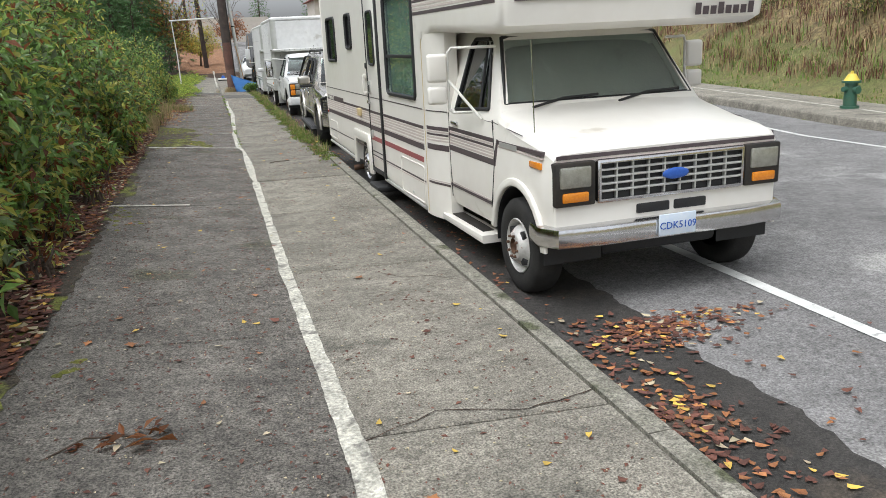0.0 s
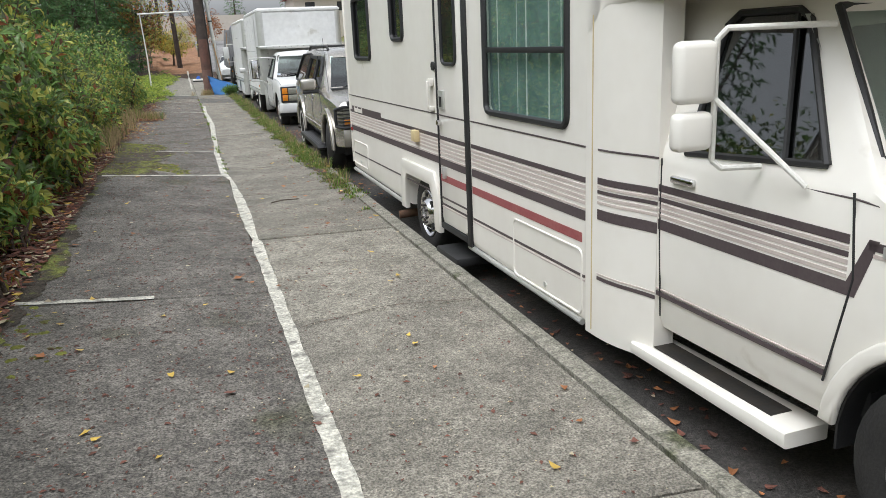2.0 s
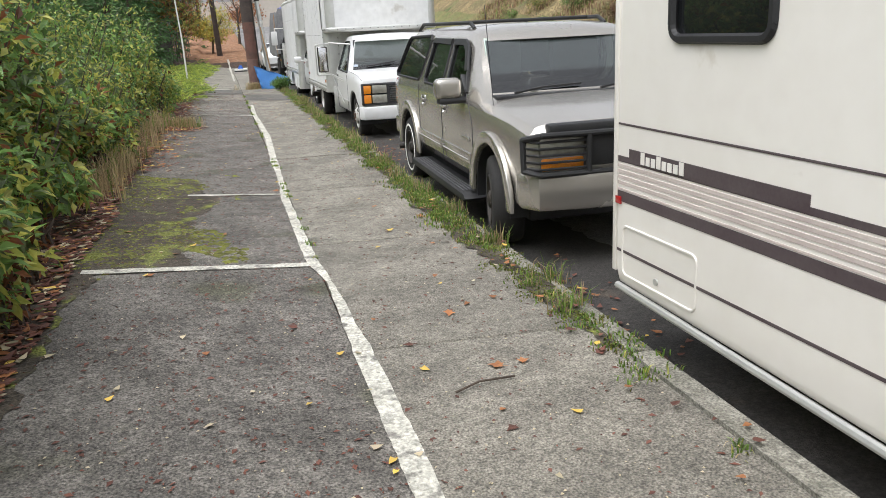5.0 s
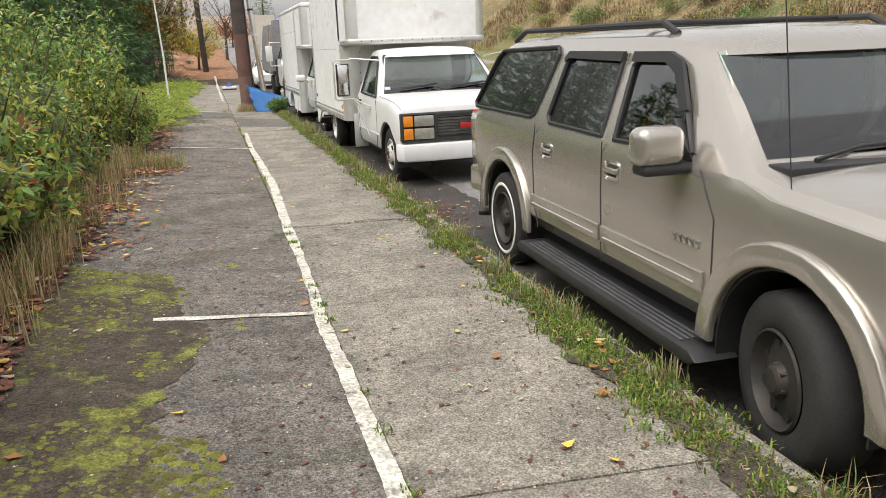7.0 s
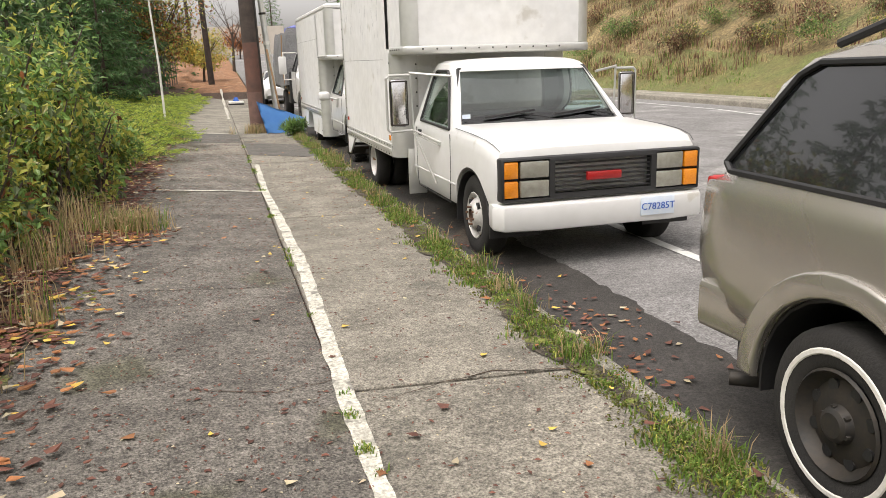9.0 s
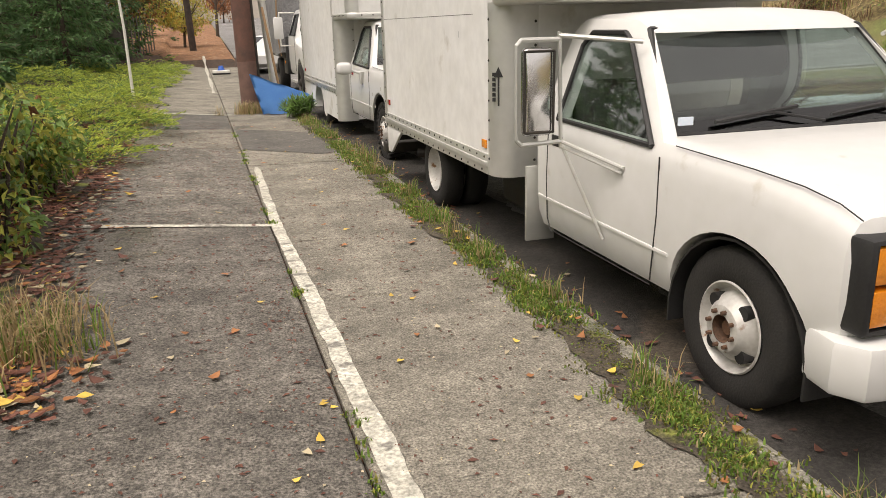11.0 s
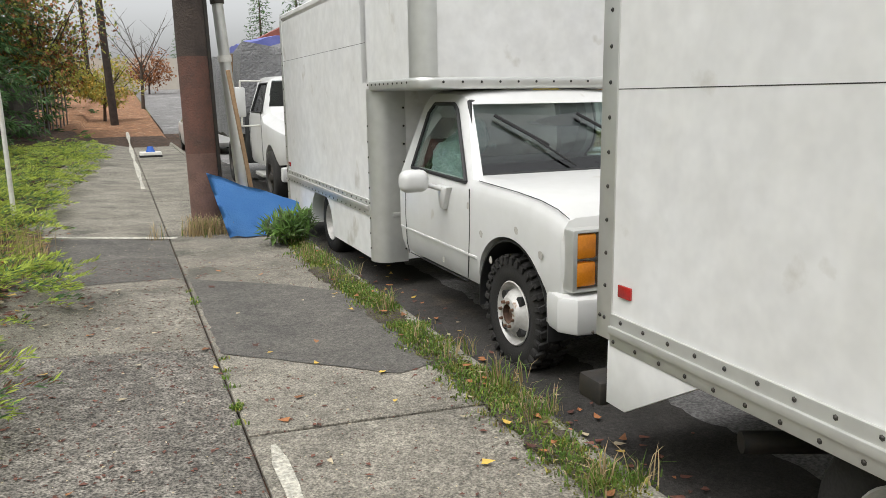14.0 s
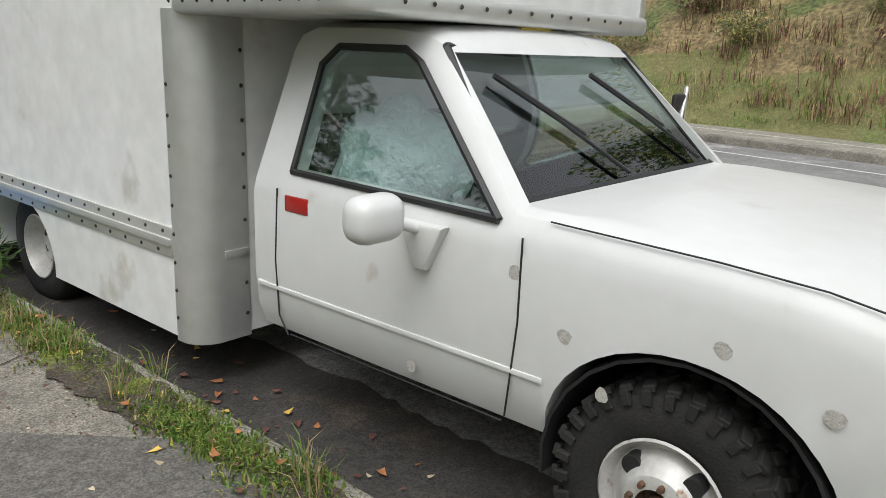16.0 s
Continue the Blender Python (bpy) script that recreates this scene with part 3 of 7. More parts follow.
# far kerb and far pavement
vs, fs = [], []
prof = [(-0.08, -0.2), (-0.07, -0.02), (-0.05, 0.01), (0.1, 0.015), (2.0, 0.0), (2.0, -0.2)]
yy = [-60 + 2 * i for i in range(80)]
for j, y in enumerate(yy):
    for u, v in prof:
        vs.append((far_kerb(y) + 0.1 + u, y, v + (climb(y) if y > 60 else 0)))
    if j:
        for i in range(5):
            a = (j - 1) * 6 + i
            fs.append((a, a + 1, a + 7, a + 6))
tagged(solid("pavement_far", vs, fs, [CONCRETE]), "pale concrete pavement with raised kerb across the street", "pavement", kind="structure")
tagged(ribbon("pavement_line", lambda y: far_kerb(y) + 1.1, 0.05, -40, 60, lambda x, y: 0.005, STRIP), "pale joint line on the far pavement", "pavement", kind="structure")


# ---- vehicles: local x across, y to the rear, z up from the road; the front axle at y = 0 ----
def wheel(parent, x, y, R, rr, w, rim, style, side=-1, tread=0):
    """A tyre with its rim; side -1: outer face to -x."""
    z = R
    s = side

    def pf(p):
        return [(s * -1 * a, r) for a, r in p] if s > 0 else p

    h = w / 2
    base = part("wheel", lathe(pf([(-h + 0.02, rr - 0.005), (-h + 0.005, rr + 0.02), (-h, rr + 0.45 * (R - rr)), (-h + 0.008, R - 0.03), (-h + 0.03, R - 0.008), (0, R), (h - 0.03, R - 0.008), (h - 0.008, R - 0.03), (h, rr + 0.4 * (R - rr)), (h - 0.02, rr)]), (x, y, z), 36), RUBBER, parent, "black rubber tyre", 50)
    if tread:
        b = bmesh.new()
        for k in range(tread):
            a = 2 * math.pi * k / tread
            for u, tw in ((-0.36, 0.10), (0.0, -0.12), (0.36, 0.10)):
                m = Matrix.Translation((x, y, z)) @ Matrix.Rotation(a + (0.06 if u == 0 else 0), 4, "X") @ Matrix.Translation((u * w, 0, R + 0.002)) @ Matrix.Rotation(tw * 3, 4, "Z")
                box(-0.15 * w, -0.5 * math.pi * R / tread * 1.05, -0.012, 0.15 * w, 0.5 * math.pi * R / tread * 1.05, 0.012, 0.004, b, m, 1)
            m = Matrix.Translation((x, y, z)) @ Matrix.Rotation(a, 4, "X") @ Matrix.Translation((s * h * 0.97, 0, R - 0.022))
            box(-0.012, -0.4 * math.pi * R / tread, -0.03, 0.012, 0.4 * math.pi * R / tread, 0.022, 0.003, b, m, 1)
        part("tread", b, RUBBER, base)
    if style == "dually":
        prof = [(-h + 0.01, rr), (-h + 0.004, rr - 0.008), (-h + 0.02, rr - 0.022), (-h + 0.05, rr - 0.035), (-h + 0.055, rr - 0.05), (-h + 0.02, rr * 0.70), (-h - 0.025, rr * 0.50), (-h - 0.03, rr * 0.40), (-h - 0.028, rr * 0.34), (-h - 0.03, rr * 0.3)]
    elif style == "deep":
        prof = [(-h + 0.01, rr), (-h + 0.004, rr - 0.008), (-h + 0.03, rr - 0.02), (-h + 0.11, rr - 0.04), (-h + 0.12, rr * 0.6), (-h + 0.13, rr * 0.28), (-h + 0.08, rr * 0.24), (-h + 0.08, 0)]
    else:
        prof = [(-h + 0.01, rr), (-h + 0.0, rr - 0.01), (-h + 0.03, rr - 0.025), (-h + 0.05, rr - 0.05), (-h + 0.035, rr * 0.6), (-h + 0.03, rr * 0.36), (-h + 0.0, rr * 0.3), (-h - 0.01, rr * 0.22), (-h - 0.01, 0)]
    part("rim", lathe(pf(prof), (x, y, z), 36), rim, base, "", 30)
    if style == "dually":
        part("hub_bore", lathe(pf([(-h - 0.028, rr * 0.3), (-h + 0.03, rr * 0.27), (-h + 0.03, rr * 0.17), (-h + 0.0, rr * 0.15), (-h + 0.0, 0)]), (x, y, z), 20), RUST if rim is STEEL else CHROME, base, "hub centre")
    for k in range(8 if style != "plain" else 6):
        a = 2 * math.pi * (k + 0.3) / (8 if style != "plain" else 6)
        if style != "deep":
            d = -h - 0.028 if style == "dually" else -h + 0.025
            c = Vector((x + (d if s < 0 else -d), y + rr * 0.39 * math.cos(a) * (1 if style == "dually" else 0.8), z + rr * 0.39 * math.sin(a) * (1 if style == "dually" else 0.8)))
            part("lug_nut", rod(c, c + Vector((s * 0.022, 0, 0)), 0.012, 0.010, 6), RUST if rim is STEEL else DARKSTEEL, base)
    for k in range(4 if style == "dually" else 8):
        n = 4 if style == "dually" else 8
        a = 2 * math.pi * (k + 0.5) / n
        if style == "dually":
            c = Vector((x + s * (h - 0.003), y + rr * 0.66 * math.cos(a), z + rr * 0.66 * math.sin(a)))
            part("hand_hole", rod(c - Vector((s * 0.05, 0, 0)), c + Vector((s * 0.004, 0, 0)), rr * 0.155, seg=14), BLACK, base)
        else:
            d = h - (0.04 if style == "plain" else 0.118)
            c = Vector((x + s * d, y + rr * 0.68 * math.cos(a), z + rr * 0.68 * math.sin(a)))
            part("hand_hole", rod(c - Vector((s * 0.03, 0, 0)), c + Vector((s * 0.004, 0, 0)), rr * 0.12, seg=10), BLACK, base)
    return base


def pane(parent, name, poly, x_of, material, side=-1, label="", frame=0.03):
    """A side window: glass set in the opening with a rubber seal; poly in (y, z)."""
    b = bmesh.new()
    f = b.faces.new([b.verts.new((side * (x_of(z) - 0.012), y, z)) for y, z in poly])
    g = bmesh.ops.extrude_face_region(b, geom=[f])
    bmesh.ops.translate(b, vec=(-side * 0.006, 0, 0), verts=[v for v in g["geom"] if isinstance(v, bmesh.types.BMVert)])
    bmesh.ops.recalc_face_normals(b, faces=b.faces[:])
    w = part(name, b, material, parent, label)
    w.visible_shadow = False
    ring = [(side * (x_of(z) - 0.001), y, z) for y, z in poly]
    part("seal", tube(ring + ring[:1], frame * 0.5, 6), BLACK, w, "black rubber seal")
    return w


def line_on(parent, name, pts, x, r, material, label=""):
    """A thin strip or seam along a side, through (y, z) points."""
    return part(name, tube([(x, y, z) for y, z in pts], r, 6), material, parent, label)


def arch_liner(parent, s, y, z, r, x0, x1):
    """The dark inner shell of a wheel arch, open below."""
    ring = [(y + r * math.cos(radians(a)), z + r * math.sin(radians(a))) for a in range(-8, 189, 14)]
    ring += [(y + (r - 0.012) * math.cos(radians(a)), z + (r - 0.012) * math.sin(radians(a))) for a in range(188, -9, -14)]
    return part("arch_liner", prism(ring, "x", s * x0, s * x1), BLACK, parent, "black wheel arch liner", 50)


def pickup_cab(parent, paint, glass_mat, sealed):
    """The cab, wings and bonnet of a late-eighties full-size pickup chassis."""
    W = 0.98
    st = [(-0.645, 0.64, 0.88, 0.92, 0.98, 0.87, 1.03, 0.04, 0.01), (-0.62, 0.58, 0.91, 0.945, 1.015, 0.91, 1.085, 0.05, 0.015), (-0.54, 0.54, 0.92, 0.965, 1.06, 0.93, 1.14, 0.06, 0.02), (-0.38, 0.50, 0.92, 0.978, 1.095, 0.94, 1.175, 0.06, 0.025),
          (-0.10, 0.47, 0.92, W, 1.115, 0.945, 1.195, 0.06, 0.03), (0.45, 0.46, 0.92, W, 1.125, 0.95, 1.215, 0.06, 0.03), (0.60, 0.46, 0.92, W, 1.13, 0.935, 1.215, 0.06, 0.02), (1.13, 0.46, 0.92, W, 1.14, 0.735, 1.765, 0.08, 0.02),
          (1.22, 0.46, 0.92, W, 1.14, 0.73, 1.80, 0.08, 0.025), (1.40, 0.46, 0.92, W, 1.14, 0.73, 1.815, 0.08, 0.025), (1.85, 0.46, 0.92, W, 1.14, 0.725, 1.815, 0.08, 0.02), (1.98, 0.46, 0.92, 0.97, 1.14, 0.71, 1.785, 0.09, 0.015)]
    inner = [(0.66, 0.55, 0.84, 0.90, 1.12, 0.84, 1.12, 0.05, 0.0), (1.12, 0.55, 0.84, 0.90, 1.12, 0.67, 1.71, 0.07, 0.02), (1.90, 0.55, 0.84, 0.90, 1.12, 0.67, 1.75, 0.07, 0.02)]
    win = [(0.65, 1.175), (1.74, 1.195), (1.73, 1.64), (1.65, 1.715), (1.27, 1.715), (1.18, 1.67)]

    def side_x(z):
        return 0.965 - (z - 1.14) / 0.60 * 0.212

    wsb = [(-0.84, 1.215), (0.84, 1.215), (0.69, 1.71), (-0.69, 1.71)]
    cut = [prism([(-0.05 + 0.475 * math.cos(radians(a)), 0.39 + 0.50 * max(-0.4, math.sin(radians(a))) ** (1 if a > 180 or a < 0 else 0.8)) for a in range(0, 181, 9)] + [(-0.525, 0.1), (0.425, 0.1)], "x", -1.2, 1.2), prism([(y, z) for y, z in win], "x", -1.2, 1.2), prism(wsb, "y", 0.3, 1.14), hull(inner),
           box(-0.62, -0.45, 0.3, 0.62, 0.55, 0.9), box(-0.6, 1.85, 1.22, 0.6, 2.2, 1.62)]
    body = part("cab_body", carve(hull(st), cut), paint, parent, "", 30)
    for s in (-1, 1):
        pane(parent, "side_window", win, side_x, glass_mat, s, "door window")
    # windscreen on the slanted plane
    b = bmesh.new()

    def ws(x, z):
        return (x, 0.645 + (z - 1.19) / (1.765 - 1.19) * 0.52, z)
    outline = [(-0.86, 1.205), (0.86, 1.205), (0.70, 1.722), (-0.70, 1.722)]
    f = b.faces.new([b.verts.new(ws(x, z)) for x, z in outline])
    g = bmesh.ops.extrude_face_region(b, geom=[f])
    bmesh.ops.translate(b, vec=(0, 0.006, 0.002), verts=[v for v in g["geom"] if isinstance(v, bmesh.types.BMVert)])
    bmesh.ops.recalc_face_normals(b, faces=b.faces[:])
    w = part("windscreen", b, glass_mat, parent)
    w.visible_shadow = False
    part("seal", tube([Vector(ws(x, z)) + Vector((0, -0.004, 0.004)) for x, z in outline + outline[:1]], 0.02, 6), BLACK, w)
    for x0 in (-0.45, 0.28):
        if sealed:
            q = [Vector(ws(x0 + u, z)) + Vector((0, -0.025, 0.018)) for u, z in ((0.42, 1.23), (0.08, 1.495), (-0.10, 1.61), (0.26, 1.38))]
            wiper = part("wiper", fold(tube(q[:2], 0.008, 6), tube(q[2:], 0.013, 6)), BLACK, parent, "black wiper standing across the screen")
        else:
            q = [Vector(ws(x0 + u, z)) + Vector((0, -0.025, 0.018)) for u, z in ((0.55, 1.225), (0.25, 1.28), (-0.12, 1.25), (0.42, 1.30))]
            wiper = part("wiper", fold(tube(q[:2], 0.008, 6), tube(q[2:], 0.012, 6)), BLACK, parent, "black wiper")
    # seams, trims
    for s in (-1, 1):
        x = s * (W + 0.0005)
        line_on(parent, "door_seam", [(0.53, 1.14), (0.53, 0.85), (0.56, 0.50)], x, 0.004, BLACK)
        line_on(parent, "door_seam", [(1.80, 1.12), (1.82, 0.8), (1.80, 0.55), (1.74, 0.47)], x, 0.004, BLACK)
        line_on(parent, "door_seam", [(0.58, 0.47), (1.74, 0.47)], s * (W - 0.012), 0.004, BLACK)
        part("body_crease", prism([(0.42, 0.662), (1.95, 0.662), (1.95, 0.682), (0.42, 0.682)], "x", s * (W - 0.02), s * (W + 0.004), 0.004), paint, parent)
        part("door_handle", box(s * (W - 0.012), 1.60, 1.03, s * (W + 0.004), 1.75, 1.10, 0.006), RED if sealed else BLACK, parent, "red-rimmed door latch recess" if sealed else "black door handle")
        part("bonnet_seam", tube([(s * 0.905, -0.64, 1.085), (s * 0.925, -0.55, 1.13), (s * 0.935, -0.38, 1.162), (s * 0.94, -0.10, 1.182), (s * 0.945, 0.45, 1.202)], 0.003, 6), BLACK, parent)
    for s in (-1, 1):
        arch_liner(parent, s, -0.05, 0.40, 0.472, 0.50, 0.962)
    # inside
    part("dashboard", box(-0.86, 0.70, 0.95, 0.86, 1.0, 1.17, 0.06), INTERIOR, parent)
    part("bench_seat", fold(box(-0.8, 1.35, 0.6, 0.8, 1.85, 0.85, 0.06), box(-0.8, 1.68, 0.8, 0.8, 1.88, 1.42, 0.07)), INTERIOR, parent)
    ring = [(0.36 + 0.19 * math.cos(a / 10 * math.pi), 1.12 + 0.05 * math.sin(a / 10 * math.pi), 1.20 + 0.17 * math.sin(a / 10 * math.pi)) for a in range(21)]
    part("steering_wheel", tube(ring, 0.014, 6), BLACK, parent)
    # front: grille shell, lamps, bumper
    part("grille_shell", carve(box(-0.93, -0.885, 0.62, 0.93, -0.76, 0.985, 0.02), [box(-0.45, -1.0, 0.67, 0.45, -0.80, 0.94), box(-0.90, -1.0, 0.645, -0.50, -0.82, 0.965), box(0.50, -1.0, 0.645, 0.90, -0.82, 0.965)]), BLACK if not sealed else ALU, parent, "black grille surround" if not sealed else "silver grille surround")
    for i in range(7):
        part("grille_bar", box(-0.45, -0.865, 0.685 + i * 0.037, 0.45, -0.83, 0.697 + i * 0.037, 0.004, seg=1), BLACK if not sealed else ALU, parent)
    part("badge", box(-0.16, -0.90, 0.765, 0.16, -0.862, 0.835, 0.008), RED, parent, "red badge on the grille")
    for s in (-1, 1):
        for z0, z1 in ((0.655, 0.795), (0.815, 0.955)):
            part("headlamp", box(s * 0.50, -0.885, z0, s * 0.76, -0.835, z1, 0.012), LENS, parent, "clouded rectangular headlamp")
            part("turn_signal", box(s * 0.775, -0.885, z0, s * 0.915, -0.80, z1, 0.012), AMBER, parent, "amber turn signal")
    b = prism([(-0.96, -0.66), (-0.985, -0.82), (-0.92, -0.93), (-0.6, -0.975), (0.6, -0.975), (0.92, -0.93), (0.985, -0.82), (0.96, -0.66)], "z", 0.38, 0.60, 0.03)
    part("bumper", b, paint, parent, "white painted steel bumper")
    part("number_plate", box(0.30, -0.995, 0.44, 0.62, -0.979, 0.60, 0.004), PLATE, parent, "pale licence plate")
    if not sealed:
        word("C78285T", 0.085, pose(0.46, -0.999, 0.515, 90, 0, 0), BLUE, parent)
    for o in parent.children:
        if o.name.split(".")[0] in ("grille_shell", "grille_bar", "badge", "headlamp", "turn_signal", "bumper", "number_plate", "lettering"):
            o.location.y += 0.165
            o.location.z += 0.05
    if not sealed:
        for o in parent.children:
            o.location.z -= 0.07
    part("chassis", fold(box(-0.42, -0.5, 0.32, -0.30, 5.6, 0.50, 0.01), box(0.30, -0.5, 0.32, 0.42, 5.6, 0.50, 0.01)), DARKSTEEL, parent)
    part("axle", rod((-0.8, 0, 0.37), (0.8, 0, 0.37), 0.06), DARKSTEEL, parent)
    return body


def rivets(bm, pts, normal, r=0.011):
    n = Vector(normal)
    for p in pts:
        rod(Vector(p), Vector(p) + n * 0.006, r, r * 0.5, 6, bm)


def box_truck(name, m, label, front, over, rear, axle, skirt):
    """A pickup chassis with a riveted box body that reaches over the cab. front, over, rear: where the box, its nose and its tail stand."""
    t = thing(name, m, label, "box truck")
    pickup_cab(t, WHITE, GLASS, skirt)
    W, top, bot, lip = 1.10, 2.86, (0.30 if skirt else 0.66), 1.90
    r = 0.14
    arc = [(-W + r - r * math.cos(radians(a)), front + r - r * math.sin(radians(a))) for a in range(0, 91, 15)]
    foot = arc + [(-x, y) for x, y in reversed(arc)] + [(W, rear), (-W, rear)]
    shell = prism(foot, "z", bot, top - 0.12, 0.0)
    cuts = []
    if skirt:
        cuts = [prism([(axle + 0.50 * math.cos(radians(a)), 0.34 + 0.42 * math.sin(radians(a))) for a in range(-20, 201, 15)], "x", -W - 0.2, W + 0.2)]
    else:
        cuts = [prism([(rear - 0.75, bot - 0.1), (rear + 0.1, bot - 0.1), (rear + 0.1, bot + 0.001), (rear - 0.5, bot + 0.001)], "x", -2, 2)]
    part("box_body", carve(shell, cuts), PANEL, t, "white panelled box with dents and grime", 40)
    # nose over the cab
    arc = [(-W + r - r * math.cos(radians(a)), over + r - r * math.sin(radians(a))) for a in range(0, 91, 15)]
    nose = arc + [(-x, y) for x, y in reversed(arc)] + [(W, front + 0.3), (-W, front + 0.3)]
    part("box_nose", prism(nose, "z", lip, top - 0.12, 0.0), PANEL, t, "white box nose over the cab", 40)
    part("roof_cap", prism([(x * 1.005, y) for x, y in [(-W, rear), *arc, *[(-x, y) for x, y in reversed(arc)], (W, rear)]], "z", top - 0.12, top, 0.08, seg=3), PANEL, t, "white rounded roof", 50)
    lipring = [(x * 1.012, y - 0.015) for x, y in [(-W, front + 0.08), *arc, *[(-x, y) for x, y in reversed(arc)], (W, front + 0.08)]]
    part("nose_lip", prism(lipring, "z", lip - 0.075, lip + 0.02, 0.03, seg=3), ALU, t, "rounded aluminium lip")
    # aluminium corner posts and rails
    for s in (-1, 1):
        arcp = [(s * (W - r + (r + 0.004) * math.cos(radians(a))), front + r - (r + 0.004) * math.sin(radians(a))) for a in range(0, 91, 10)]
        ring = [(s * (W + 0.004), front + 0.18), *arcp, (s * (W - 0.30), front - 0.004)]
        inner = [(s * (W - 0.004), front + 0.18), (s * (W - 0.30), front + 0.06)]
        part("corner_post", prism(ring + [(inner[1][0], inner[1][1]), (inner[0][0], inner[0][1])], "z", bot - 0.02, lip - 0.05), ALU, t, "rounded aluminium corner post", 50)
        arcp = [(s * (W - r + (r + 0.004) * math.cos(radians(a))), over + r - (r + 0.004) * math.sin(radians(a))) for a in range(0, 91, 10)]
        part("corner_post", prism([(s * (W + 0.004), over + 0.17), *arcp, (s * (W - 0.16), over - 0.004), (s * (W - 0.16), over + 0.05), (s * (W - 0.01), over + 0.17)], "z", lip + 0.02, top - 0.1), ALU, t, "", 50)
        part("corner_post", box(s * (W - 0.03), rear - 0.10, bot, s * (W + 0.008), rear + 0.015, top - 0.09, 0.006), ALU, t)
        rz = 0.72 if skirt else bot
        y1 = rear - 0.1
        part("side_rail", fold(box(s * (W - 0.01), front + 0.18, rz - 0.02, s * (W + 0.012), y1, rz + 0.13, 0.004), box(s * (W + 0.005), front + 0.18, rz + 0.035, s * (W + 0.026), y1, rz + 0.075, 0.006)), ALU, t, "riveted aluminium side rail")
        b = bmesh.new()
        n = int((y1 - front) / 0.16)
        for k in range(n):
            y = front + 0.25 + k * 0.16
            rivets(b, [(s * (W + 0.012), y, rz + 0.105), (s * (W + 0.012), y + 0.05, rz + 0.005)], (s, 0, 0))
        for k in range(9):
            z = bot + 0.1 + k * 0.14
            if z < lip - 0.1:
                rivets(b, [(s * (W + 0.004), front + 0.165, z)], (s, 0, 0))
        for k in range(14):
            rivets(b, [(s * (W + 0.008), rear - 0.05, bot + 0.1 + k * 0.15)], (s, 0, 0))
        for k in range(int((front - over) / 0.11)):
            rivets(b, [(s * (W * 1.012), over + 0.2 + k * 0.11, lip - 0.02)], (s, 0, 0))
        tagged(part("rivets", b, DARKSTEEL, t), kind="stuff")
        line_on(t, "panel_seam", [(front + 0.18, 2.25), (rear - 0.1, 2.25)] if skirt else [(front + 0.5, 1.78), (rear - 0.1, 1.78)], s * (W - 0.0005), 0.0022, DARKSTEEL)
    b = bmesh.new()
    rivets(b, [(-W + 0.2 + 0.16 * k, over - 0.02, lip - 0.02) for k in range(int((2 * W - 0.3) / 0.16))], (0, -1, 0))
    rivets(b, [(-W + 0.28, front - 0.004, bot + 0.1 + 0.16 * k) for k in range(9)], (0, -1, 0))
    tagged(part("rivets", b, DARKSTEEL, t), kind="stuff")
    for s in (-1, 1):
        if skirt:
            part("front_flap", box(s * (W - 0.30), front - 0.01, 0.70, s * (W - 0.16), front, 0.74, 0.002), ALU, t)
        else:
            part("mud_flap", box(s * 0.82, 2.03, 0.26, s * 1.03, 2.06, 0.78, 0.004), ALU, t, "aluminium splash flap")
            part("tail_gusset", prism([(rear - 0.72, bot), (rear - 0.08, bot), (rear - 0.08, bot - 0.30), (rear - 0.22, bot - 0.30)], "x", s * (W - 0.02), s * (W + 0.006), 0.003), PANEL, t, "white panel at the tail")
            part("side_marker", box(s * W, front + 0.22, bot + 0.17, s * (W + 0.012), front + 0.31, bot + 0.23, 0.003), AMBER, t, "amber side marker")
    part("reflector", box(-W - 0.012, rear - 0.24, bot + (0.22 if not skirt else 0.6), -W, rear - 0.15, bot + (0.275 if not skirt else 0.655), 0.003), RED, t, "red reflector")
    part("underfloor", box(-W + 0.08, front + 0.1, bot - 0.02 if not skirt else 0.42, W - 0.08, axle - 0.55, bot + 0.1 if not skirt else 0.6), BLACK, t)
    part("underfloor", box(-W + 0.5, axle - 0.6, 0.55, W - 0.5, rear - 0.1, 0.7), BLACK, t)
    part("gearbox", box(-0.5, -0.5, 0.30, 0.5, front, 0.55, 0.05), BLACK, t)
    part("rear_bumper", box(-W - 0.02, rear - 0.05, 0.32, W + 0.02, rear + 0.14, 0.44, 0.02), DARKSTEEL, t, "dark rusted step bumper")
    for y in (0.0,):
        wheel(t, -0.82, y, 0.375, 0.215, 0.22, STEEL, "dually", -1, 30 if skirt else 0)
        wheel(t, 0.82, y, 0.375, 0.215, 0.22, STEEL, "dually", 1)
    for x in (-0.90, -0.66):
        wheel(t, x, axle, 0.375, 0.215, 0.20, STEEL, "deep", -1)
    wheel(t, 0.9, axle, 0.375, 0.215, 0.20, STEEL, "deep", 1)
    part("axle", rod((-0.9, axle, 0.37), (0.9, axle, 0.37), 0.07), DARKSTEEL, t)
    if not skirt:
        part("exhaust", rod((-0.95, axle + 0.75, 0.42), (-0.3, axle + 0.45, 0.42), 0.045), DARKSTEEL, t)
        part("fuel_tank", box(-0.75, 1.9, 0.30, -0.45, 3.2, 0.60, 0.04), DARKSTEEL, t)
    return t


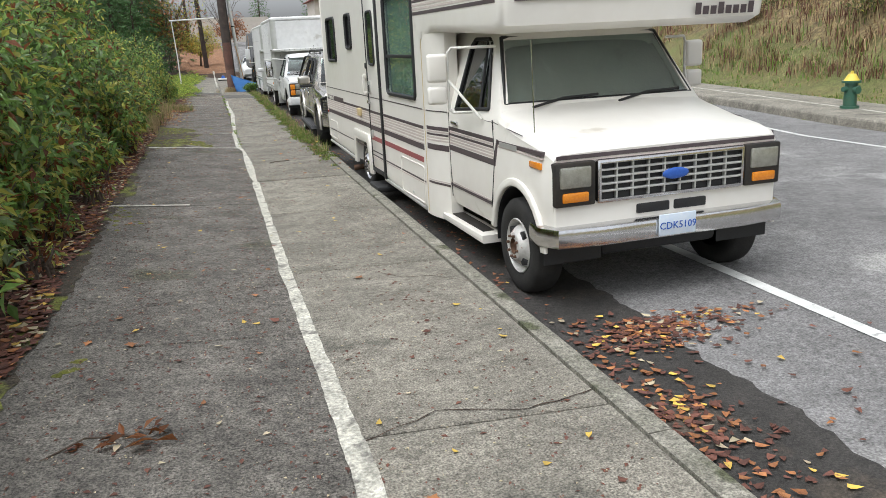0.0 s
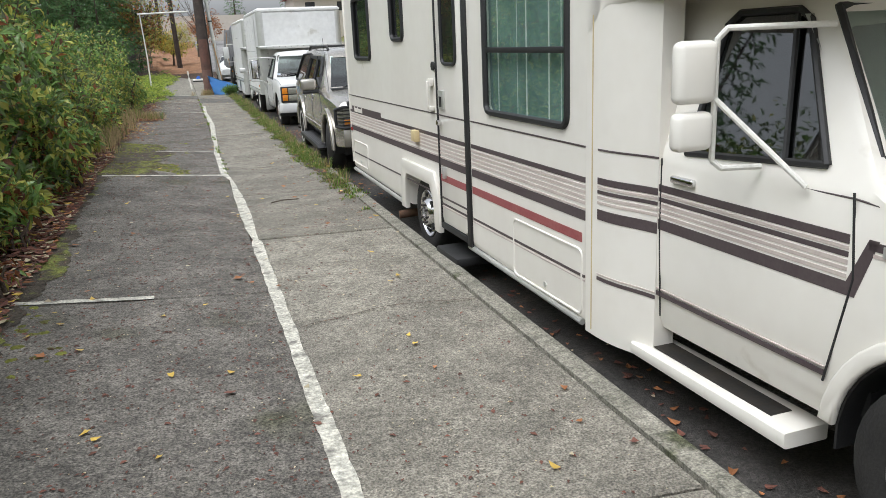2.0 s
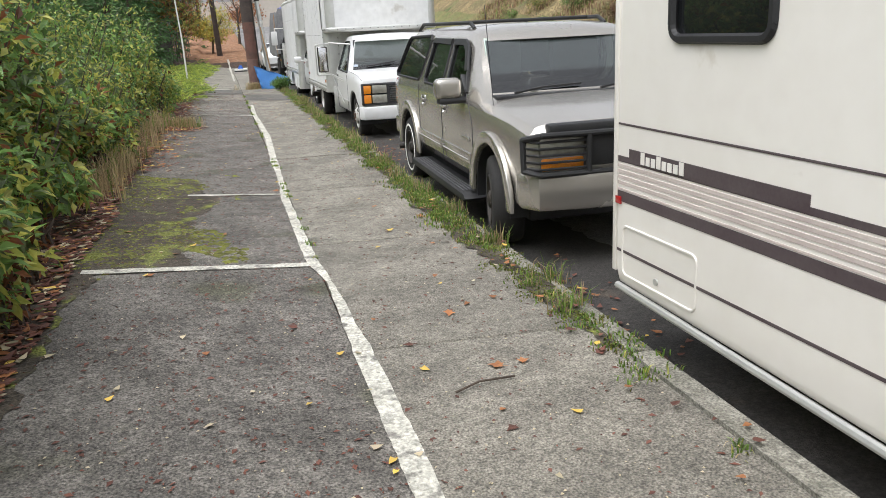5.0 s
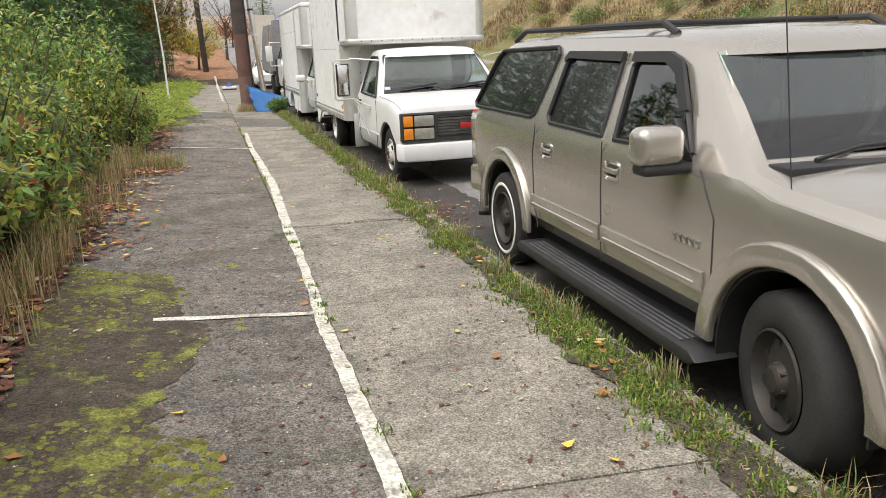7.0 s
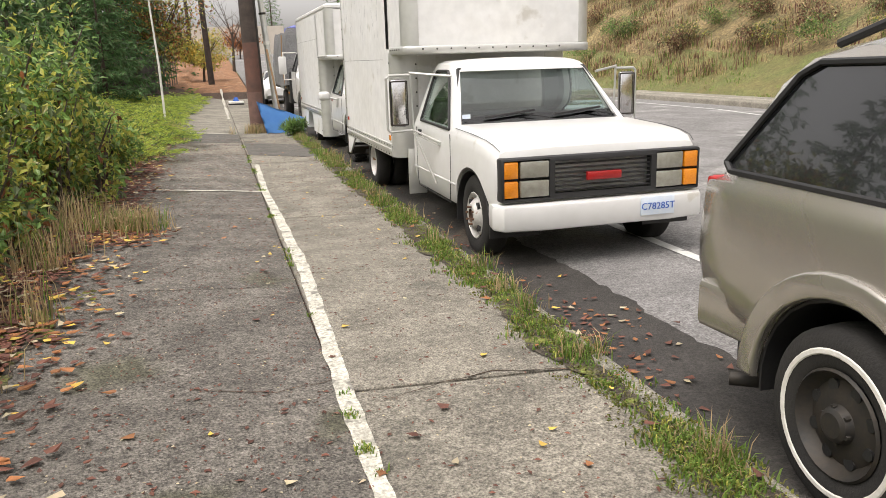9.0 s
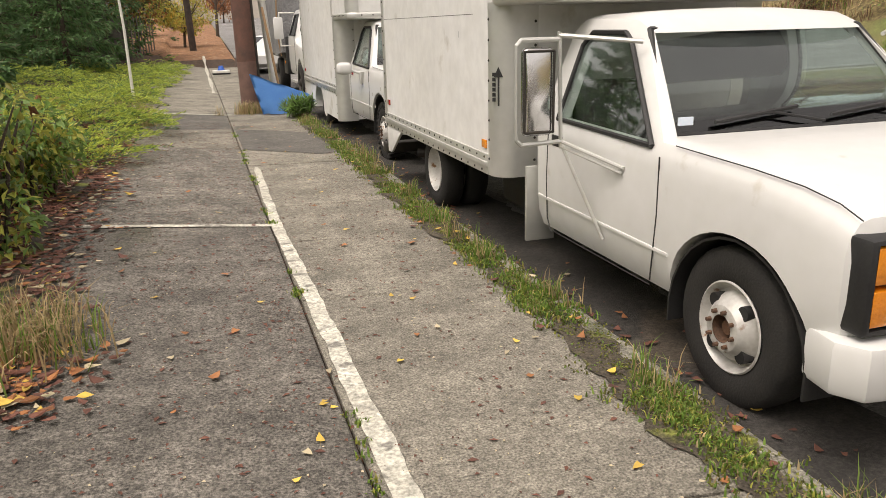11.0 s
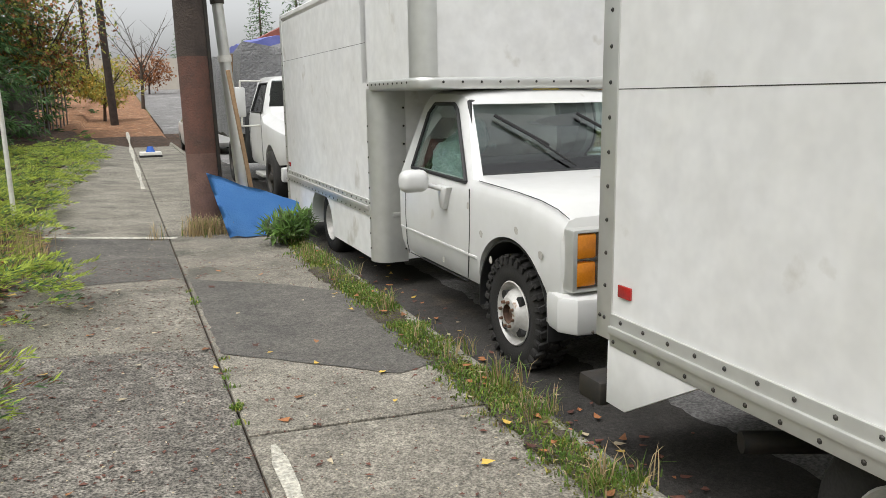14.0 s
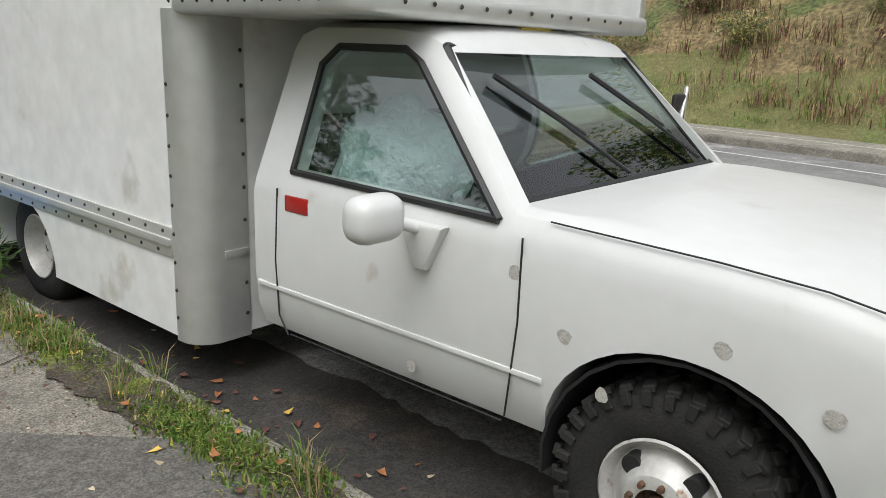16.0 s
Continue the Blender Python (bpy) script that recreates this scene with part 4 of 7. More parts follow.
def arm_mirror(t, s):
    """A tall tow mirror on a tubular frame."""
    x = s * 1.30
    ring = [(x - s * 0.13, 1.27, 1.62), (x + s * 0.09, 1.28, 1.62), (x + s * 0.12, 1.28, 1.59), (x + s * 0.12, 1.28, 1.08), (x + s * 0.09, 1.28, 1.05), (x - s * 0.15, 1.27, 1.06)]
    stays = fold(tube([(s * 0.80, 1.02, 1.60), (x - s * 0.13, 1.27, 1.64)], 0.013), tube([(x - s * 0.13, 1.27, 1.66), (x - s * 0.15, 1.27, 1.02)], 0.012))
    braces = fold(tube([(x - s * 0.15, 1.27, 1.05), (s * 0.985, 1.05, 0.52)], 0.010), fold(tube([(x - s * 0.15, 1.27, 1.06), (s * 0.985, 0.85, 0.96)], 0.012), tube([(x - s * 0.15, 1.27, 1.03), (s * 0.985, 0.87, 0.93)], 0.010)))
    part("mirror_frame", fold(tube(ring, 0.013), fold(stays, braces)), ALU, t, "tubular mirror frame")
    head = part("mirror", box(x - 0.09, 1.25, 1.10, x + 0.095, 1.30, 1.58, 0.03, seg=3), CHROME, t, "tall chrome tow mirror")
    part("mirror_rim", tube([(x - 0.085, 1.247, 1.12), (x + 0.09, 1.247, 1.12), (x + 0.09, 1.247, 1.56), (x - 0.085, 1.247, 1.56), (x - 0.085, 1.247, 1.12)], 0.007, 6), DARKSTEEL, head)


truck_a = box_truck("box_truck", pose(3.05, 23.07, ROAD - 0.02, 0, 0, 0.0), "white box truck with riveted body and dark grille", 2.38, 1.74, 5.85, 4.34, False)
arm_mirror(truck_a, -1)
arm_mirror(truck_a, 1)
part("stencil_arrow", fold(box(-0.003, 0, 0, 0.0, 0.012, 0.24), prism([(-0.03, 0.20), (0.042, 0.20), (0.006, 0.27)], "x", -0.003, 0.0)), BLACK, truck_a, "black stencilled arrow").matrix_basis = pose(-1.071, 2.426, 1.15, 0, 0, 40)
b = bmesh.new()
for k in range(6):
    box(-0.003, 0.03, 0.03 + k * 0.035, 0, 0.055, 0.055 + k * 0.035, bm=b)
part("stencil_marks", b, BLACK, truck_a, "illegible stencil marks").matrix_basis = pose(-1.071, 2.426, 1.15, 0, 0, 40)
part("window_sticker", box(-0.82, 0.62, 1.20, -0.74, 0.635, 1.24), PLATE, truck_a)

dice = random.Random(11)
for k in range(34):
    y, z = dice.uniform(2.9, 5.6), dice.uniform(1.3, 2.6) if k % 4 == 0 else dice.uniform(2.05, 2.68)
    long = dice.uniform(0.03, 0.16)
    w = dice.uniform(0.002, 0.006)
    part("scuff", prism([(y - w, z), (y + 0.3 * w, z - 0.012), (y + w, z), (y + 0.6 * w, z + long * 0.7), (y - 0.2 * w, z + long)], "x", -1.1012, -1.098), SCUFF, truck_a, "grey scrape on the box side")

truck_c = box_truck("box_truck", pose(3.16, 30.33, ROAD - 0.03, 0, 0, 0.3), "white box truck with dented skirted box and yellow roof mark", 2.27, 1.17, 6.08, 4.30, True)
mirror = part("mirror", box(-1.34, 0.89, 1.085, -1.12, 1.03, 1.25, 0.06, seg=4), WHITE, truck_c, "scuffed white door mirror")
part("mirror_foot", fold(prism([(0.84, 1.12), (1.05, 1.12), (0.98, 0.95), (0.92, 0.95)], "x", -1.02, -0.965, 0.015), rod((-1.14, 0.98, 1.14), (-0.99, 0.96, 1.09), 0.018)), WHITE, mirror, "white mirror foot")
part("roof_mark", box(-0.10, 1.20, 1.79, 0.14, 1.42, 1.842, 0.004), YELLOW, truck_c, "yellow painted roof marker")
b = bmesh.new()
bmesh.ops.create_icosphere(b, subdivisions=4, radius=1.0)
for v in b.verts:
    k = 1 + 0.22 * noise.noise(v.co * 2.2) + 0.08 * noise.noise(v.co * 7)
    v.co = Vector((v.co.x * 0.30 * k - 0.52, v.co.y * 0.30 * k + 1.50, v.co.z * 0.30 * k + 1.20))
part("plastic_sheeting", b, PLASTIC_BAG, truck_c, "crumpled clear plastic behind the window", 80)
b = bmesh.new()
for k in range(7):
    mm = pose(random.uniform(-0.7, 0.7), random.uniform(0.78, 0.95), 1.19, 0, 0, random.uniform(0, 360))
    box(-0.07, -0.05, 0, 0.07, 0.05, random.uniform(0.03, 0.10), 0.02, b, mm)
part("dashboard_clutter", b, PLASTIC_BAG, truck_c, "pale clutter on the dashboard")
for y, z in ((0.35, 0.85), (0.55, 1.02), (-0.45, 0.85), (1.0, 0.55), (0.2, 0.7), (-0.15, 0.95)):
    b = bmesh.new()
    bmesh.ops.create_circle(b, cap_ends=True, segments=9, radius=0.026, matrix=Matrix.Translation((-0.9812, y, z)) @ Matrix.Rotation(radians(-90), 4, "Y"))
    for v in b.verts:
        v.co.y += 0.015 * noise.noise(v.co * 30)
    part("paint_chip", b, CHIP, truck_c, "scabby grey paint scar")
rest = tube([(1.02, 0.95, 1.05), (1.38, 1.05, 1.55), (1.38, 1.06, 1.1), (1.0, 1.1, 1.0)], 0.013)
part("mirror_frame", rest, ALU, truck_c)
part("mirror", box(1.22, 1.03, 1.12, 1.36, 1.07, 1.52, 0.02), DARKSTEEL, truck_c)


# the pewter sport utility vehicle
def suburban():
    t = thing("sport_utility_vehicle", pose(2.935, 15.26, ROAD + 0.005, 0, 0, -1.8), "pewter metallic long sport utility vehicle, parked at the kerb", "car")
    W = 0.985

    st = [(-0.86, 0.55, 0.80, 0.86, 0.93, 0.82, 1.00, 0.05, 0.01), (-0.78, 0.48, 0.90, 0.94, 1.00, 0.89, 1.075, 0.06, 0.015), (-0.45, 0.45, 0.90, 0.97, 1.06, 0.925, 1.135, 0.07, 0.025),
          (0.15, 0.42, 0.90, W, 1.10, 0.93, 1.17, 0.07, 0.035), (0.34, 0.42, 0.90, W, 1.15, 0.92, 1.20, 0.06, 0.02), (0.62, 0.42, 0.90, W, 1.165, 0.855, 1.44, 0.07, 0.02), (0.94, 0.42, 0.90, W, 1.17, 0.775, 1.69, 0.09, 0.02),
          (1.08, 0.42, 0.90, W, 1.17, 0.77, 1.745, 0.09, 0.025), (1.40, 0.42, 0.90, W, 1.17, 0.77, 1.78, 0.09, 0.025), (2.80, 0.42, 0.90, W, 1.17, 0.77, 1.79, 0.09, 0.025), (3.65, 0.45, 0.90, W, 1.17, 0.77, 1.775, 0.09, 0.02),
          (3.92, 0.48, 0.90, 0.98, 1.17, 0.77, 1.735, 0.11, 0.015), (4.08, 0.50, 0.90, 0.975, 1.17, 0.785, 1.63, 0.11, 0.01), (4.31, 0.55, 0.88, 0.955, 1.16, 0.85, 1.23, 0.05, 0.0), (4.37, 0.60, 0.85, 0.93, 1.0, 0.85, 1.12, 0.03, 0)]

    def side_x(z):
        return 0.97 - (z - 1.17) * 0.325
    w1 = [(0.74, 1.215), (1.52, 1.20), (1.55, 1.60), (1.50, 1.655), (1.20, 1.655), (1.06, 1.61)]
    w2 = [(1.68, 1.205), (2.47, 1.215), (2.53, 1.26), (2.46, 1.62), (2.40, 1.665), (1.76, 1.665), (1.69, 1.62)]
    w3 = [(2.84, 1.225), (4.13, 1.225), (4.18, 1.26), (3.90, 1.64), (3.80, 1.69), (2.68, 1.71), (2.63, 1.66), (2.76, 1.26)]
    ws = [(-0.83, 1.225), (0.83, 1.225), (0.715, 1.655), (-0.715, 1.655)]
    inner = [(0.42, 0.6, 0.84, 0.90, 1.1, 0.84, 1.12, 0.05, 0), (1.00, 0.6, 0.84, 0.9, 1.15, 0.70, 1.65, 0.08, 0.02), (1.30, 0.6, 0.84, 0.9, 1.15, 0.70, 1.72, 0.08, 0.02), (3.70, 0.6, 0.84, 0.9, 1.15, 0.70, 1.72, 0.08, 0.02), (4.10, 0.65, 0.8, 0.88, 1.15, 0.74, 1.50, 0.08, 0)]
    cut = [rod((-1.2, y, 0.38), (1.2, y, 0.38), 0.47, seg=32) for y in (0, 3.35)] + [prism(w, "x", -1.2, 1.2) for w in (w1, w2, w3)] + [prism(ws, "y", 0.0, 1.02), hull(inner)]
    part("body", carve(hull(st), cut), PEWTER, t, "pewter metallic bodywork", 30)
    for s in (-1, 1):
        for w, g in ((w1, DARKGLASS), (w2, PRIVACY), (w3, PRIVACY)):
            pane(t, "side_window", w, side_x, g, s, "tinted side window")
        x = s * (W + 0.0005)
        for pts in ([(0.62, 1.16), (0.50, 0.95), (0.50, 0.55), (0.56, 0.46)], [(1.62, 1.18), (1.63, 0.9), (1.61, 0.46)], [(2.66, 1.19), (2.72, 0.98), (2.70, 0.70), (2.62, 0.46)]):
            line_on(t, "door_seam", pts, x, 0.004, BLACK)
        for y0, y1 in ((0.56, 1.605), (1.635, 2.74)):
            part("side_moulding", prism([(y0, 0.59), (y1, 0.59), (y1, 0.69), (y0, 0.69)], "x", s * (W - 0.01), s * (W + 0.018), 0.012), PEWTER, t, "body-coloured side moulding")
            part("moulding_groove", tube([(s * (W + 0.018), y0 + 0.05, 0.628), (s * (W + 0.018), y1 - 0.05, 0.628)], 0.005, 6), ALU, t)
        for y in (1.52, 2.48):
            hb = part("door_handle", box(s * (W - 0.012), y - 0.12, 0.975, s * (W + 0.004), y + 0.05, 1.085, 0.02, seg=3), CHROME, t, "bright rim round the door handle recess")
            part("recess", box(s * (W - 0.01), y - 0.095, 0.995, s * (W + 0.007), y + 0.025, 1.065, 0.01), DARKSTEEL, hb)
            part("grip", box(s * (W + 0.0), y - 0.115, 1.018, s * (W + 0.03), y + 0.045, 1.05, 0.012), PEWTER, hb)
        for y in (0, 3.35):
            flare = [(y + 0.47 * math.cos(radians(a)), 0.38 + 0.47 * math.sin(radians(a))) for a in range(0, 181, 10)] + [(y + 0.575 * math.cos(radians(a)), 0.38 + 0.575 * math.sin(radians(a))) for a in range(180, -1, -10)]
            part("wheel_arch_flare", prism(flare, "x", s * (W - 0.02), s * (W + 0.03), 0.014), PEWTER, t, "flared wheel arch", 50)
        board = prism([(0.42, 0.305), (0.49, 0.27), (2.72, 0.27), (2.78, 0.305), (2.72, 0.345), (0.49, 0.345)], "x", s * 0.86, s * 1.10, 0.018)
        rb = part("running_board", board, BLACK, t, "black ribbed running board")
        for k in range(4):
            part("tread_strip", box(s * (0.945 + 0.034 * k), 0.6, 0.346, s * (0.962 + 0.034 * k), 2.62, 0.353, 0.002), TRIM_GREY, rb)
        part("door_mirror", box(s * 1.00, 0.70, 1.165, s * 1.25, 0.85, 1.355, 0.055, seg=4), PEWTER, t, "pale door mirror")
        part("mirror_base", fold(box(s * 0.90, 0.71, 1.125, s * 1.22, 0.84, 1.18, 0.02), prism([(0.70, 1.16), (0.86, 1.16), (0.93, 1.36), (0.90, 1.37)], "x", s * 0.91, s * 0.965, 0.006)), BLACK, t, "black mirror base")
        part("headlamp", box(s * 0.52, -0.872, 0.86, s * 0.87, -0.79, 0.99, 0.02), LENS, t, "clouded headlamp")
        part("turn_signal", box(s * 0.52, -0.865, 0.74, s * 0.86, -0.78, 0.84, 0.015), AMBER, t, "amber turn signal")
        part("tail_lamp", box(s * 0.80, 4.28, 0.86, s * 0.93, 4.35, 1.18, 0.02), RED, t, "red tail lamp")
        part("roof_rail", tube([(s * 0.68, 1.35, 1.765), (s * 0.68, 1.50, 1.825), (s * 0.68, 3.60, 1.835), (s * 0.68, 3.85, 1.76)], 0.02), BLACK, t, "black roof rail")
        for pts in ([(0.86, 1.41), (1.05, 1.635), (1.18, 1.68), (1.56, 1.68), (1.56, 1.625), (1.20, 1.625), (1.08, 1.575), (0.93, 1.40)], [(1.68, 1.625), (1.68, 1.68), (2.44, 1.685), (2.49, 1.64), (2.47, 1.615), (2.42, 1.64)]):
            visor = prism(pts, "x", 0.0, 0.022)
            for v in visor.verts:
                v.co.x = s * (side_x(v.co.z) + v.co.x)
            bmesh.ops.recalc_face_normals(visor, faces=visor.faces[:])
            part("window_visor", visor, BLACK, t, "dark smoked rain visor")
        arch_liner(t, s, 0.0, 0.38, 0.466, 0.5, 0.97)
        arch_liner(t, s, 3.35, 0.38, 0.466, 0.5, 0.97)
        for y in (0, 3.35):
            turned = wheel(t, s * 0.86, y, 0.375, 0.215, 0.27, DARKSTEEL, "plain", s)
            if y == 0:
                turned.matrix_basis = pose(s * 0.86, 0, 0, 0, 0, -12) @ pose(-s * 0.86, 0, 0)
    for y in (1.75, 3.35):
        part("roof_bar", rod((-0.68, y, 1.83), (0.68, y, 1.83), 0.016), BLACK, t)
    b = bmesh.new()
    f = b.faces.new([b.verts.new((x, 0.345 + (z - 1.20) / 0.49 * 0.595, z)) for x, z in [(-0.85, 1.205), (0.85, 1.205), (0.725, 1.675), (-0.725, 1.675)]])
    g = bmesh.ops.extrude_face_region(b, geom=[f])
    bmesh.ops.translate(b, vec=(0, 0.006, 0.002), verts=[v for v in g["geom"] if isinstance(v, bmesh.types.BMVert)])
    bmesh.ops.recalc_face_normals(b, faces=b.faces[:])
    part("windscreen", b, GLASS, t).visible_shadow = False
    part("cowl", box(-0.84, 0.20, 1.165, 0.84, 0.37, 1.212, 0.01), BLACK, t, "black cowl panel")
    for x in (-0.55, 0.25):
        part("wiper", tube([(x - 0.1, 0.29, 1.222), (x + 0.2, 0.375, 1.252), (x + 0.55, 0.385, 1.262)], 0.011, 6), BLACK, t)
    part("dashboard", box(-0.84, 0.48, 0.95, 0.84, 0.80, 1.17, 0.06), INTERIOR, t)
    for x in (-0.42, 0.42):
        part("seat", fold(box(x - 0.27, 1.0, 0.7, x + 0.27, 1.5, 0.95, 0.06), box(x - 0.26, 1.45, 0.9, x + 0.26, 1.6, 1.53, 0.06)), INTERIOR, t)
    part("rear_bench", box(-0.75, 2.5, 0.75, 0.75, 2.7, 1.50, 0.08), INTERIOR, t)
    part("front_bumper", prism([(-0.95, -0.50), (-0.97, -0.72), (-0.88, -0.88), (-0.5, -0.94), (0.5, -0.94), (0.88, -0.88), (0.97, -0.72), (0.95, -0.50)], "z", 0.44, 0.72, 0.04), PEWTER, t, "scuffed body-coloured front bumper")
    part("grille", box(-0.5, -0.885, 0.76, 0.5, -0.79, 0.99, 0.02), BLACK, t, "black grille")
    for i in range(5):
        part("lamp_guard_bar", tube([(-0.5, -0.895, 0.76 + 0.05 * i), (-0.88, -0.875, 0.76 + 0.05 * i), (-0.95, -0.75, 0.76 + 0.05 * i)], 0.010, 6), BLACK, t)
    for s in (-1, 1):
        ring = [(s * 0.50, -0.91, 0.72), (s * 0.86, -0.895, 0.72), (s * 0.96, -0.77, 0.74), (s * 0.96, -0.75, 0.97), (s * 0.86, -0.89, 1.01), (s * 0.50, -0.91, 1.01)]
        part("brush_guard", tube(ring + ring[:1], 0.022, 8), BLACK, t, "black tubular lamp guard")
    part("brush_guard", fold(tube([(-0.5, -0.91, 0.72), (0.5, -0.91, 0.72)], 0.022), tube([(-0.5, -0.91, 1.01), (0.5, -0.91, 1.01)], 0.022)), BLACK, t)
    part("bonnet_guard", box(-0.8, -0.89, 1.00, 0.8, -0.78, 1.085, 0.02), BLACK, t, "dark bonnet deflector")
    part("rear_bumper", prism([(-0.95, 3.95), (-0.98, 4.28), (-0.87, 4.43), (0.87, 4.43), (0.98, 4.28), (0.95, 3.95)], "z", 0.46, 0.69, 0.03), PEWTER, t)
    part("exhaust_tip", rod((-0.80, 3.85, 0.31), (-1.00, 3.98, 0.31), 0.035), DARKSTEEL, t)
    part("underbody", box(-0.82, -0.5, 0.28, 0.7, 4.2, 0.46, 0.03), BLACK, t)
    part("aerial", rod((-0.90, 0.12, 1.15), (-0.92, 0.22, 1.95), 0.003, seg=6), BLACK, t)
    b = bmesh.new()
    for k in range(5):
        box(-W - 0.012, 0.60 + k * 0.05, 0.79, -W, 0.632 + k * 0.05, 0.828, 0.003, b)
    part("door_badge", b, CHROME, t, "chrome lettering badge")
    part("white_ring", lathe([(-0.996, 0.266), (-1.000, 0.271), (-1.000, 0.287), (-0.996, 0.292)], (0, 3.35, 0.375), 36), WHITE_PLAIN, t, "worn whitish tyre ring")
    return t


suburban()


# the motorhome
def motorhome():
    t = thing("motorhome", pose(3.10, 5.24, ROAD, 0, 0, 1.5), "cream motorhome with brown stripes, parked at the kerb", "motorhome")
    W = 0.97
    st = [(-0.49, 0.58, 0.90, 0.93, 1.07, 0.91, 1.13, 0.04, 0.01), (-0.44, 0.52, 0.92, 0.955, 1.11, 0.93, 1.17, 0.05, 0.02), (-0.30, 0.48, 0.92, 0.965, 1.14, 0.94, 1.205, 0.05, 0.025), (0.0, 0.46, 0.92, W, 1.17, 0.945, 1.25, 0.05, 0.03),
          (0.38, 0.42, 0.92, W, 1.22, 0.95, 1.33, 0.05, 0.03), (0.46, 0.42, 0.92, W, 1.27, 0.93, 1.36, 0.05, 0.03), (0.90, 0.42, 0.92, W, 1.30, 0.74, 1.98, 0.08, 0.02), (1.1, 0.42, 0.92, W, 1.30, 0.73, 2.04, 0.08, 0.02), (2.3, 0.42, 0.92, W, 1.30, 0.73, 2.06, 0.08, 0.02)]
    win = [(0.66, 1.37), (1.44, 1.32), (1.42, 1.87), (1.36, 1.92), (1.02, 1.92), (0.95, 1.88)]

    def side_x(z):
        return 0.957 - (z - 1.30) / 0.68 * 0.215
    ws = [(-0.83, 1.41), (0.83, 1.41), (0.71, 1.90), (-0.71, 1.90)]
    inner = [(0.52, 0.55, 0.84, 0.9, 1.3, 0.84, 1.28, 0.05, 0), (0.95, 0.55, 0.84, 0.9, 1.3, 0.67, 1.92, 0.07, 0.02), (2.2, 0.55, 0.84, 0.9, 1.3, 0.67, 1.98, 0.07, 0.02)]
    cut = [rod((-1.2, 0.05, 0.39), (1.2, 0.05, 0.39), 0.455, seg=32), prism(win, "x", -1.2, 1.2), prism(ws, "y", 0.2, 0.9), hull(inner)]
    part("cab_body", carve(hull(st), cut), CREAM, t, "cream van cab", 30)
    for s in (-1, 1):
        pane(t, "side_window", win, side_x, DARKGLASS, s, "cab door window")
        flare = [(0.05 + 0.445 * math.cos(radians(a)), 0.39 + 0.445 * math.sin(radians(a))) for a in range(5, 176, 10)] + [(0.05 + 0.51 * math.cos(radians(a)), 0.39 + 0.51 * math.sin(radians(a))) for a in range(175, 4, -10)]
        part("wheel_arch_lip", prism(flare, "x", s * (W - 0.02), s * (W + 0.02), 0.012), CREAM, t, "", 50)
        x = s * (W + 0.0005)
        line_on(t, "door_seam", [(0.50, 1.30), (0.47, 1.0), (0.56, 0.58)], x, 0.005, BLACK)
        line_on(t, "door_seam", [(1.595, 1.28), (1.595, 0.9), (1.57, 0.5)], x, 0.004, BLACK)
        part("door_handle", box(s * (W - 0.005), 1.34, 1.18, s * (W + 0.025), 1.50, 1.215, 0.01, seg=3), CHROME, t, "chrome door handle")
        part("window_divider", tube([(s * side_x(1.36), 0.86, 1.36), (s * side_x(1.88), 1.02, 1.90)], 0.012, 6), BLACK, t, "black vent window bar")
        for z0, h, mt in ((1.120, 0.034, BROWN_STRIPE), (1.098, 0.014, MAUVE_STRIPE), (1.072, 0.020, BROWN_STRIPE), (1.045, 0.018, MAUVE_STRIPE), (1.022, 0.014, MAUVE_STRIPE), (0.995, 0.016, MAUVE_STRIPE), (0.935, 0.05, BROWN_STRIPE)):
            part("stripe", box(s * (W - 0.004), 0.50, z0, s * (W + 0.002), 1.82, z0 + h), mt, t)
        part("stripe", prism([(0.50, 0.935), (0.50, 0.985), (0.42, 1.154), (0.38, 1.154), (0.46, 0.935)], "x", s * (W - 0.004), s * (W + 0.002)), BROWN_STRIPE, t)
        part("stripe", box(s * 0.94, -0.40, 1.118, s * (W + 0.002), 0.42, 1.148), BROWN_STRIPE, t)
        part("stripe", box(s * 0.94, -0.40, 1.095, s * (W + 0.002), 0.40, 1.108), MAUVE_STRIPE, t)
        part("stripe", box(s * (W - 0.004), 0.56, 0.60, s * (W + 0.002), 1.82, 0.622), BROWN_STRIPE, t)
        part("stripe", box(s * (W - 0.004), 0.56, 0.632, s * (W + 0.002), 1.82, 0.638), MAUVE_STRIPE, t)
        line_on(t, "body_crease", [(-0.05, 1.225), (0.5, 1.275), (1.8, 1.285)], s * (W - 0.016), 0.004, BROWN_STRIPE)
        part("side_marker", box(s * (W - 0.03), -0.39, 1.02, s * (W + 0.006), -0.20, 1.068, 0.008), AMBER, t, "amber side marker")
        b = fold(tube([(s * 0.80, 0.80, 1.86), (s * 1.12, 1.00, 1.86), (s * 1.15, 1.02, 1.82), (s * 1.15, 1.02, 1.36), (s * 1.12, 1.0, 1.33), (s * 0.97, 0.95, 1.33)], 0.012), tube([(s * 1.15, 1.02, 1.60), (s * 0.985, 0.70, 1.29)], 0.012))
        part("mirror_arm", b, WHITE_PLAIN, t, "white tubular mirror arm")
        part("mirror", box(s * 1.155, 0.99, 1.585, s * 1.335, 1.06, 1.82, 0.03, seg=3), CREAM, t, "cream rectangular mirror")
        part("mirror", box(s * 1.165, 0.99, 1.405, s * 1.335, 1.06, 1.555, 0.028, seg=3), CREAM, t, "small cream wide-angle mirror")
        step = part("cab_step", prism([(0.66, 0.25), (1.74, 0.25), (1.74, 0.31), (0.66, 0.32)], "x", s * 0.80, s * 1.03, 0.015), CREAM, t, "cream step below the cab door")
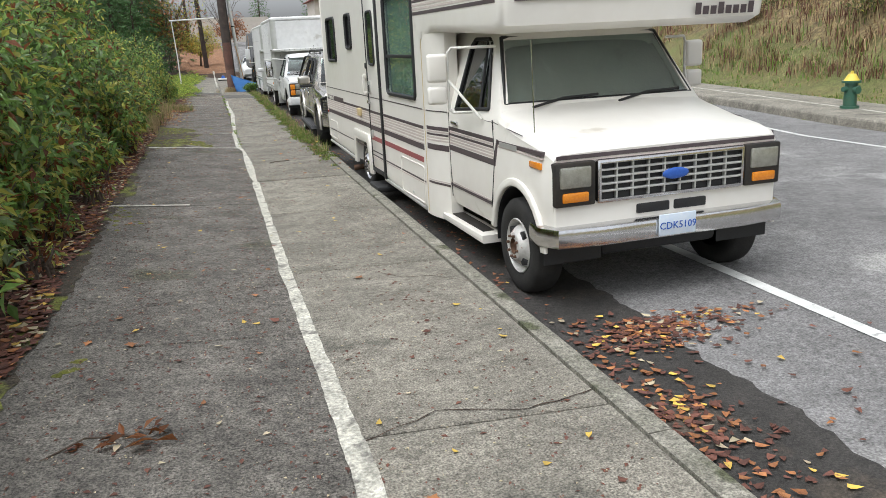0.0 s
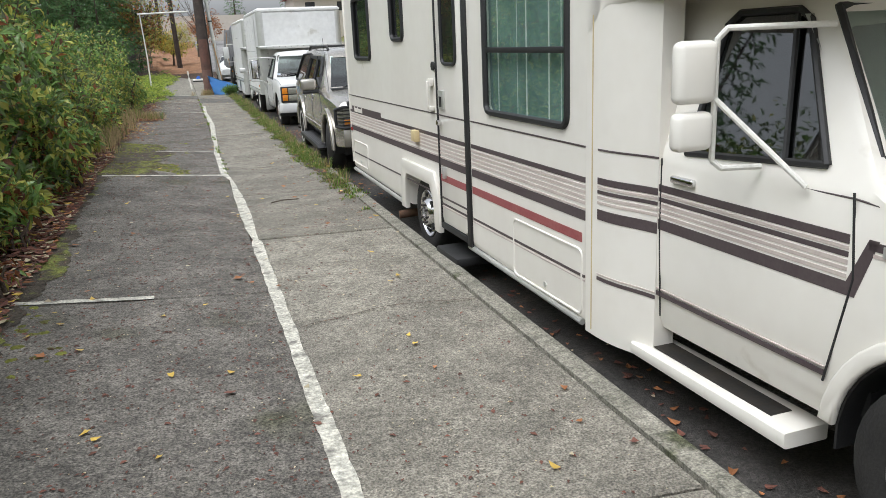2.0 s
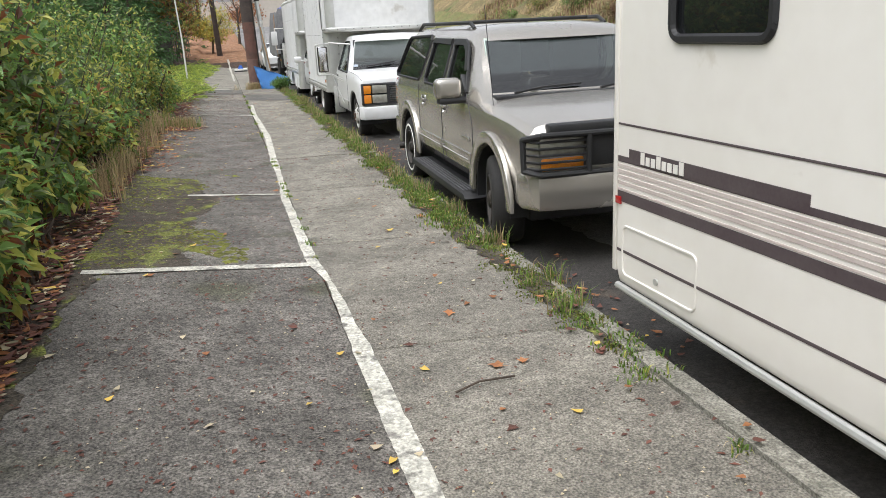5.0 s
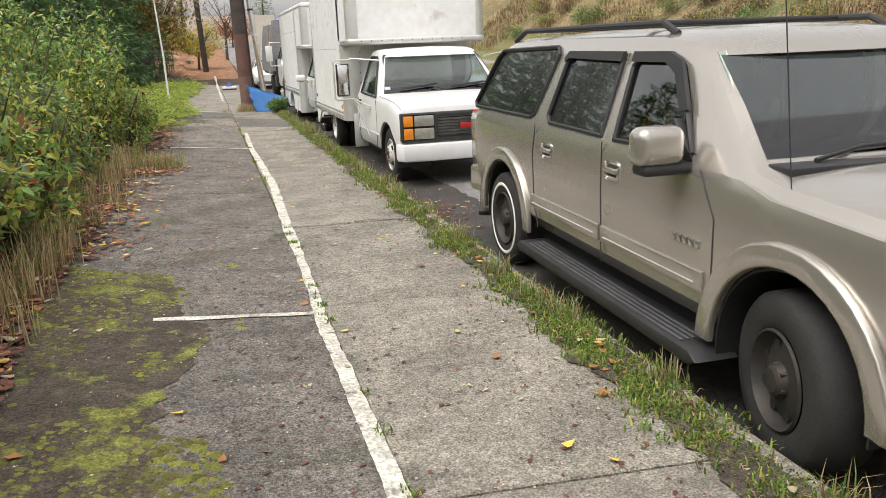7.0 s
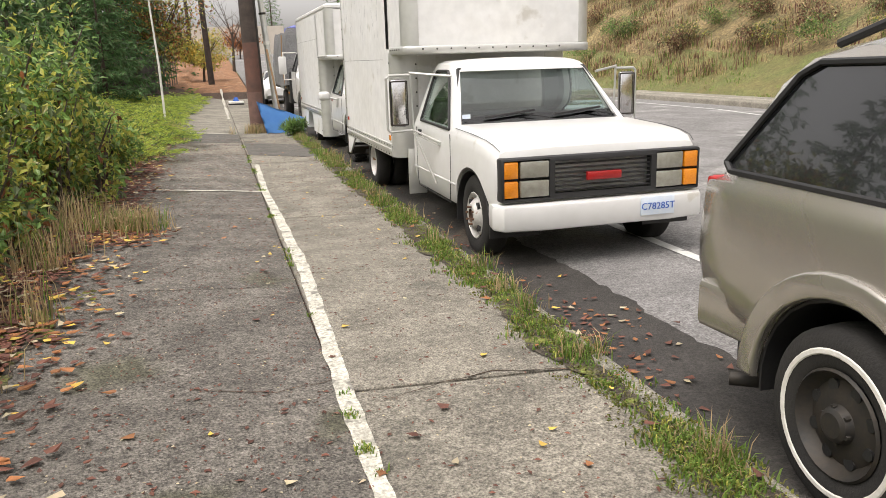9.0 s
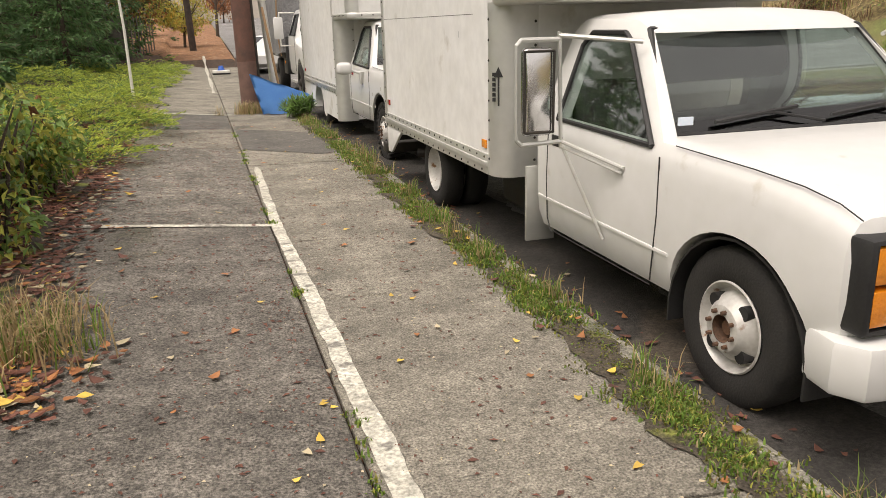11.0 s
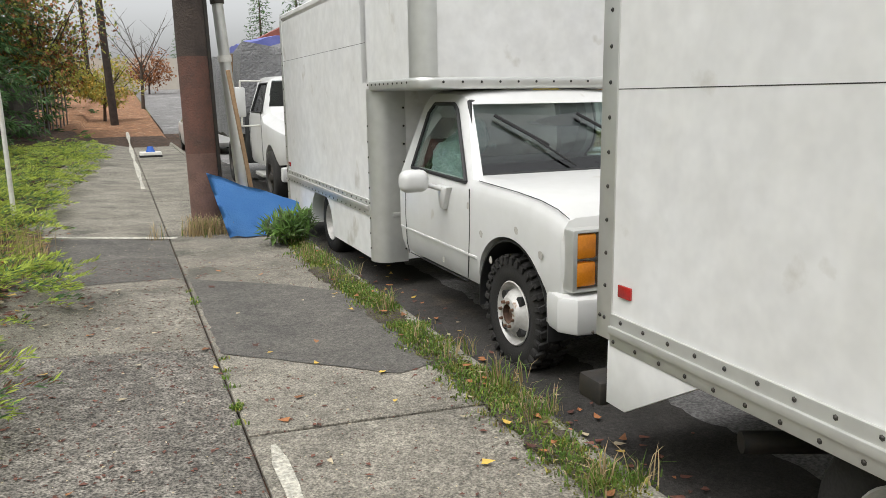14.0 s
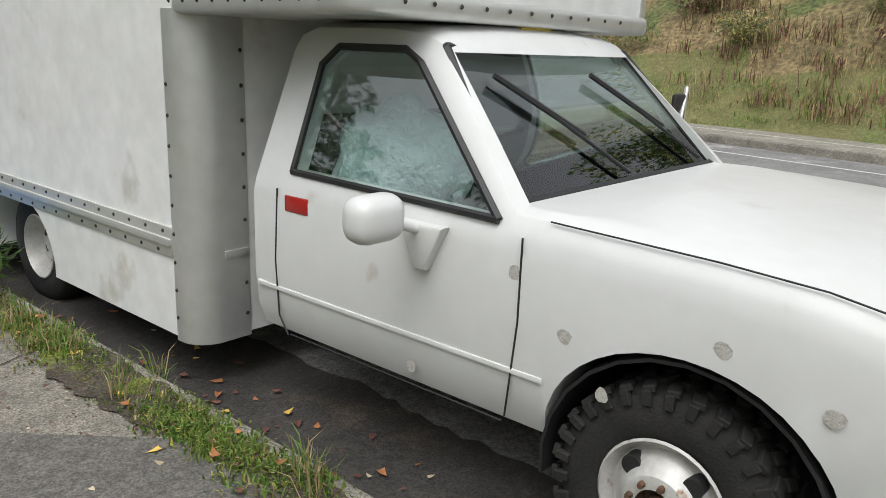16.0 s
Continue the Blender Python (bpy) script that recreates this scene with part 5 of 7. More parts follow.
        part("step_tread", box(s * 0.86, 0.8, 0.316, s * 0.97, 1.65, 0.322), DARKSTEEL, step)
        # front lamps
        lb = part("lamp_bezel", box(s * 0.62, -0.66, 0.74, s * 0.93, -0.54, 1.05, 0.015), DARKSTEEL, t, "dark lamp bezel")
        part("headlamp", box(s * 0.66, -0.675, 0.87, s * 0.90, -0.65, 1.02, 0.015), LENS, lb, "square headlamp")
        part("turn_signal", box(s * 0.68, -0.675, 0.77, s * 0.88, -0.65, 0.84, 0.012), AMBER, lb, "amber turn signal")
    # grille
    part("grille_surround", carve(box(-0.61, -0.665, 0.74, 0.61, -0.55, 1.05, 0.02), [box(-0.58, -0.8, 0.77, 0.58, -0.60, 1.02)]), CHROME, t, "chrome grille surround")
    part("grille_backing", box(-0.58, -0.62, 0.77, 0.58, -0.60, 1.02), BLACK, t)
    for i in range(1, 5):
        part("grille_bar", box(-0.58, -0.655, 0.767 + i * 0.05, 0.58, -0.62, 0.782 + i * 0.05, 0.004, seg=1), ALU, t)
    for i in range(1, 9):
        part("grille_bar", box(-0.58 + i * 0.129 - 0.007, -0.655, 0.77, -0.58 + i * 0.129 + 0.007, -0.62, 1.02, 0.004, seg=1), ALU, t)
    b = bmesh.new()
    bmesh.ops.create_uvsphere(b, u_segments=20, v_segments=10, radius=1.0, matrix=Matrix.Translation((0.02, -0.66, 0.90)) @ Matrix.Diagonal((0.11, 0.015, 0.042, 1)))
    part("badge", b, BLUE, t, "blue oval badge")
    for x0 in (-0.28, 0.03):
        part("lower_intake", box(x0, -0.645, 0.63, x0 + 0.27, -0.56, 0.70, 0.01), BLACK, t)
    part("front_apron", box(-0.92, -0.63, 0.56, 0.92, -0.5, 0.76, 0.02), CREAM, t)
    part("bumper", prism([(-1.0, -0.36), (-1.02, -0.55), (-0.93, -0.70), (-0.6, -0.74), (0.6, -0.74), (0.93, -0.70), (1.02, -0.55), (1.0, -0.36)], "z", 0.45, 0.60, 0.03), CHROME, t, "chrome front bumper with rust")
    part("number_plate", box(-0.17, -0.765, 0.475, 0.13, -0.748, 0.63, 0.004), PLATE, t, "pale blue licence plate")
    word("CDK5109", 0.074, pose(-0.02, -0.768, 0.545, 90, 0, 0), BLUE, t)
    part("nameplate", box(-W - 0.006, 0.02, 1.105, -W + 0.01, 0.36, 1.142), ALU, t, "wing nameplate")
    b = bmesh.new()

    def wsp(x, z):
        return (x, 0.485 + (z - 1.36) / 0.62 * 0.44, z)
    outline = [(-0.855, 1.40), (0.855, 1.40), (0.72, 1.915), (-0.72, 1.915)]
    f = b.faces.new([b.verts.new(wsp(x, z)) for x, z in outline])
    g = bmesh.ops.extrude_face_region(b, geom=[f])
    bmesh.ops.translate(b, vec=(0, 0.006, 0.002), verts=[v for v in g["geom"] if isinstance(v, bmesh.types.BMVert)])
    bmesh.ops.recalc_face_normals(b, faces=b.faces[:])
    w = part("windscreen", b, GLASS, t)
    w.visible_shadow = False
    part("seal", tube([Vector(wsp(x, z)) + Vector((0, -0.004, 0.004)) for x, z in outline + outline[:1]], 0.018, 6), BLACK, w)
    b = bmesh.new()
    n = 14
    grid = [[b.verts.new(Vector(wsp(-0.8 + 1.6 * i / n, 1.40 + 0.5 * j / 6)) + Vector((0, 0.09 + 0.03 * noise.noise((i * 0.6, j * 0.5, 3)), 0))) for i in range(n + 1)] for j in range(7)]
    for j in range(6):
        for i in range(n):
            b.faces.new((grid[j][i], grid[j][i + 1], grid[j + 1][i + 1], grid[j + 1][i]))
    part("windscreen_shade", b, SHADE, t, "grey fabric shade behind the windscreen", 80)
    for x in (-0.55, 0.22):
        part("wiper", tube([(x - 0.1, 0.42, 1.38), (x + 0.2, 0.49, 1.43), (x + 0.52, 0.50, 1.44)], 0.011, 6), BLACK, t, "black wiper")
    part("aerial", tube([(-0.86, -0.06, 1.2), (-0.86, -0.02, 1.9)], 0.004, 6), CHROME, t)
    part("aerial_base", rod((-0.86, -0.06, 1.19), (-0.86, -0.06, 1.235), 0.03, 0.015), CHROME, t)
    for o in list(t.children):
        if o.name.split(".")[0] in ("lamp_bezel", "grille_surround", "grille_backing", "grille_bar", "badge", "lower_intake", "front_apron", "bumper", "number_plate", "lettering"):
            o.location.y += 0.12
            o.location.z += 0.03
    for z0, h, mt in ((1.105, 0.028, BROWN_STRIPE), (1.085, 0.012, MAUVE_STRIPE)):
        part("stripe", box(-0.90, -0.497, z0 - 0.01, 0.90, -0.484, z0 - 0.01 + h), mt, t)
    # the coach: floor plan y 2.05 to 7.7
    L, R, F, B, TOP = -1.06, 1.20, 2.10, 7.72, 3.05
    sidepoly = [(F, 0.26), (B - 0.05, 0.40), (B, 0.50), (B - 0.02, TOP - 0.25), (B - 0.2, TOP), (0.3, TOP), (0.08, TOP - 0.15), (0.02, 2.2), (0.06, 2.00), (0.2, 1.95), (1.75, 2.00), (1.93, 1.95), (F - 0.02, 1.80)]
    wins = [("y", 2.34, 1.37, 3.49, 2.44), ("y", 5.36, 1.88, 5.72, 2.32), ("y", 6.55, 1.70, 7.20, 2.32)]
    cut = [prism(rounded(a, z0, c, z1, 0.06), "x", L - 0.3, L + 0.06) for _, a, z0, c, z1 in wins]
    arch = [(4.64, 0.1), (4.66, 0.52), (4.75, 0.665), (5.42, 0.665), (5.47, 0.60), (5.49, 0.1)]
    cut.append(prism(arch, "x", L - 0.3, L + 0.40))
    cut.append(prism([(3.92, 0.1), (4.42, 0.1), (4.42, 0.37), (3.92, 0.37)], "x", L - 0.3, L + 0.35))
    body = part("coach_body", carve(prism(sidepoly, "x", L, R, 0.07, seg=4), cut), CREAM, t, "cream fibreglass coach body", 40)
    # front corner fairing between the coach and the cab door
    def skin(out):
        """The fairing's outer line, swung in from the coach's corner to the cab door."""
        return [(-1.06 - out, 2.14), (-1.06 - out, 2.02), (-1.053 - out, 1.93), (-1.036 - out, 1.84), (-1.012 - out, 1.76), (-0.99 - out, 1.68), (-0.976 - out, 1.61)]
    part("coach_fairing", prism(skin(0.0) + [(-0.86, 1.61), (-0.86, 2.14)], "z", 0.24, 2.02), CREAM, t, "cream moulded fairing between cab and coach", 60)
    part("fairing_edge", tube([(-1.063, 2.075, 0.27), (-1.063, 2.075, 1.95)], 0.003, 6), OLD_PLASTIC, t, "yellowed sealant seam")
    for z0, h, mt in ((1.10, 0.034, BROWN_STRIPE), (1.077, 0.014, MAUVE_STRIPE), (1.050, 0.018, BROWN_STRIPE), (1.022, 0.016, MAUVE_STRIPE), (0.995, 0.014, MAUVE_STRIPE), (0.91, 0.055, BROWN_STRIPE), (0.575, 0.02, BROWN_STRIPE), (0.605, 0.007, MAUVE_STRIPE), (1.275, 0.010, BROWN_STRIPE)):
        part("stripe", prism(skin(0.003)[1:] + list(reversed(skin(-0.004)[1:])), "z", z0, z0 + h), mt, t)
    for _, a, z0, c, z1 in wins:
        fr = rounded(a, z0, c, z1, 0.06)
        wd = part("coach_window", prism(rounded(a + 0.01, z0 + 0.01, c - 0.01, z1 - 0.01, 0.05), "x", L + 0.012, L + 0.018), PRIVACY if a > 5 else GLASS, t, "dark-framed coach window")
        wd.visible_shadow = False
        ring = [(L - 0.003, y, z) for y, z in fr]
        part("window_frame", tube(ring + ring[:1], 0.022, 6), BLACK, wd, "black window frame")
        if a < 5:
            part("window_rail", box(L - 0.008, a, 1.765, L + 0.02, c, 1.80, 0.004), BLACK, wd)
        b = bmesh.new()
        n = int((c - a) / 0.03)
        v0 = [b.verts.new((L + 0.05 + 0.012 * math.sin(i * 1.3) + 0.004 * math.sin(i * 3.1), a + (c - a) * i / n, z0)) for i in range(n + 1)]
        v1 = [b.verts.new((v.co.x, v.co.y, z1)) for v in v0]
        for i in range(n):
            b.faces.new((v0[i], v0[i + 1], v1[i + 1], v1[i]))
        part("curtain", b, CURTAIN if a < 5 else INTERIOR, wd, "pleated grey-green curtain", 80)
    # entrance door
    dr = part("entrance_door", prism(rounded(3.90, 0.40, 4.46, 2.50, 0.05), "x", L - 0.012, L + 0.01, 0.004), CREAM, t, "narrow cream entrance door")
    dw = part("door_window", prism(rounded(4.02, 1.68, 4.32, 2.30, 0.06), "x", L - 0.018, L - 0.006), PRIVACY, dr, "dark door window")
    part("window_frame", tube([(L - 0.018, y, z) for y, z in rounded(4.02, 1.68, 4.32, 2.30, 0.06) + rounded(4.02, 1.68, 4.32, 2.30, 0.06)[:1]], 0.014, 6), BLACK, dw)
    part("door_gasket", box(L - 0.022, 3.815, 0.32, L + 0.005, 3.885, 2.52, 0.008), BLACK, dr, "black rubber hinge strip")
    part("door_gasket", box(L - 0.02, 4.465, 0.34, L + 0.005, 4.492, 2.52, 0.006), BLACK, dr)
    part("door_gasket", box(L - 0.02, 3.82, 0.34, L + 0.005, 4.49, 0.39, 0.006), BLACK, dr)
    lk = part("door_lock", box(L - 0.03, 4.30, 1.33, L - 0.01, 4.42, 1.48, 0.006), ALU, dr, "square aluminium latch plate")
    part("latch_hole", box(L - 0.034, 4.335, 1.35, L - 0.028, 4.385, 1.43), BLACK, lk)
    part("deadbolt", rod((L - 0.045, 4.42, 1.22), (L - 0.01, 4.42, 1.22), 0.022), CHROME, dr)
    part("hook", box(L - 0.045, 4.32, 0.78, L - 0.01, 4.345, 0.87, 0.005), ALU, dr)
    part("grab_handle", fold(box(L - 0.055, 4.61, 1.32, L - 0.035, 4.64, 1.54, 0.009), fold(box(L - 0.04, 4.58, 1.50, L, 4.67, 1.56, 0.01), box(L - 0.04, 4.58, 1.30, L, 4.67, 1.34, 0.01))), CREAM, t, "cream plastic grab handle")
    part("porch_lamp", rod((L - 0.015, 4.57, 1.66), (L, 4.57, 1.66), 0.035), BLACK, t)
    part("entry_step", box(L - 0.10, 3.93, 0.14, L + 0.25, 4.42, 0.21, 0.015), BLACK, t, "black fold-out step")
    # arch trim
    ao = [(4.53, 0.28), (4.53, 0.62), (4.63, 0.785), (5.52, 0.795), (5.58, 0.74), (5.62, 0.32)]
    part("arch_trim", prism(ao + list(reversed(arch[1:-1] + [(5.48, 0.32)])) + [(4.645, 0.28)], "x", L - 0.03, L + 0.02, 0.008), CREAM, t, "moulded cream wheel arch trim", 50)
    part("arch_lining", box(L + 0.32, 4.3, 0.2, L + 0.40, 5.6, 0.85), BLACK, t)
    # stripes along the coach side
    def stripe(z, h, mt, a=F + 0.05, c=B - 0.06, nm="stripe", drop=0.0):
        segs = [(a, min(c, 3.80)), (3.90, 4.46), (4.50, c)]
        for u, v in segs:
            if v > u:
                part(nm, box(L - 0.003 if u != 3.90 else L - 0.015, u, z, L + 0.003, v, z + h), mt, t)
    stripe(1.085, 0.030, BROWN_STRIPE)
    for z in (1.055, 1.025, 0.995, 0.965):
        stripe(z, 0.018, MAUVE_STRIPE)
    stripe(0.875, 0.055, BROWN_STRIPE)
    stripe(0.935, 0.010, MAUVE_STRIPE)
    stripe(1.275, 0.010, BROWN_STRIPE)
    stripe(0.545, 0.016, BROWN_STRIPE, F + 0.05, 4.35)
    stripe(0.60, 0.014, BROWN_STRIPE, 5.55)
    stripe(0.745, 0.055, MAROON, F + 0.08, 3.80)
    stripe(0.525, 0.008, MAUVE_STRIPE, F + 0.05, 4.35)
    lw = part("decal_panel", box(L - 0.004, 6.30, 1.09, L + 0.002, 7.55, 1.16), BROWN_STRIPE, t)
    name_mark(0.085, pose(L - 0.006, 7.25, 1.125, 90, 0, -90), CREAM, t)
    # front face of the nose
    for z, h in ((2.17, 0.03), (2.215, 0.02), (2.25, 0.02), (2.285, 0.025)):
        part("stripe", box(L + 0.10, 0.012, z, R - 0.1, 0.03, z + h), BROWN_STRIPE if h > 0.02 else MAUVE_STRIPE, t)
        part("stripe", box(L - 0.003, 0.15, z, L + 0.003, 2.4, z + h), BROWN_STRIPE if h > 0.02 else MAUVE_STRIPE, t)
    name_mark(0.125, pose(0.80, 0.018, 2.06, 96, 0, 0), BROWN_STRIPE, t)
    # hatches
    for a, c, z0, z1 in ((2.18, 3.08, 0.32, 0.70), (6.95, 7.60, 0.48, 0.75)):
        ring = [(L - 0.001, y, z) for y, z in rounded(a, z0, c, z1, 0.04)]
        hatch = part("hatch_trim", tube(ring + ring[:1], 0.008, 6), CREAM, t, "hatch outline in cream trim")
        part("hatch_latch", rod((L - 0.008, (a + c) / 2, z0 + 0.05), (L, (a + c) / 2, z0 + 0.05), 0.018), ALU, hatch)
    part("junction_box", box(L - 0.05, 5.02, 1.0, L, 5.14, 1.10, 0.008), OLD_PLASTIC, t, "yellowed plastic junction box")
    part("bottom_rail", tube([(L + 0.005, F + 0.08, 0.275), (L + 0.005, 3.9, 0.31)], 0.02, 8), ALU, t)
    part("bottom_rail", tube([(L + 0.005, 5.5, 0.345), (L + 0.005, B - 0.06, 0.40)], 0.02, 8), ALU, t)
    part("corner_trim", box(L - 0.006, B - 0.05, 0.48, L + 0.02, B - 0.015, TOP - 0.25, 0.005), CREAM, t)
    part("exhaust", rod((L - 0.02, 5.75, 0.20), (-0.4, 5.65, 0.25), 0.04), RUST, t)
    part("tail_marker", box(L - 0.012, B - 0.1, 0.86, L, B - 0.05, 0.90, 0.003), RED, t)
    part("chassis", fold(box(-0.45, -0.3, 0.35, -0.33, 7.5, 0.5), box(0.33, -0.3, 0.35, 0.45, 7.5, 0.5)), DARKSTEEL, t)
    part("floor_pan", box(-0.95, 2.2, 0.42, 1.1, 4.3, 0.5), BLACK, t)
    wheel(t, -0.86, 0.05, 0.375, 0.215, 0.23, STEEL, "dually", -1)
    wheel(t, 0.86, 0.05, 0.375, 0.215, 0.23, STEEL, "dually", 1)
    wheel(t, -0.92, 5.00, 0.355, 0.215, 0.22, CHROME, "dually", -1)
    wheel(t, 0.92, 5.00, 0.355, 0.215, 0.22, CHROME, "dually", 1)
    for s in (-1, 1):
        arch_liner(t, s, 0.05, 0.39, 0.45, 0.5, 0.955)
    part("sump", box(-0.5, -0.4, 0.34, 0.5, 2.2, 0.56, 0.05), BLACK, t)
    part("floor_front", box(-0.85, 0.45, 0.44, 0.85, 2.1, 0.55), BLACK, t)
    return t


motorhome()


# the old white truck with a tarpaulin load
def old_truck():
    t = thing("flatbed_truck", pose(3.25, 38.9, ROAD, 0, 0, 0), "old white truck with a grey tarpaulin over its load", "truck")
    st = [(-1.0, 0.75, 0.80, 0.85, 1.15, 0.80, 1.25, 0.06, 0.02), (-0.5, 0.70, 0.95, 1.0, 1.25, 0.86, 1.42, 0.1, 0.03), (0.55, 0.60, 0.95, 1.0, 1.35, 0.86, 1.52, 0.1, 0.03), (0.65, 0.60, 0.95, 1.0, 1.45, 0.85, 1.58, 0.06, 0.02), (0.95, 0.60, 0.95, 1.0, 1.5, 0.78, 2.12, 0.1, 0.03), (2.0, 0.60, 0.95, 1.0, 1.5, 0.78, 2.15, 0.1, 0.03), (2.1, 0.62, 0.95, 0.98, 1.5, 0.76, 2.1, 0.1, 0.02)]
    win = [(0.85, 1.52), (1.85, 1.52), (1.82, 2.02), (1.0, 2.02)]
    part("cab_body", carve(hull(st), [rod((-1.2, 0, 0.45), (1.2, 0, 0.45), 0.56, seg=28), prism(win, "x", -1.2, 1.2), prism([(-0.85, 1.62), (0.85, 1.62), (0.74, 2.04), (-0.74, 2.04)], "y", 0.3, 1.0), hull([(0.8, 0.8, 0.85, 0.92, 1.5, 0.8, 1.55, 0.05, 0), (1.0, 0.8, 0.85, 0.92, 1.5, 0.7, 2.05, 0.08, 0.02), (2.0, 0.8, 0.85, 0.92, 1.5, 0.7, 2.08, 0.08, 0.02)])]), WHITE, t, "white rounded cab", 30)
    for s in (-1, 1):
        pane(t, "side_window", win, lambda z: 0.985 - (z - 1.5) / 0.6 * 0.21, DARKGLASS, s)
        line_on(t, "door_seam", [(0.7, 1.5), (0.7, 0.7)], s * 1.0005, 0.005, BLACK)
        line_on(t, "door_seam", [(1.9, 1.5), (1.9, 0.7)], s * 1.0005, 0.005, BLACK)
        part("mirror_frame", tube([(s * 0.95, 0.75, 2.05), (s * 1.32, 0.7, 2.05), (s * 1.32, 0.7, 1.3), (s * 1.0, 0.8, 1.3)], 0.015), WHITE_PLAIN, t, "white mirror frame")
        part("mirror", box(s * 1.24, 0.68, 1.45, s * 1.46, 0.74, 1.95, 0.03), WHITE, t, "white mirror")
        wheel(t, s * 0.9, 0, 0.46, 0.25, 0.24, DARKSTEEL, "plain", s)
        wheel(t, s * 0.92, 4.4, 0.46, 0.25, 0.28, DARKSTEEL, "deep", s)
    part("windscreen", prism([(-0.86, 1.6), (0.86, 1.6), (0.76, 2.06), (-0.76, 2.06)], "y", 0.80, 0.806), DARKGLASS, t)
    part("bumper", box(-1.05, -1.22, 0.5, 1.05, -1.08, 0.72, 0.03), WHITE, t)
    part("step", box(-1.05, 0.55, 0.42, -0.8, 1.3, 0.48, 0.01), ALU, t)
    part("toolbox", box(-1.05, 2.15, 0.55, -0.5, 2.9, 1.5, 0.03), BLACK, t, "black box behind the cab")
    part("marker_lamp", rod((-1.07, 2.5, 0.85), (-1.05, 2.5, 0.85), 0.04), AMBER, t)
    part("flatbed", box(-1.1, 2.3, 0.95, 1.1, 7.2, 1.1, 0.02), DARKSTEEL, t)
    b = bmesh.new()
    bmesh.ops.create_grid(b, x_segments=2, y_segments=2, size=1)
    b.free()
    b = box(-1.15, 2.2, 1.05, 1.15, 7.25, 2.9)
    bmesh.ops.subdivide_edges(b, edges=b.edges[:], cuts=12, use_grid_fill=True)
    for v in b.verts:
        x, y, z = v.co
        k = max(0, (z - 1.05) / 1.85)
        v.co += Vector((-0.18 * k * k * x + 0.07 * noise.noise((y * 1.4, z * 1.1, x)), 0.10 * noise.noise((x * 1.5, z * 1.5, 4)) + (0.25 * k * k if y < 2.6 else 0), (-0.28 * abs(x) if z > 2.8 else 0) + 0.10 * noise.noise((x * 1.3, y * 1.3, 9))))
    part("tarpaulin", b, GREYTARP, t, "wrinkled grey tarpaulin over a tall load", 80)
    b = box(-0.8, 3.0, 2.80, 0.6, 5.5, 2.97)
    bmesh.ops.subdivide_edges(b, edges=b.edges[:], cuts=6, use_grid_fill=True)
    for v in b.verts:
        v.co.z += 0.10 * noise.noise(v.co * 2) - 0.10 * abs(v.co.x)
    part("blue_sheet", b, mat("violet_blue_sheet", (0.12, 0.14, 0.42), (0.18, 0.2, 0.5), 0.6, scale=4, bump=0.3), t, "violet-blue sheet on top", 80)
    part("rope", tube([(-1.16, 2.6, 2.6), (-1.2, 2.7, 1.6), (-1.12, 2.75, 1.0)], 0.02, 6), TANWOOD, t)
    part("chassis", box(-0.4, -0.9, 0.5, 0.4, 7.0, 0.75), DARKSTEEL, t)


old_truck()


def plain_car(m, paint, label):
    t = thing("parked_car", m, label, "car")
    W = 0.9
    st = [(-0.85, 0.4, 0.7, 0.75, 0.6, 0.68, 0.70, 0.04, 0.01), (-0.6, 0.25, 0.8, 0.88, 0.75, 0.8, 0.83, 0.06, 0.02), (0.5, 0.22, 0.82, W, 0.9, 0.8, 0.98, 0.06, 0.03), (1.3, 0.22, 0.82, W, 0.95, 0.60, 1.40, 0.1, 0.02), (2.2, 0.22, 0.82, W, 0.97, 0.60, 1.43, 0.1, 0.02), (3.1, 0.25, 0.82, W, 1.0, 0.66, 1.12, 0.06, 0.02), (3.7, 0.35, 0.8, 0.86, 0.98, 0.70, 1.05, 0.05, 0.02), (3.8, 0.5, 0.75, 0.82, 0.8, 0.7, 0.9, 0.05, 0)]
    part("body", carve(hull(st), [rod((-1.2, y, 0.32), (1.2, y, 0.32), 0.37, seg=24) for y in (0, 2.75)]), paint, t, "", 30)

    def sx(z):
        return 0.89 - (z - 0.97) / 0.43 * 0.26
    for s in (-1, 1):
        for w in ([(0.95, 1.0), (1.75, 1.0), (1.75, 1.33), (1.38, 1.33)], [(1.83, 1.0), (2.75, 1.03), (2.45, 1.34), (1.83, 1.35)]):
            b = bmesh.new()
            f = b.faces.new([b.verts.new((s * (sx(z) + 0.004), y, z)) for y, z in w])
            part("side_window", b, BLACKCAR, t)
        part("tail_lamp", box(s * 0.45, 3.74, 0.86, s * 0.84, 3.80, 0.97, 0.02), RED, t, "red tail lamp")
        part("headlamp", box(s * 0.45, -0.80, 0.60, s * 0.72, -0.74, 0.70, 0.02), LENS, t)
        for y in (0, 2.75):
            wheel(t, s * 0.78, y, 0.32, 0.2, 0.2, DARKSTEEL, "plain", s)
    b = bmesh.new()
    b.faces.new([b.verts.new(p) for p in ((-0.6, 2.42, 1.405), (0.6, 2.42, 1.405), (0.68, 3.04, 1.16), (-0.68, 3.04, 1.16))])
    part("rear_window", b, BLACKCAR, t)
    b = bmesh.new()
    b.faces.new([b.verts.new(p) for p in ((-0.75, 0.62, 1.04), (0.75, 0.62, 1.04), (0.58, 1.24, 1.39), (-0.58, 1.24, 1.39))])
    part("windscreen", b, BLACKCAR, t)
    part("number_plate", box(-0.16, 3.79, 0.72, 0.16, 3.812, 0.84), PLATE, t)


plain_car(pose(2.9, 52.5, ROAD), WHITE, "white car parked at the kerb far along the street")


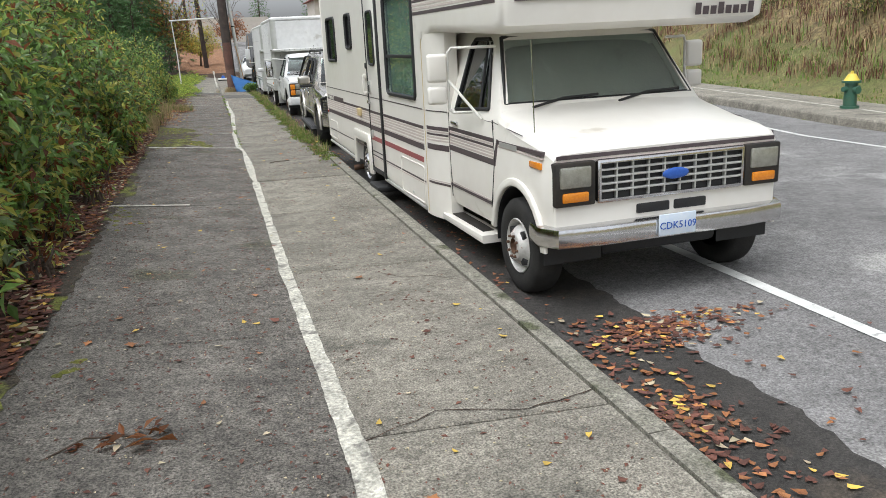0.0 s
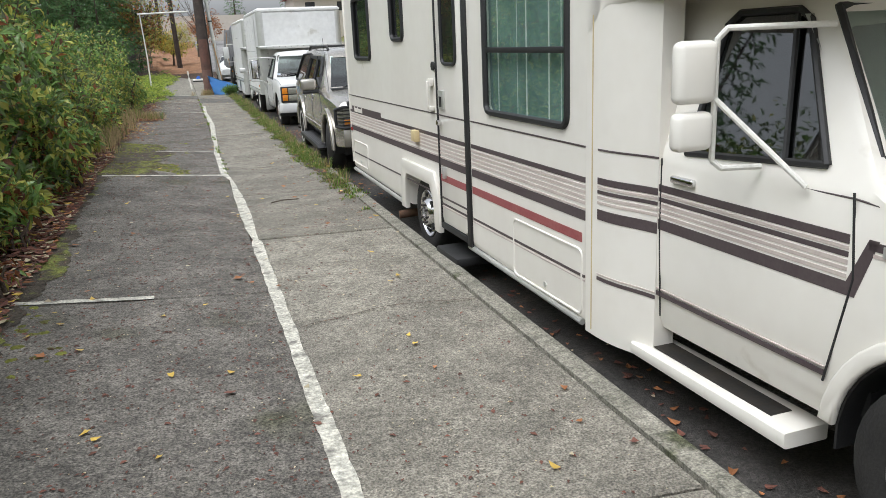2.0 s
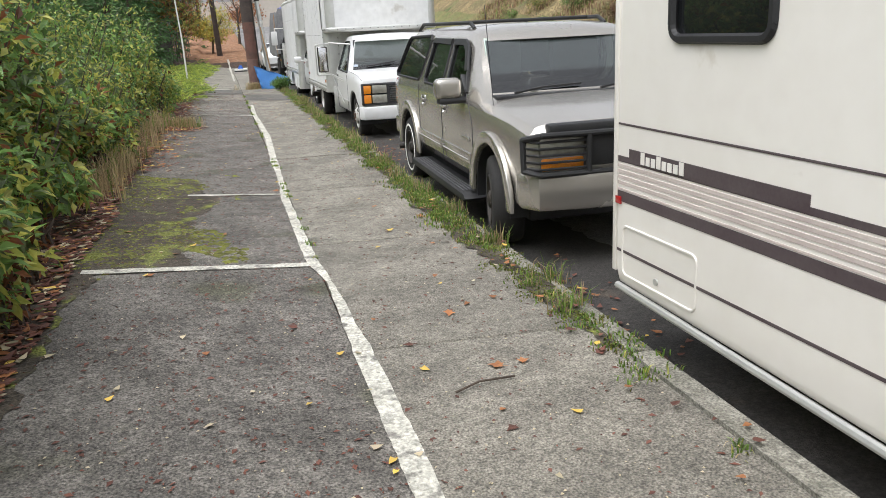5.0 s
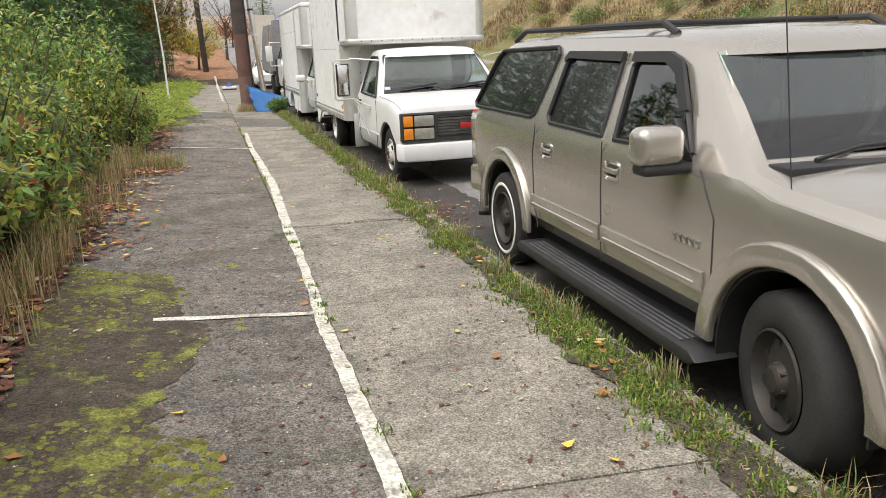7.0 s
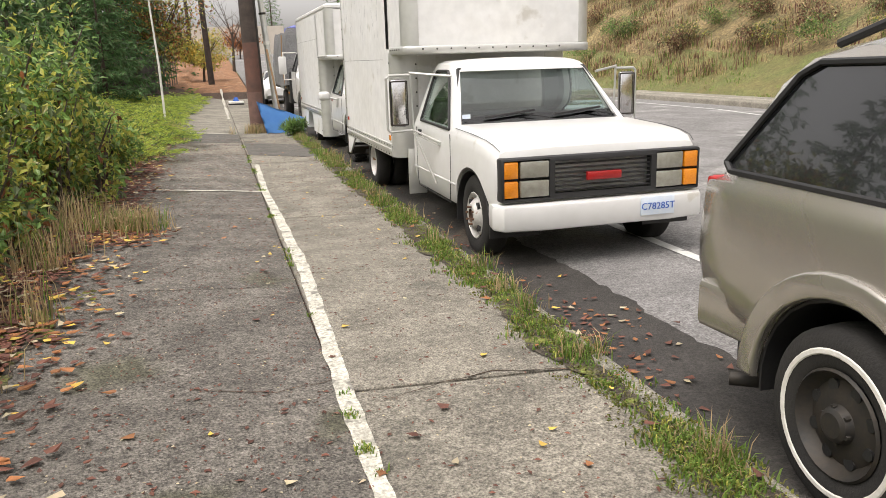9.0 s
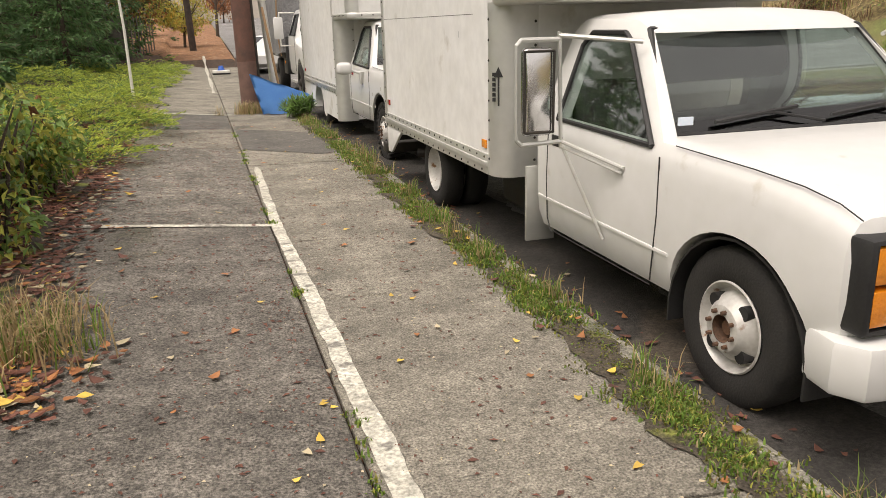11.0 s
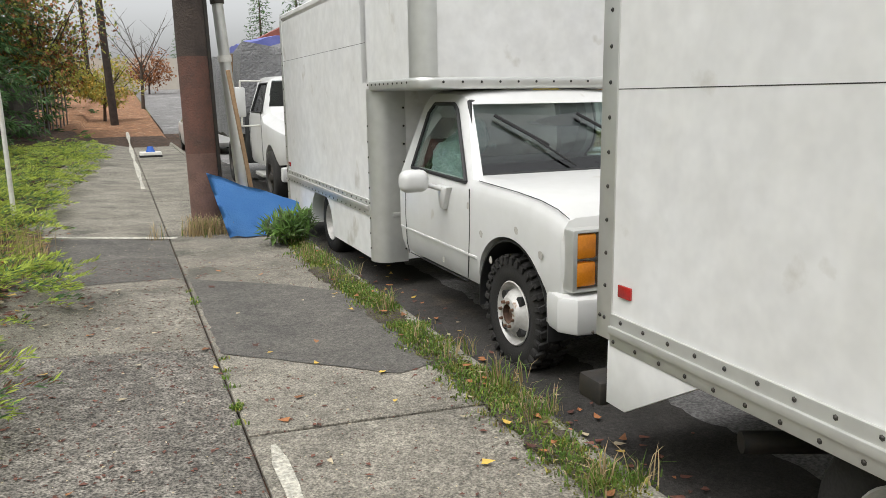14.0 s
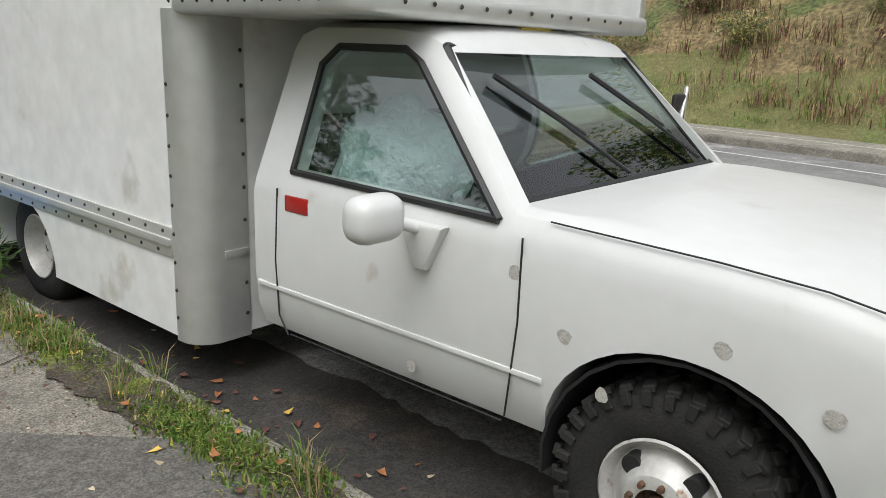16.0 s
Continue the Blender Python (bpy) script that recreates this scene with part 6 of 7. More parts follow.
# ---- plants ----
rng = np.random.default_rng(5)


def unit(n):
    v = rng.normal(size=(n, 3))
    return v / np.linalg.norm(v, axis=1)[:, None]


def leaves(points, outward, length, width, droop=0.2, spread=0.9, fold_up=0.25):
    """Folded leaves, four triangles each, at the points, roughly facing outward."""
    n = len(points)
    along = outward * 0.5 + unit(n) * spread
    along[:, 2] -= droop
    along /= np.linalg.norm(along, axis=1)[:, None]
    up = unit(n) * 0.7 + np.array([0, 0, 1.0])
    side = np.cross(along, up)
    side /= np.linalg.norm(side, axis=1)[:, None] + 1e-9
    nor = np.cross(side, along)
    s = rng.uniform(0.65, 1.3, n)[:, None]
    l, w = length * s, width * s
    v = np.stack([points, points + along * l * 0.45 + side * w * 0.5 + nor * w * fold_up, points + along * l * 0.5, points + along * l - nor * w * 0.2,
                  points + along * l * 0.45 - side * w * 0.5 + nor * w * fold_up], axis=1).reshape(-1, 3)
    k = np.arange(n)[:, None] * 5
    f = np.concatenate([k + np.array([[0, 2, 1]]), k + np.array([[1, 2, 3]]), k + np.array([[0, 4, 2]]), k + np.array([[2, 4, 3]])], axis=1).reshape(-1, 3)
    return v, f


def clump_points(n, centre, radii, lumps=9, inner=0.45):
    """Points over the lumps of an uneven crown, with their outward directions."""
    c = np.array(centre)
    rad = np.array(radii)
    lc = unit(lumps) * rng.uniform(0.35, 0.85, (lumps, 1))
    lr = rng.uniform(0.30, 0.55, lumps)
    which = rng.integers(0, lumps, n)
    d = unit(n)
    r = inner + (1.05 - inner) * rng.random(n) ** 0.5
    p = lc[which] + d * (lr[which] * r)[:, None]
    return c + p * rad, d


def shrub(name, x, y, radii, n, leaf, mats, shares, label, category="shrub", z=None, group="", droop=0.2, lumps=9, stems=True):
    gz = rise(x, y) if z is None else z
    t = thing(name, pose(x, y, gz), label, category, group)
    if stems:
        b = bmesh.new()
        for k in range(7):
            a = 2 * math.pi * k / 7 + x
            q = Vector((0.12 * math.cos(a), 0.12 * math.sin(a), -0.05))
            m = Vector((radii[0] * 0.4 * math.cos(a), radii[1] * 0.4 * math.sin(a), radii[2] * 0.9))
            e = Vector((radii[0] * 0.7 * math.cos(a + 0.3), radii[1] * 0.7 * math.sin(a + 0.3), radii[2] * 1.55))
            rod(q, m, 0.022, 0.014, 6, b)
            rod(m, e, 0.014, 0.005, 6, b)
        part("woody_frame", b, BARK, t)
    p, d = clump_points(n, (0, 0, radii[2]), radii, lumps)
    keep = p[:, 2] > 0.02
    p, d = p[keep], d[keep]
    v, f = leaves(p, d, leaf[0], leaf[1], droop)
    idx = np.repeat(rng.choice(len(mats), len(p), p=shares), 4)
    solid("crown", v.tolist(), f.tolist(), mats, t, idx)
    return t


HEDGE = "overgrown evergreen hedge shrubs"
for i in range(15):
    y = -2.0 + 1.5 * i
    warm = 0.05 if i % 3 else 0.12
    shrub("hedge_shrub", -2.62 + 0.15 * math.sin(i * 2.1), y, (1.15, 1.15, 1.35 + 0.25 * math.sin(i * 1.7) - 0.03 * max(0, i - 9)), 5000, (0.125, 0.052), [LEAF_A, LEAF_B, LEAF_C, LEAF_D], [0.52, 0.28 - warm, warm, 0.20],
          "dense leafy evergreen shrub with yellowing leaves, overhanging the pavement", group=HEDGE, lumps=18)
for i in range(17):
    y = -1.5 + 1.35 * i
    shrub("hedge_shrub", -1.92 - 0.08 * math.sin(i * 3.3), y, (0.62, 0.85, 0.55 + 0.12 * math.sin(i * 1.9)), 1700, (0.12, 0.05), [LEAF_A, LEAF_B, LEAF_C, LEAF_D], [0.45, 0.3, 0.1, 0.15], "leafy lower growth at the foot of the hedge", group=HEDGE, lumps=9)
for i in range(11):
    y = -1.0 + 2.2 * i
    shrub("hedge_shrub", -4.5, y, (1.6, 1.5, 2.1), 3600, (0.12, 0.05), [LEAF_A, LEAF_D, LEAF_B], [0.5, 0.35, 0.15], "tall dark evergreen shrub behind the hedge", group=HEDGE, lumps=14)
for x, y, r, n, mats, sh in ((-2.2, 21.5, (0.9, 1.0, 0.8), 3200, [LEAF_D, LEAF_B, LEAF_A], [0.4, 0.3, 0.3]), (-2.6, 23.5, (1.1, 1.2, 1.15), 4200, [LEAF_A, LEAF_B, LEAF_D], [0.5, 0.25, 0.25]),
                             (-2.15, 25.9, (1.15, 1.15, 1.2), 5200, [LEAF_A, LEAF_B, LEAF_D], [0.6, 0.2, 0.2]), (-1.5, 27.9, (0.45, 0.6, 0.34), 1100, [LEAF_A, LEAF_B], [0.7, 0.3])):
    shrub("leafy_shrub", x, y, r, n, (0.095, 0.042), mats, sh, "leafy green shrub at the pavement edge", lumps=12)
for i in range(9):
    y = 19.4 + 0.95 * i
    shrub("leafy_shrub", -1.85 - 0.25 * (i % 2), y, (0.5, 0.62, 0.34 + 0.12 * (i % 3)), 1100, (0.09, 0.04), [LEAF_A, LEAF_B, LEAF_D, LEAF_C], [0.36, 0.36, 0.18, 0.1], "low leafy growth at the pavement edge", lumps=7)
# low red-tinged sprigs at the foot of the hedge
for i in range(12):
    y = 2.2 + 1.25 * i + 0.4 * math.sin(i * 5)
    shrub("red_sprig", -1.42 - 0.1 * (i % 3), y, (0.22, 0.26, 0.16), 90, (0.085, 0.032), [LEAF_C, LEAF_B, LEAF_A], [0.55, 0.2, 0.25], "low sprig with dark red leaves under the hedge", "plant", group="red sprigs under the hedge", lumps=4)


def blades(points, height, lean=0.5, width=0.006):
    n = len(points)
    h = height * rng.uniform(0.4, 1.15, n)[:, None]
    a = rng.uniform(0, 2 * np.pi, n)
    d = np.stack([np.cos(a), np.sin(a), np.zeros(n)], 1)
    s = np.stack([-np.sin(a), np.cos(a), np.zeros(n)], 1) * width
    up = np.array([0, 0, 1.0])
    k = rng.uniform(0.1, 1.0, n)[:, None] * lean
    m = points + up * h * 0.6 + d * h * k * 0.35
    e = points + up * h * (1 - 0.35 * k) + d * h * k
    v = np.stack([points - s, points + s, m + s * 0.7, m - s * 0.7, e], 1).reshape(-1, 3)
    i = np.arange(n) * 5
    f = [q for j in i.tolist() for q in ((j, j + 1, j + 2, j + 3), (j + 3, j + 2, j + 4))]
    return v.tolist(), f


def tuft_field(name, centres, per, radius, height, mats, shares, label, lean=0.6, width=0.006):
    c = np.repeat(np.array(centres), per, axis=0)
    c[:, :2] += rng.normal(size=(len(c), 2)) * radius
    v, f = blades(c, height, lean, width)
    idx = np.repeat(rng.choice(len(mats), len(c), p=shares), 2)
    return tagged(solid(name, v, f, mats, None, idx), label, "grass", kind="stuff")


def kerb_density(y):
    if y < 11.5 or y > 38:
        return 0.0
    return 1.0 if y > 14.2 else 0.25


cent = []
for i in range(5200):
    y = random.uniform(11.5, 36.5)
    spread = 0.10 + 0.07 * noise.noise((y * 0.8, 3, 0))
    dens = kerb_density(y) * (0.36 + 1.3 * noise.noise((y * 1.3, 0, 0)) + 0.5 * noise.noise((y * 3.7, 5, 0)))
    if random.random() < dens:
        cent.append((min(1.84, random.gauss(1.69, spread * 0.75)), y, 0.005))
tuft_field("kerb_grass", cent, 15, 0.035, 0.042, [GRASS, STRAW, LEAF_B, MOSS], [0.62, 0.08, 0.08, 0.22], "green weeds and grass growing along the kerb", 1.1, 0.005)
low = [(min(1.83, random.gauss(1.70, 0.07)), random.uniform(13.0, 36), 0.004) for i in range(2300)]
tuft_field("kerb_moss", low, 12, 0.03, 0.016, [MOSS, GRASS], [0.8, 0.2], "low moss and seedlings along the kerb", 1.2, 0.006)
clumps = [(1.74 + 0.06 * math.sin(7 * k), 13.2 + 0.83 * k + 0.3 * math.sin(5 * k), 0.0) for k in range(28)]
tuft_field("kerb_grass", [(x + random.gauss(0, 0.05), y + random.gauss(0, 0.09), z) for x, y, z in clumps for q in range(5)], 16, 0.03, 0.17, [STRAW, GRASS], [0.5, 0.5], "taller grass tufts and dry stalks along the kerb", 0.9, 0.0035)
cent = [(0.415 + random.gauss(0, 0.012), random.uniform(14.9, 34), 0.0) for i in range(130)]
tuft_field("joint_weeds", [c for c in cent if noise.noise((c[1] * 1.1, 9, 0)) > 0.0], 14, 0.018, 0.035, [GRASS, LEAF_B], [0.8, 0.2], "small weeds in the pavement joint", 1.0, 0.005)
cent = [(random.gauss(-1.38, 0.12), y, 0.12) for y in (17.3, 17.7, 18.1, 18.6, 19.0, 19.4, 20.3, 21.3, 33.4, 33.8, 34.2, 23.1, 22.6, 24.0, 24.4) for k in range(5)]
tuft_field("dry_grass", cent, 26, 0.07, 0.42, [STRAW, GRASS], [0.85, 0.15], "dry straw-coloured grass at the pavement edge", 0.5, 0.004)
cent = [(0.85 + random.gauss(0, 0.16), 35.55 + random.gauss(0, 0.12), 0.0) for k in range(26)]
tuft_field("dry_grass", cent, 26, 0.06, 0.26, [STRAW, GRASS], [0.9, 0.1], "dry grass tuft round the pole foot", 0.7, 0.004)

# moss cushions and patches on the dark half
mp = []
for i in range(3600):
    x, y = random.uniform(-1.30, -0.1), random.uniform(14.9, 18.8)
    if noise.noise((x * 1.7, y * 1.3, 2)) - 0.45 * (x + 0.75) > -0.12:
        mp.append((x, y))
for i in range(1500):
    x, y = random.uniform(-1.3, -0.85), random.uniform(0, 36)
    if noise.noise((x * 1.2, y * 0.8, 4)) > 0.18 + 0.5 * (x + 1.3):
        mp.append((x, y))
vs, fs = [], []
for x, y in mp:
    r, n0 = random.uniform(0.012, 0.05), len(vs)
    vs.append((x, y, pave(x) + 0.004 + r * 0.14))
    for k in range(7):
        a = 2 * math.pi * k / 7
        rr = r * random.uniform(0.6, 1.3)
        vs.append((x + rr * math.cos(a), y + rr * math.sin(a), pave(x) - 0.004))
    fs += [(n0, n0 + 1 + k, n0 + 1 + (k + 1) % 7) for k in range(7)]
tagged(solid("moss", vs, fs, [MOSS]), "green-brown moss cushions on the pavement", "moss", kind="stuff")


# straw grass and a leafy bush past the mossy slab
cent = [(random.gauss(-0.95, 0.20), random.gauss(24.15, 0.22), pave(-0.9)) for k in range(46)] + [(random.gauss(-1.2, 0.1), random.uniform(24.0, 25.2), 0.0) for k in range(26)]
tuft_field("dry_grass", cent, 16, 0.06, 0.24, [STRAW, GRASS], [0.8, 0.2], "dry straw-coloured grass at the pavement edge", 1.1, 0.0045)
for x, y, r, n in ((-1.55, 26.2, (0.55, 0.75, 0.62), 2300), (-1.6, 27.4, (0.5, 0.7, 0.5), 1700), (-1.75, 25.2, (0.5, 0.6, 0.75), 1600)):
    shrub("leafy_shrub", x, y, r, n, (0.095, 0.042), [LEAF_A, LEAF_B, LEAF_D, LEAF_C], [0.5, 0.4, 0.06, 0.04], "bright green broad-leaved bush at the pavement edge", lumps=9)
cent = [(random.uniform(-1.35, -1.15), random.uniform(33.2, 34.4), 0.0) for k in range(24)]
cent = [(x + 0.35, y, z) for x, y, z in cent]
tuft_field("dry_grass", cent, 20, 0.05, 0.45, [STRAW, GRASS], [0.92, 0.08], "tall dry straw grass beside the junipers", 0.3, 0.004)


# juniper mats
def juniper(x, y, rx, ry, h, n):
    """Layered feathery sprays over a low mound, the shade in the gaps between them put in as darker green."""
    gz = rise(x, y)
    t = thing("juniper_shrub", pose(x, y, gz), "low spreading bright green juniper", "shrub", "spreading junipers beside the pavement")
    per = 44
    m = n // per
    a, r = rng.uniform(0, 2 * np.pi, m), np.sqrt(rng.random(m))
    px, py = rx * r * np.cos(a), ry * r * np.sin(a)
    bump = np.array([noise.noise(((x + u) * 1.6, (y + v) * 1.6, 2)) + 0.5 * noise.noise(((x + u) * 3.5, (y + v) * 3.5, 5)) for u, v in zip(px, py)])
    top = h * (1 - 0.65 * r * r) * np.clip(0.75 + 0.7 * bump, 0.2, 1.3)
    root = np.stack([px, py, np.maximum(0.03, top * rng.uniform(0.35, 1.0, m))], 1)
    heading = a + rng.normal(size=m) * 0.7
    pitch = rng.uniform(0.05, 0.55, m)
    axis = np.stack([np.cos(heading) * np.cos(pitch), np.sin(heading) * np.cos(pitch), np.sin(pitch)], 1)
    side = np.stack([-np.sin(heading), np.cos(heading), np.zeros(m)], 1)
    long = rng.uniform(0.20, 0.38, m)
    u = rng.random((m, per))
    w = (rng.random((m, per)) - 0.5) * 0.6 * (1 - 0.75 * u)
    p = root[:, None] + axis[:, None] * (u * long[:, None])[..., None] + side[:, None] * (w * long[:, None])[..., None]
    p[..., 2] += 0.04 * u - 0.10 * u * u + rng.normal(size=(m, per)) * 0.006
    d = axis[:, None] + side[:, None] * (np.sign(w) * 0.55)[..., None]
    p, d, u = p.reshape(-1, 3), d.reshape(-1, 3) * 2.2, u.reshape(-1)
    p[:, 2] = np.maximum(p[:, 2], 0.015)
    v, f = leaves(p, d, 0.062, 0.013, -0.1, 0.45)
    # Low sprays: brown dead bits, and darker green painted in as the gaps' shade.
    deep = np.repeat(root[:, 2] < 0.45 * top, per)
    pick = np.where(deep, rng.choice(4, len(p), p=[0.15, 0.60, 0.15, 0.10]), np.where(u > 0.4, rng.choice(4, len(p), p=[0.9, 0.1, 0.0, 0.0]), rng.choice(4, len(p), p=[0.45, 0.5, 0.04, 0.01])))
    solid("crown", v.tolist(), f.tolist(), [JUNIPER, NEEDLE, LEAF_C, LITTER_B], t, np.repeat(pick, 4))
    b = bmesh.new()
    for k in range(6):
        rod((0, 0, 0), (rx * 0.6 * math.cos(k), ry * 0.6 * math.sin(k), h * 0.4), 0.02, 0.008, 6, b)
    part("woody_frame", b, BARK, t)


for x, y, rx, ry, h in ((-2.1, 29.9, 0.95, 1.2, 0.42), (-3.6, 29.5, 1.2, 1.4, 0.5), (-2.0, 32.2, 1.05, 1.4, 0.42), (-3.8, 32.4, 1.3, 1.6, 0.5), (-2.3, 34.8, 1.1, 1.3, 0.42), (-4.2, 35.4, 1.5, 1.6, 0.5),
                        (-2.4, 37.4, 1.1, 1.3, 0.42), (-2.3, 40.2, 1.2, 1.6, 0.4), (-2.2, 43.4, 1.2, 1.6, 0.4), (-2.0, 46.8, 1.2, 1.8, 0.4), (-4.4, 42, 1.6, 2.4, 0.5), (-4.2, 47, 1.6, 2.4, 0.5), (-1.9, 50.5, 1.1, 1.6, 0.4)):
    juniper(x + (0.40 if x > -3 else 0.3), y, rx, ry, h + 0.06, int((9500 if y < 38 and x > -3 else 5500) * rx * ry))


def conifer(x, y, h, r, n, label, mats=None, name="conifer", z0=0.0):
    gz = rise(x, y)
    t = thing(name, pose(x, y, gz), label, "tree")
    part("trunk", rod((0, 0, -0.1), (0, 0, h * 0.95), 0.03 * h * 0.5 + 0.05, 0.02, 8), BARK, t)
    b = bmesh.new()
    pts, dirs = [], []
    m = int(h * 9)
    for k in range(m):
        f = (k + 0.5) / m
        z = z0 + 0.1 + (h - z0) * f
        L = r * (1 - f) ** 0.8 * random.uniform(0.75, 1.1) + 0.1
        a = k * 2.4
        tip = Vector((L * math.cos(a), L * math.sin(a), -0.18 * L + 0.1))
        rod((0, 0, z), (tip.x, tip.y, z + tip.z), 0.012 + 0.006 * L, 0.004, 5, b)
        c = max(3, int(n * L / (m * r * 0.55)))
        u = rng.random(c) ** 0.7
        w = (rng.random(c) - 0.5) * 0.55 * L * (1 - u * 0.6)
        pts.append(np.stack([tip.x * u - math.sin(a) * w, tip.y * u + math.cos(a) * w, z + tip.z * u + rng.normal(size=c) * 0.05], 1))
        dirs.append(np.tile([math.cos(a), math.sin(a), -0.1], (c, 1)))
    part("branchwork", b, BARK, t)
    p, d = np.concatenate(pts), np.concatenate(dirs)
    sz = 0.13 + 0.016 * h
    v, f = leaves(p, d, sz, sz * 0.35, 0.15, 0.45)
    solid("crown", v.tolist(), f.tolist(), mats or [NEEDLE, LEAF_D], t, np.repeat(rng.choice(2, len(p), p=[0.8, 0.2]), 4))


conifer(-4.6, 37.5, 3.4, 1.7, 5200, "young bushy green spruce behind junipers")
conifer(-6.2, 41.5, 5.5, 2.2, 5200, "young green spruce behind the junipers")
conifer(-5.2, 51.0, 7.5, 2.6, 5200, "dark conifer by the fence")
conifer(-9.0, 47.0, 11.0, 3.4, 6000, "tall dark conifer beyond the fence")
conifer(-8.0, 58.0, 13.0, 3.8, 6000, "tall dark conifer beyond the fence")
conifer(-13.0, 66.0, 15.0, 4.2, 5000, "tall dark conifer beyond the fence")
conifer(-10.0, 34.0, 9.0, 3.2, 5000, "tall dark conifer behind the shrubs")
for x, y, h, r in ((-4.6, 59.5, 11, 3.3), (-7.2, 62, 13, 4.0), (-5.6, 56.5, 9, 3.0), (-7.5, 36.5, 6.5, 2.6), (-3.6, 45.5, 4.2, 1.7), (-6.5, 46.5, 8, 2.8), (-4.2, 54.5, 8.5, 2.6), (-11, 40.5, 11, 3.6), (-12, 53, 13, 4), (-6.2, 64, 11, 3.4), (-9, 72, 13, 4), (-4.5, 76, 10, 3.2), (-14, 30, 11, 3.8)):
    conifer(x, y, h, r, 4200, "dense green conifer beside the walk")
for x, y, h in ((16, 118, 13), (22, 126, 15), (28, 120, 12), (36, 130, 16), (10, 150, 12)):
    conifer(x, y, h, h * 0.24, 2200, "distant dark conifer beyond the street")


def broadleaf(x, y, h, r, n, leaf, mats, shares, label, bare=False):
    gz = rise(x, y)
    t = thing("broadleaf_tree", pose(x, y, gz), label, "tree")
    b = bmesh.new()
    rod((0, 0, -0.2), (0.1, 0, h * 0.45), 0.05 + 0.012 * h, 0.03 + 0.006 * h, 8, b)
    for k in range(10):
        a = k * 2.4
        s0 = Vector((0.1, 0, h * (0.25 + 0.02 * k)))
        e = Vector((r * 0.8 * math.cos(a), r * 0.8 * math.sin(a), h * (0.6 + 0.035 * k)))
        rod(s0, e, 0.035, 0.012, 6, b)
        for j in range(5 if bare else 2):
            q = s0.lerp(e, 0.4 + 0.12 * j)
            rod(q, q + Vector((random.uniform(-1, 1), random.uniform(-1, 1), random.uniform(0.3, 1.2))) * r * 0.4, 0.014, 0.004, 5, b)
    part("trunk", b, BARK, t)
    if n:
        p, d = clump_points(n, (0, 0, h * 0.62), (r, r, h * 0.42), 16, 0.2)
        v, f = leaves(p, d, leaf, leaf * 0.6)
        solid("crown", v.tolist(), f.tolist(), mats, t, np.repeat(rng.choice(len(mats), len(p), p=shares), 4))


broadleaf(-2.6, 60.5, 6.2, 2.3, 6500, 0.17, [LITTER_O, LEAF_B, LEAF_D], [0.4, 0.35, 0.25], "autumn tree with thin orange and yellow leaves")
broadleaf(-0.6, 69.0, 3.4, 1.8, 3600, 0.16, [LEAF_B, LITTER_Y], [0.75, 0.25], "yellow-green bush beside the far pole")
broadleaf(1.6, 80.0, 6.5, 2.4, 0, 0.1, [BARK], [1.0], "bare leafless tree beyond the pavement", True)
broadleaf(3.0, 105.0, 4.0, 2.2, 1500, 0.25, [LITTER_O, LEAF_C], [0.7, 0.3], "distant tree with red-orange leaves")
broadleaf(-7.5, 24.0, 6.5, 2.6, 5000, 0.16, [LEAF_D, LEAF_B, LITTER_O], [0.6, 0.25, 0.15], "green leafy tree behind the hedge")
broadleaf(-6.8, 31.5, 5.5, 2.2, 4200, 0.15, [LEAF_D, LEAF_B, LITTER_O], [0.45, 0.3, 0.25], "tree behind the shrubs turning orange")

# the dry bank over the street
def bank_tufts(name, count, height, mats, shares, label, per, rad, y0, y1, u0, u1, width):
    cs = []
    for i in range(count):
        y = random.uniform(y0, y1)
        x = far_kerb(y) + random.uniform(u0, u1)
        if noise.noise((x * 0.35, y * 0.35, 6 + height)) > -0.15:
            cs.append((x, y, rise(x, y) - 0.03))
    tuft_field(name, cs, per, rad, height, mats, shares, label, 0.9, width)


bank_tufts("bank_grass", 3600, 0.5, [STRAW, GRASS, LITTER_B], [0.42, 0.16, 0.42], "tall dry brown grass on the bank", 22, 0.22, 2, 75, 3.6, 14, 0.014)
bank_tufts("bank_turf", 1500, 0.14, [GRASS, STRAW], [0.75, 0.25], "short green grass at the foot of the bank", 16, 0.2, 2, 60, 2.1, 4.6, 0.012)
for i in range(110):
    y = random.uniform(4, 70)
    x = far_kerb(y) + random.uniform(4.8, 13)
    k = i % 3
    shrub("bank_shrub", x, y, (0.9, 0.9, 0.55), 900, (0.12, 0.05), [[LEAF_D, STRAW, LEAF_B], [LITTER_B, STRAW, LEAF_D], [LEAF_A, LEAF_D, STRAW]][k], [0.5, 0.3, 0.2], ["dull green brush on the dry bank", "brown dead brush on the dry bank", "green bramble on the dry bank"][k], group="brush on the bank", stems=False)
for i in range(9):
    y = 18 + 9 * i
    broadleaf(far_kerb(y) + 15, y, 7 + (i % 3), 3.2, 2600, 0.3, [LEAF_D, LEAF_B, LEAF_A], [0.5, 0.2, 0.3], "leafy tree at the top of the bank")
# trees behind the walker and behind the hedge, seen in reflections
for x, y, h in ((-12, 4, 10), (-13, 14, 12), (-11, 24, 11), (-9, -14, 11), (8, -30, 13)):
    conifer(x, y, h, h * 0.27, 2600, "tall conifer behind the hedge")

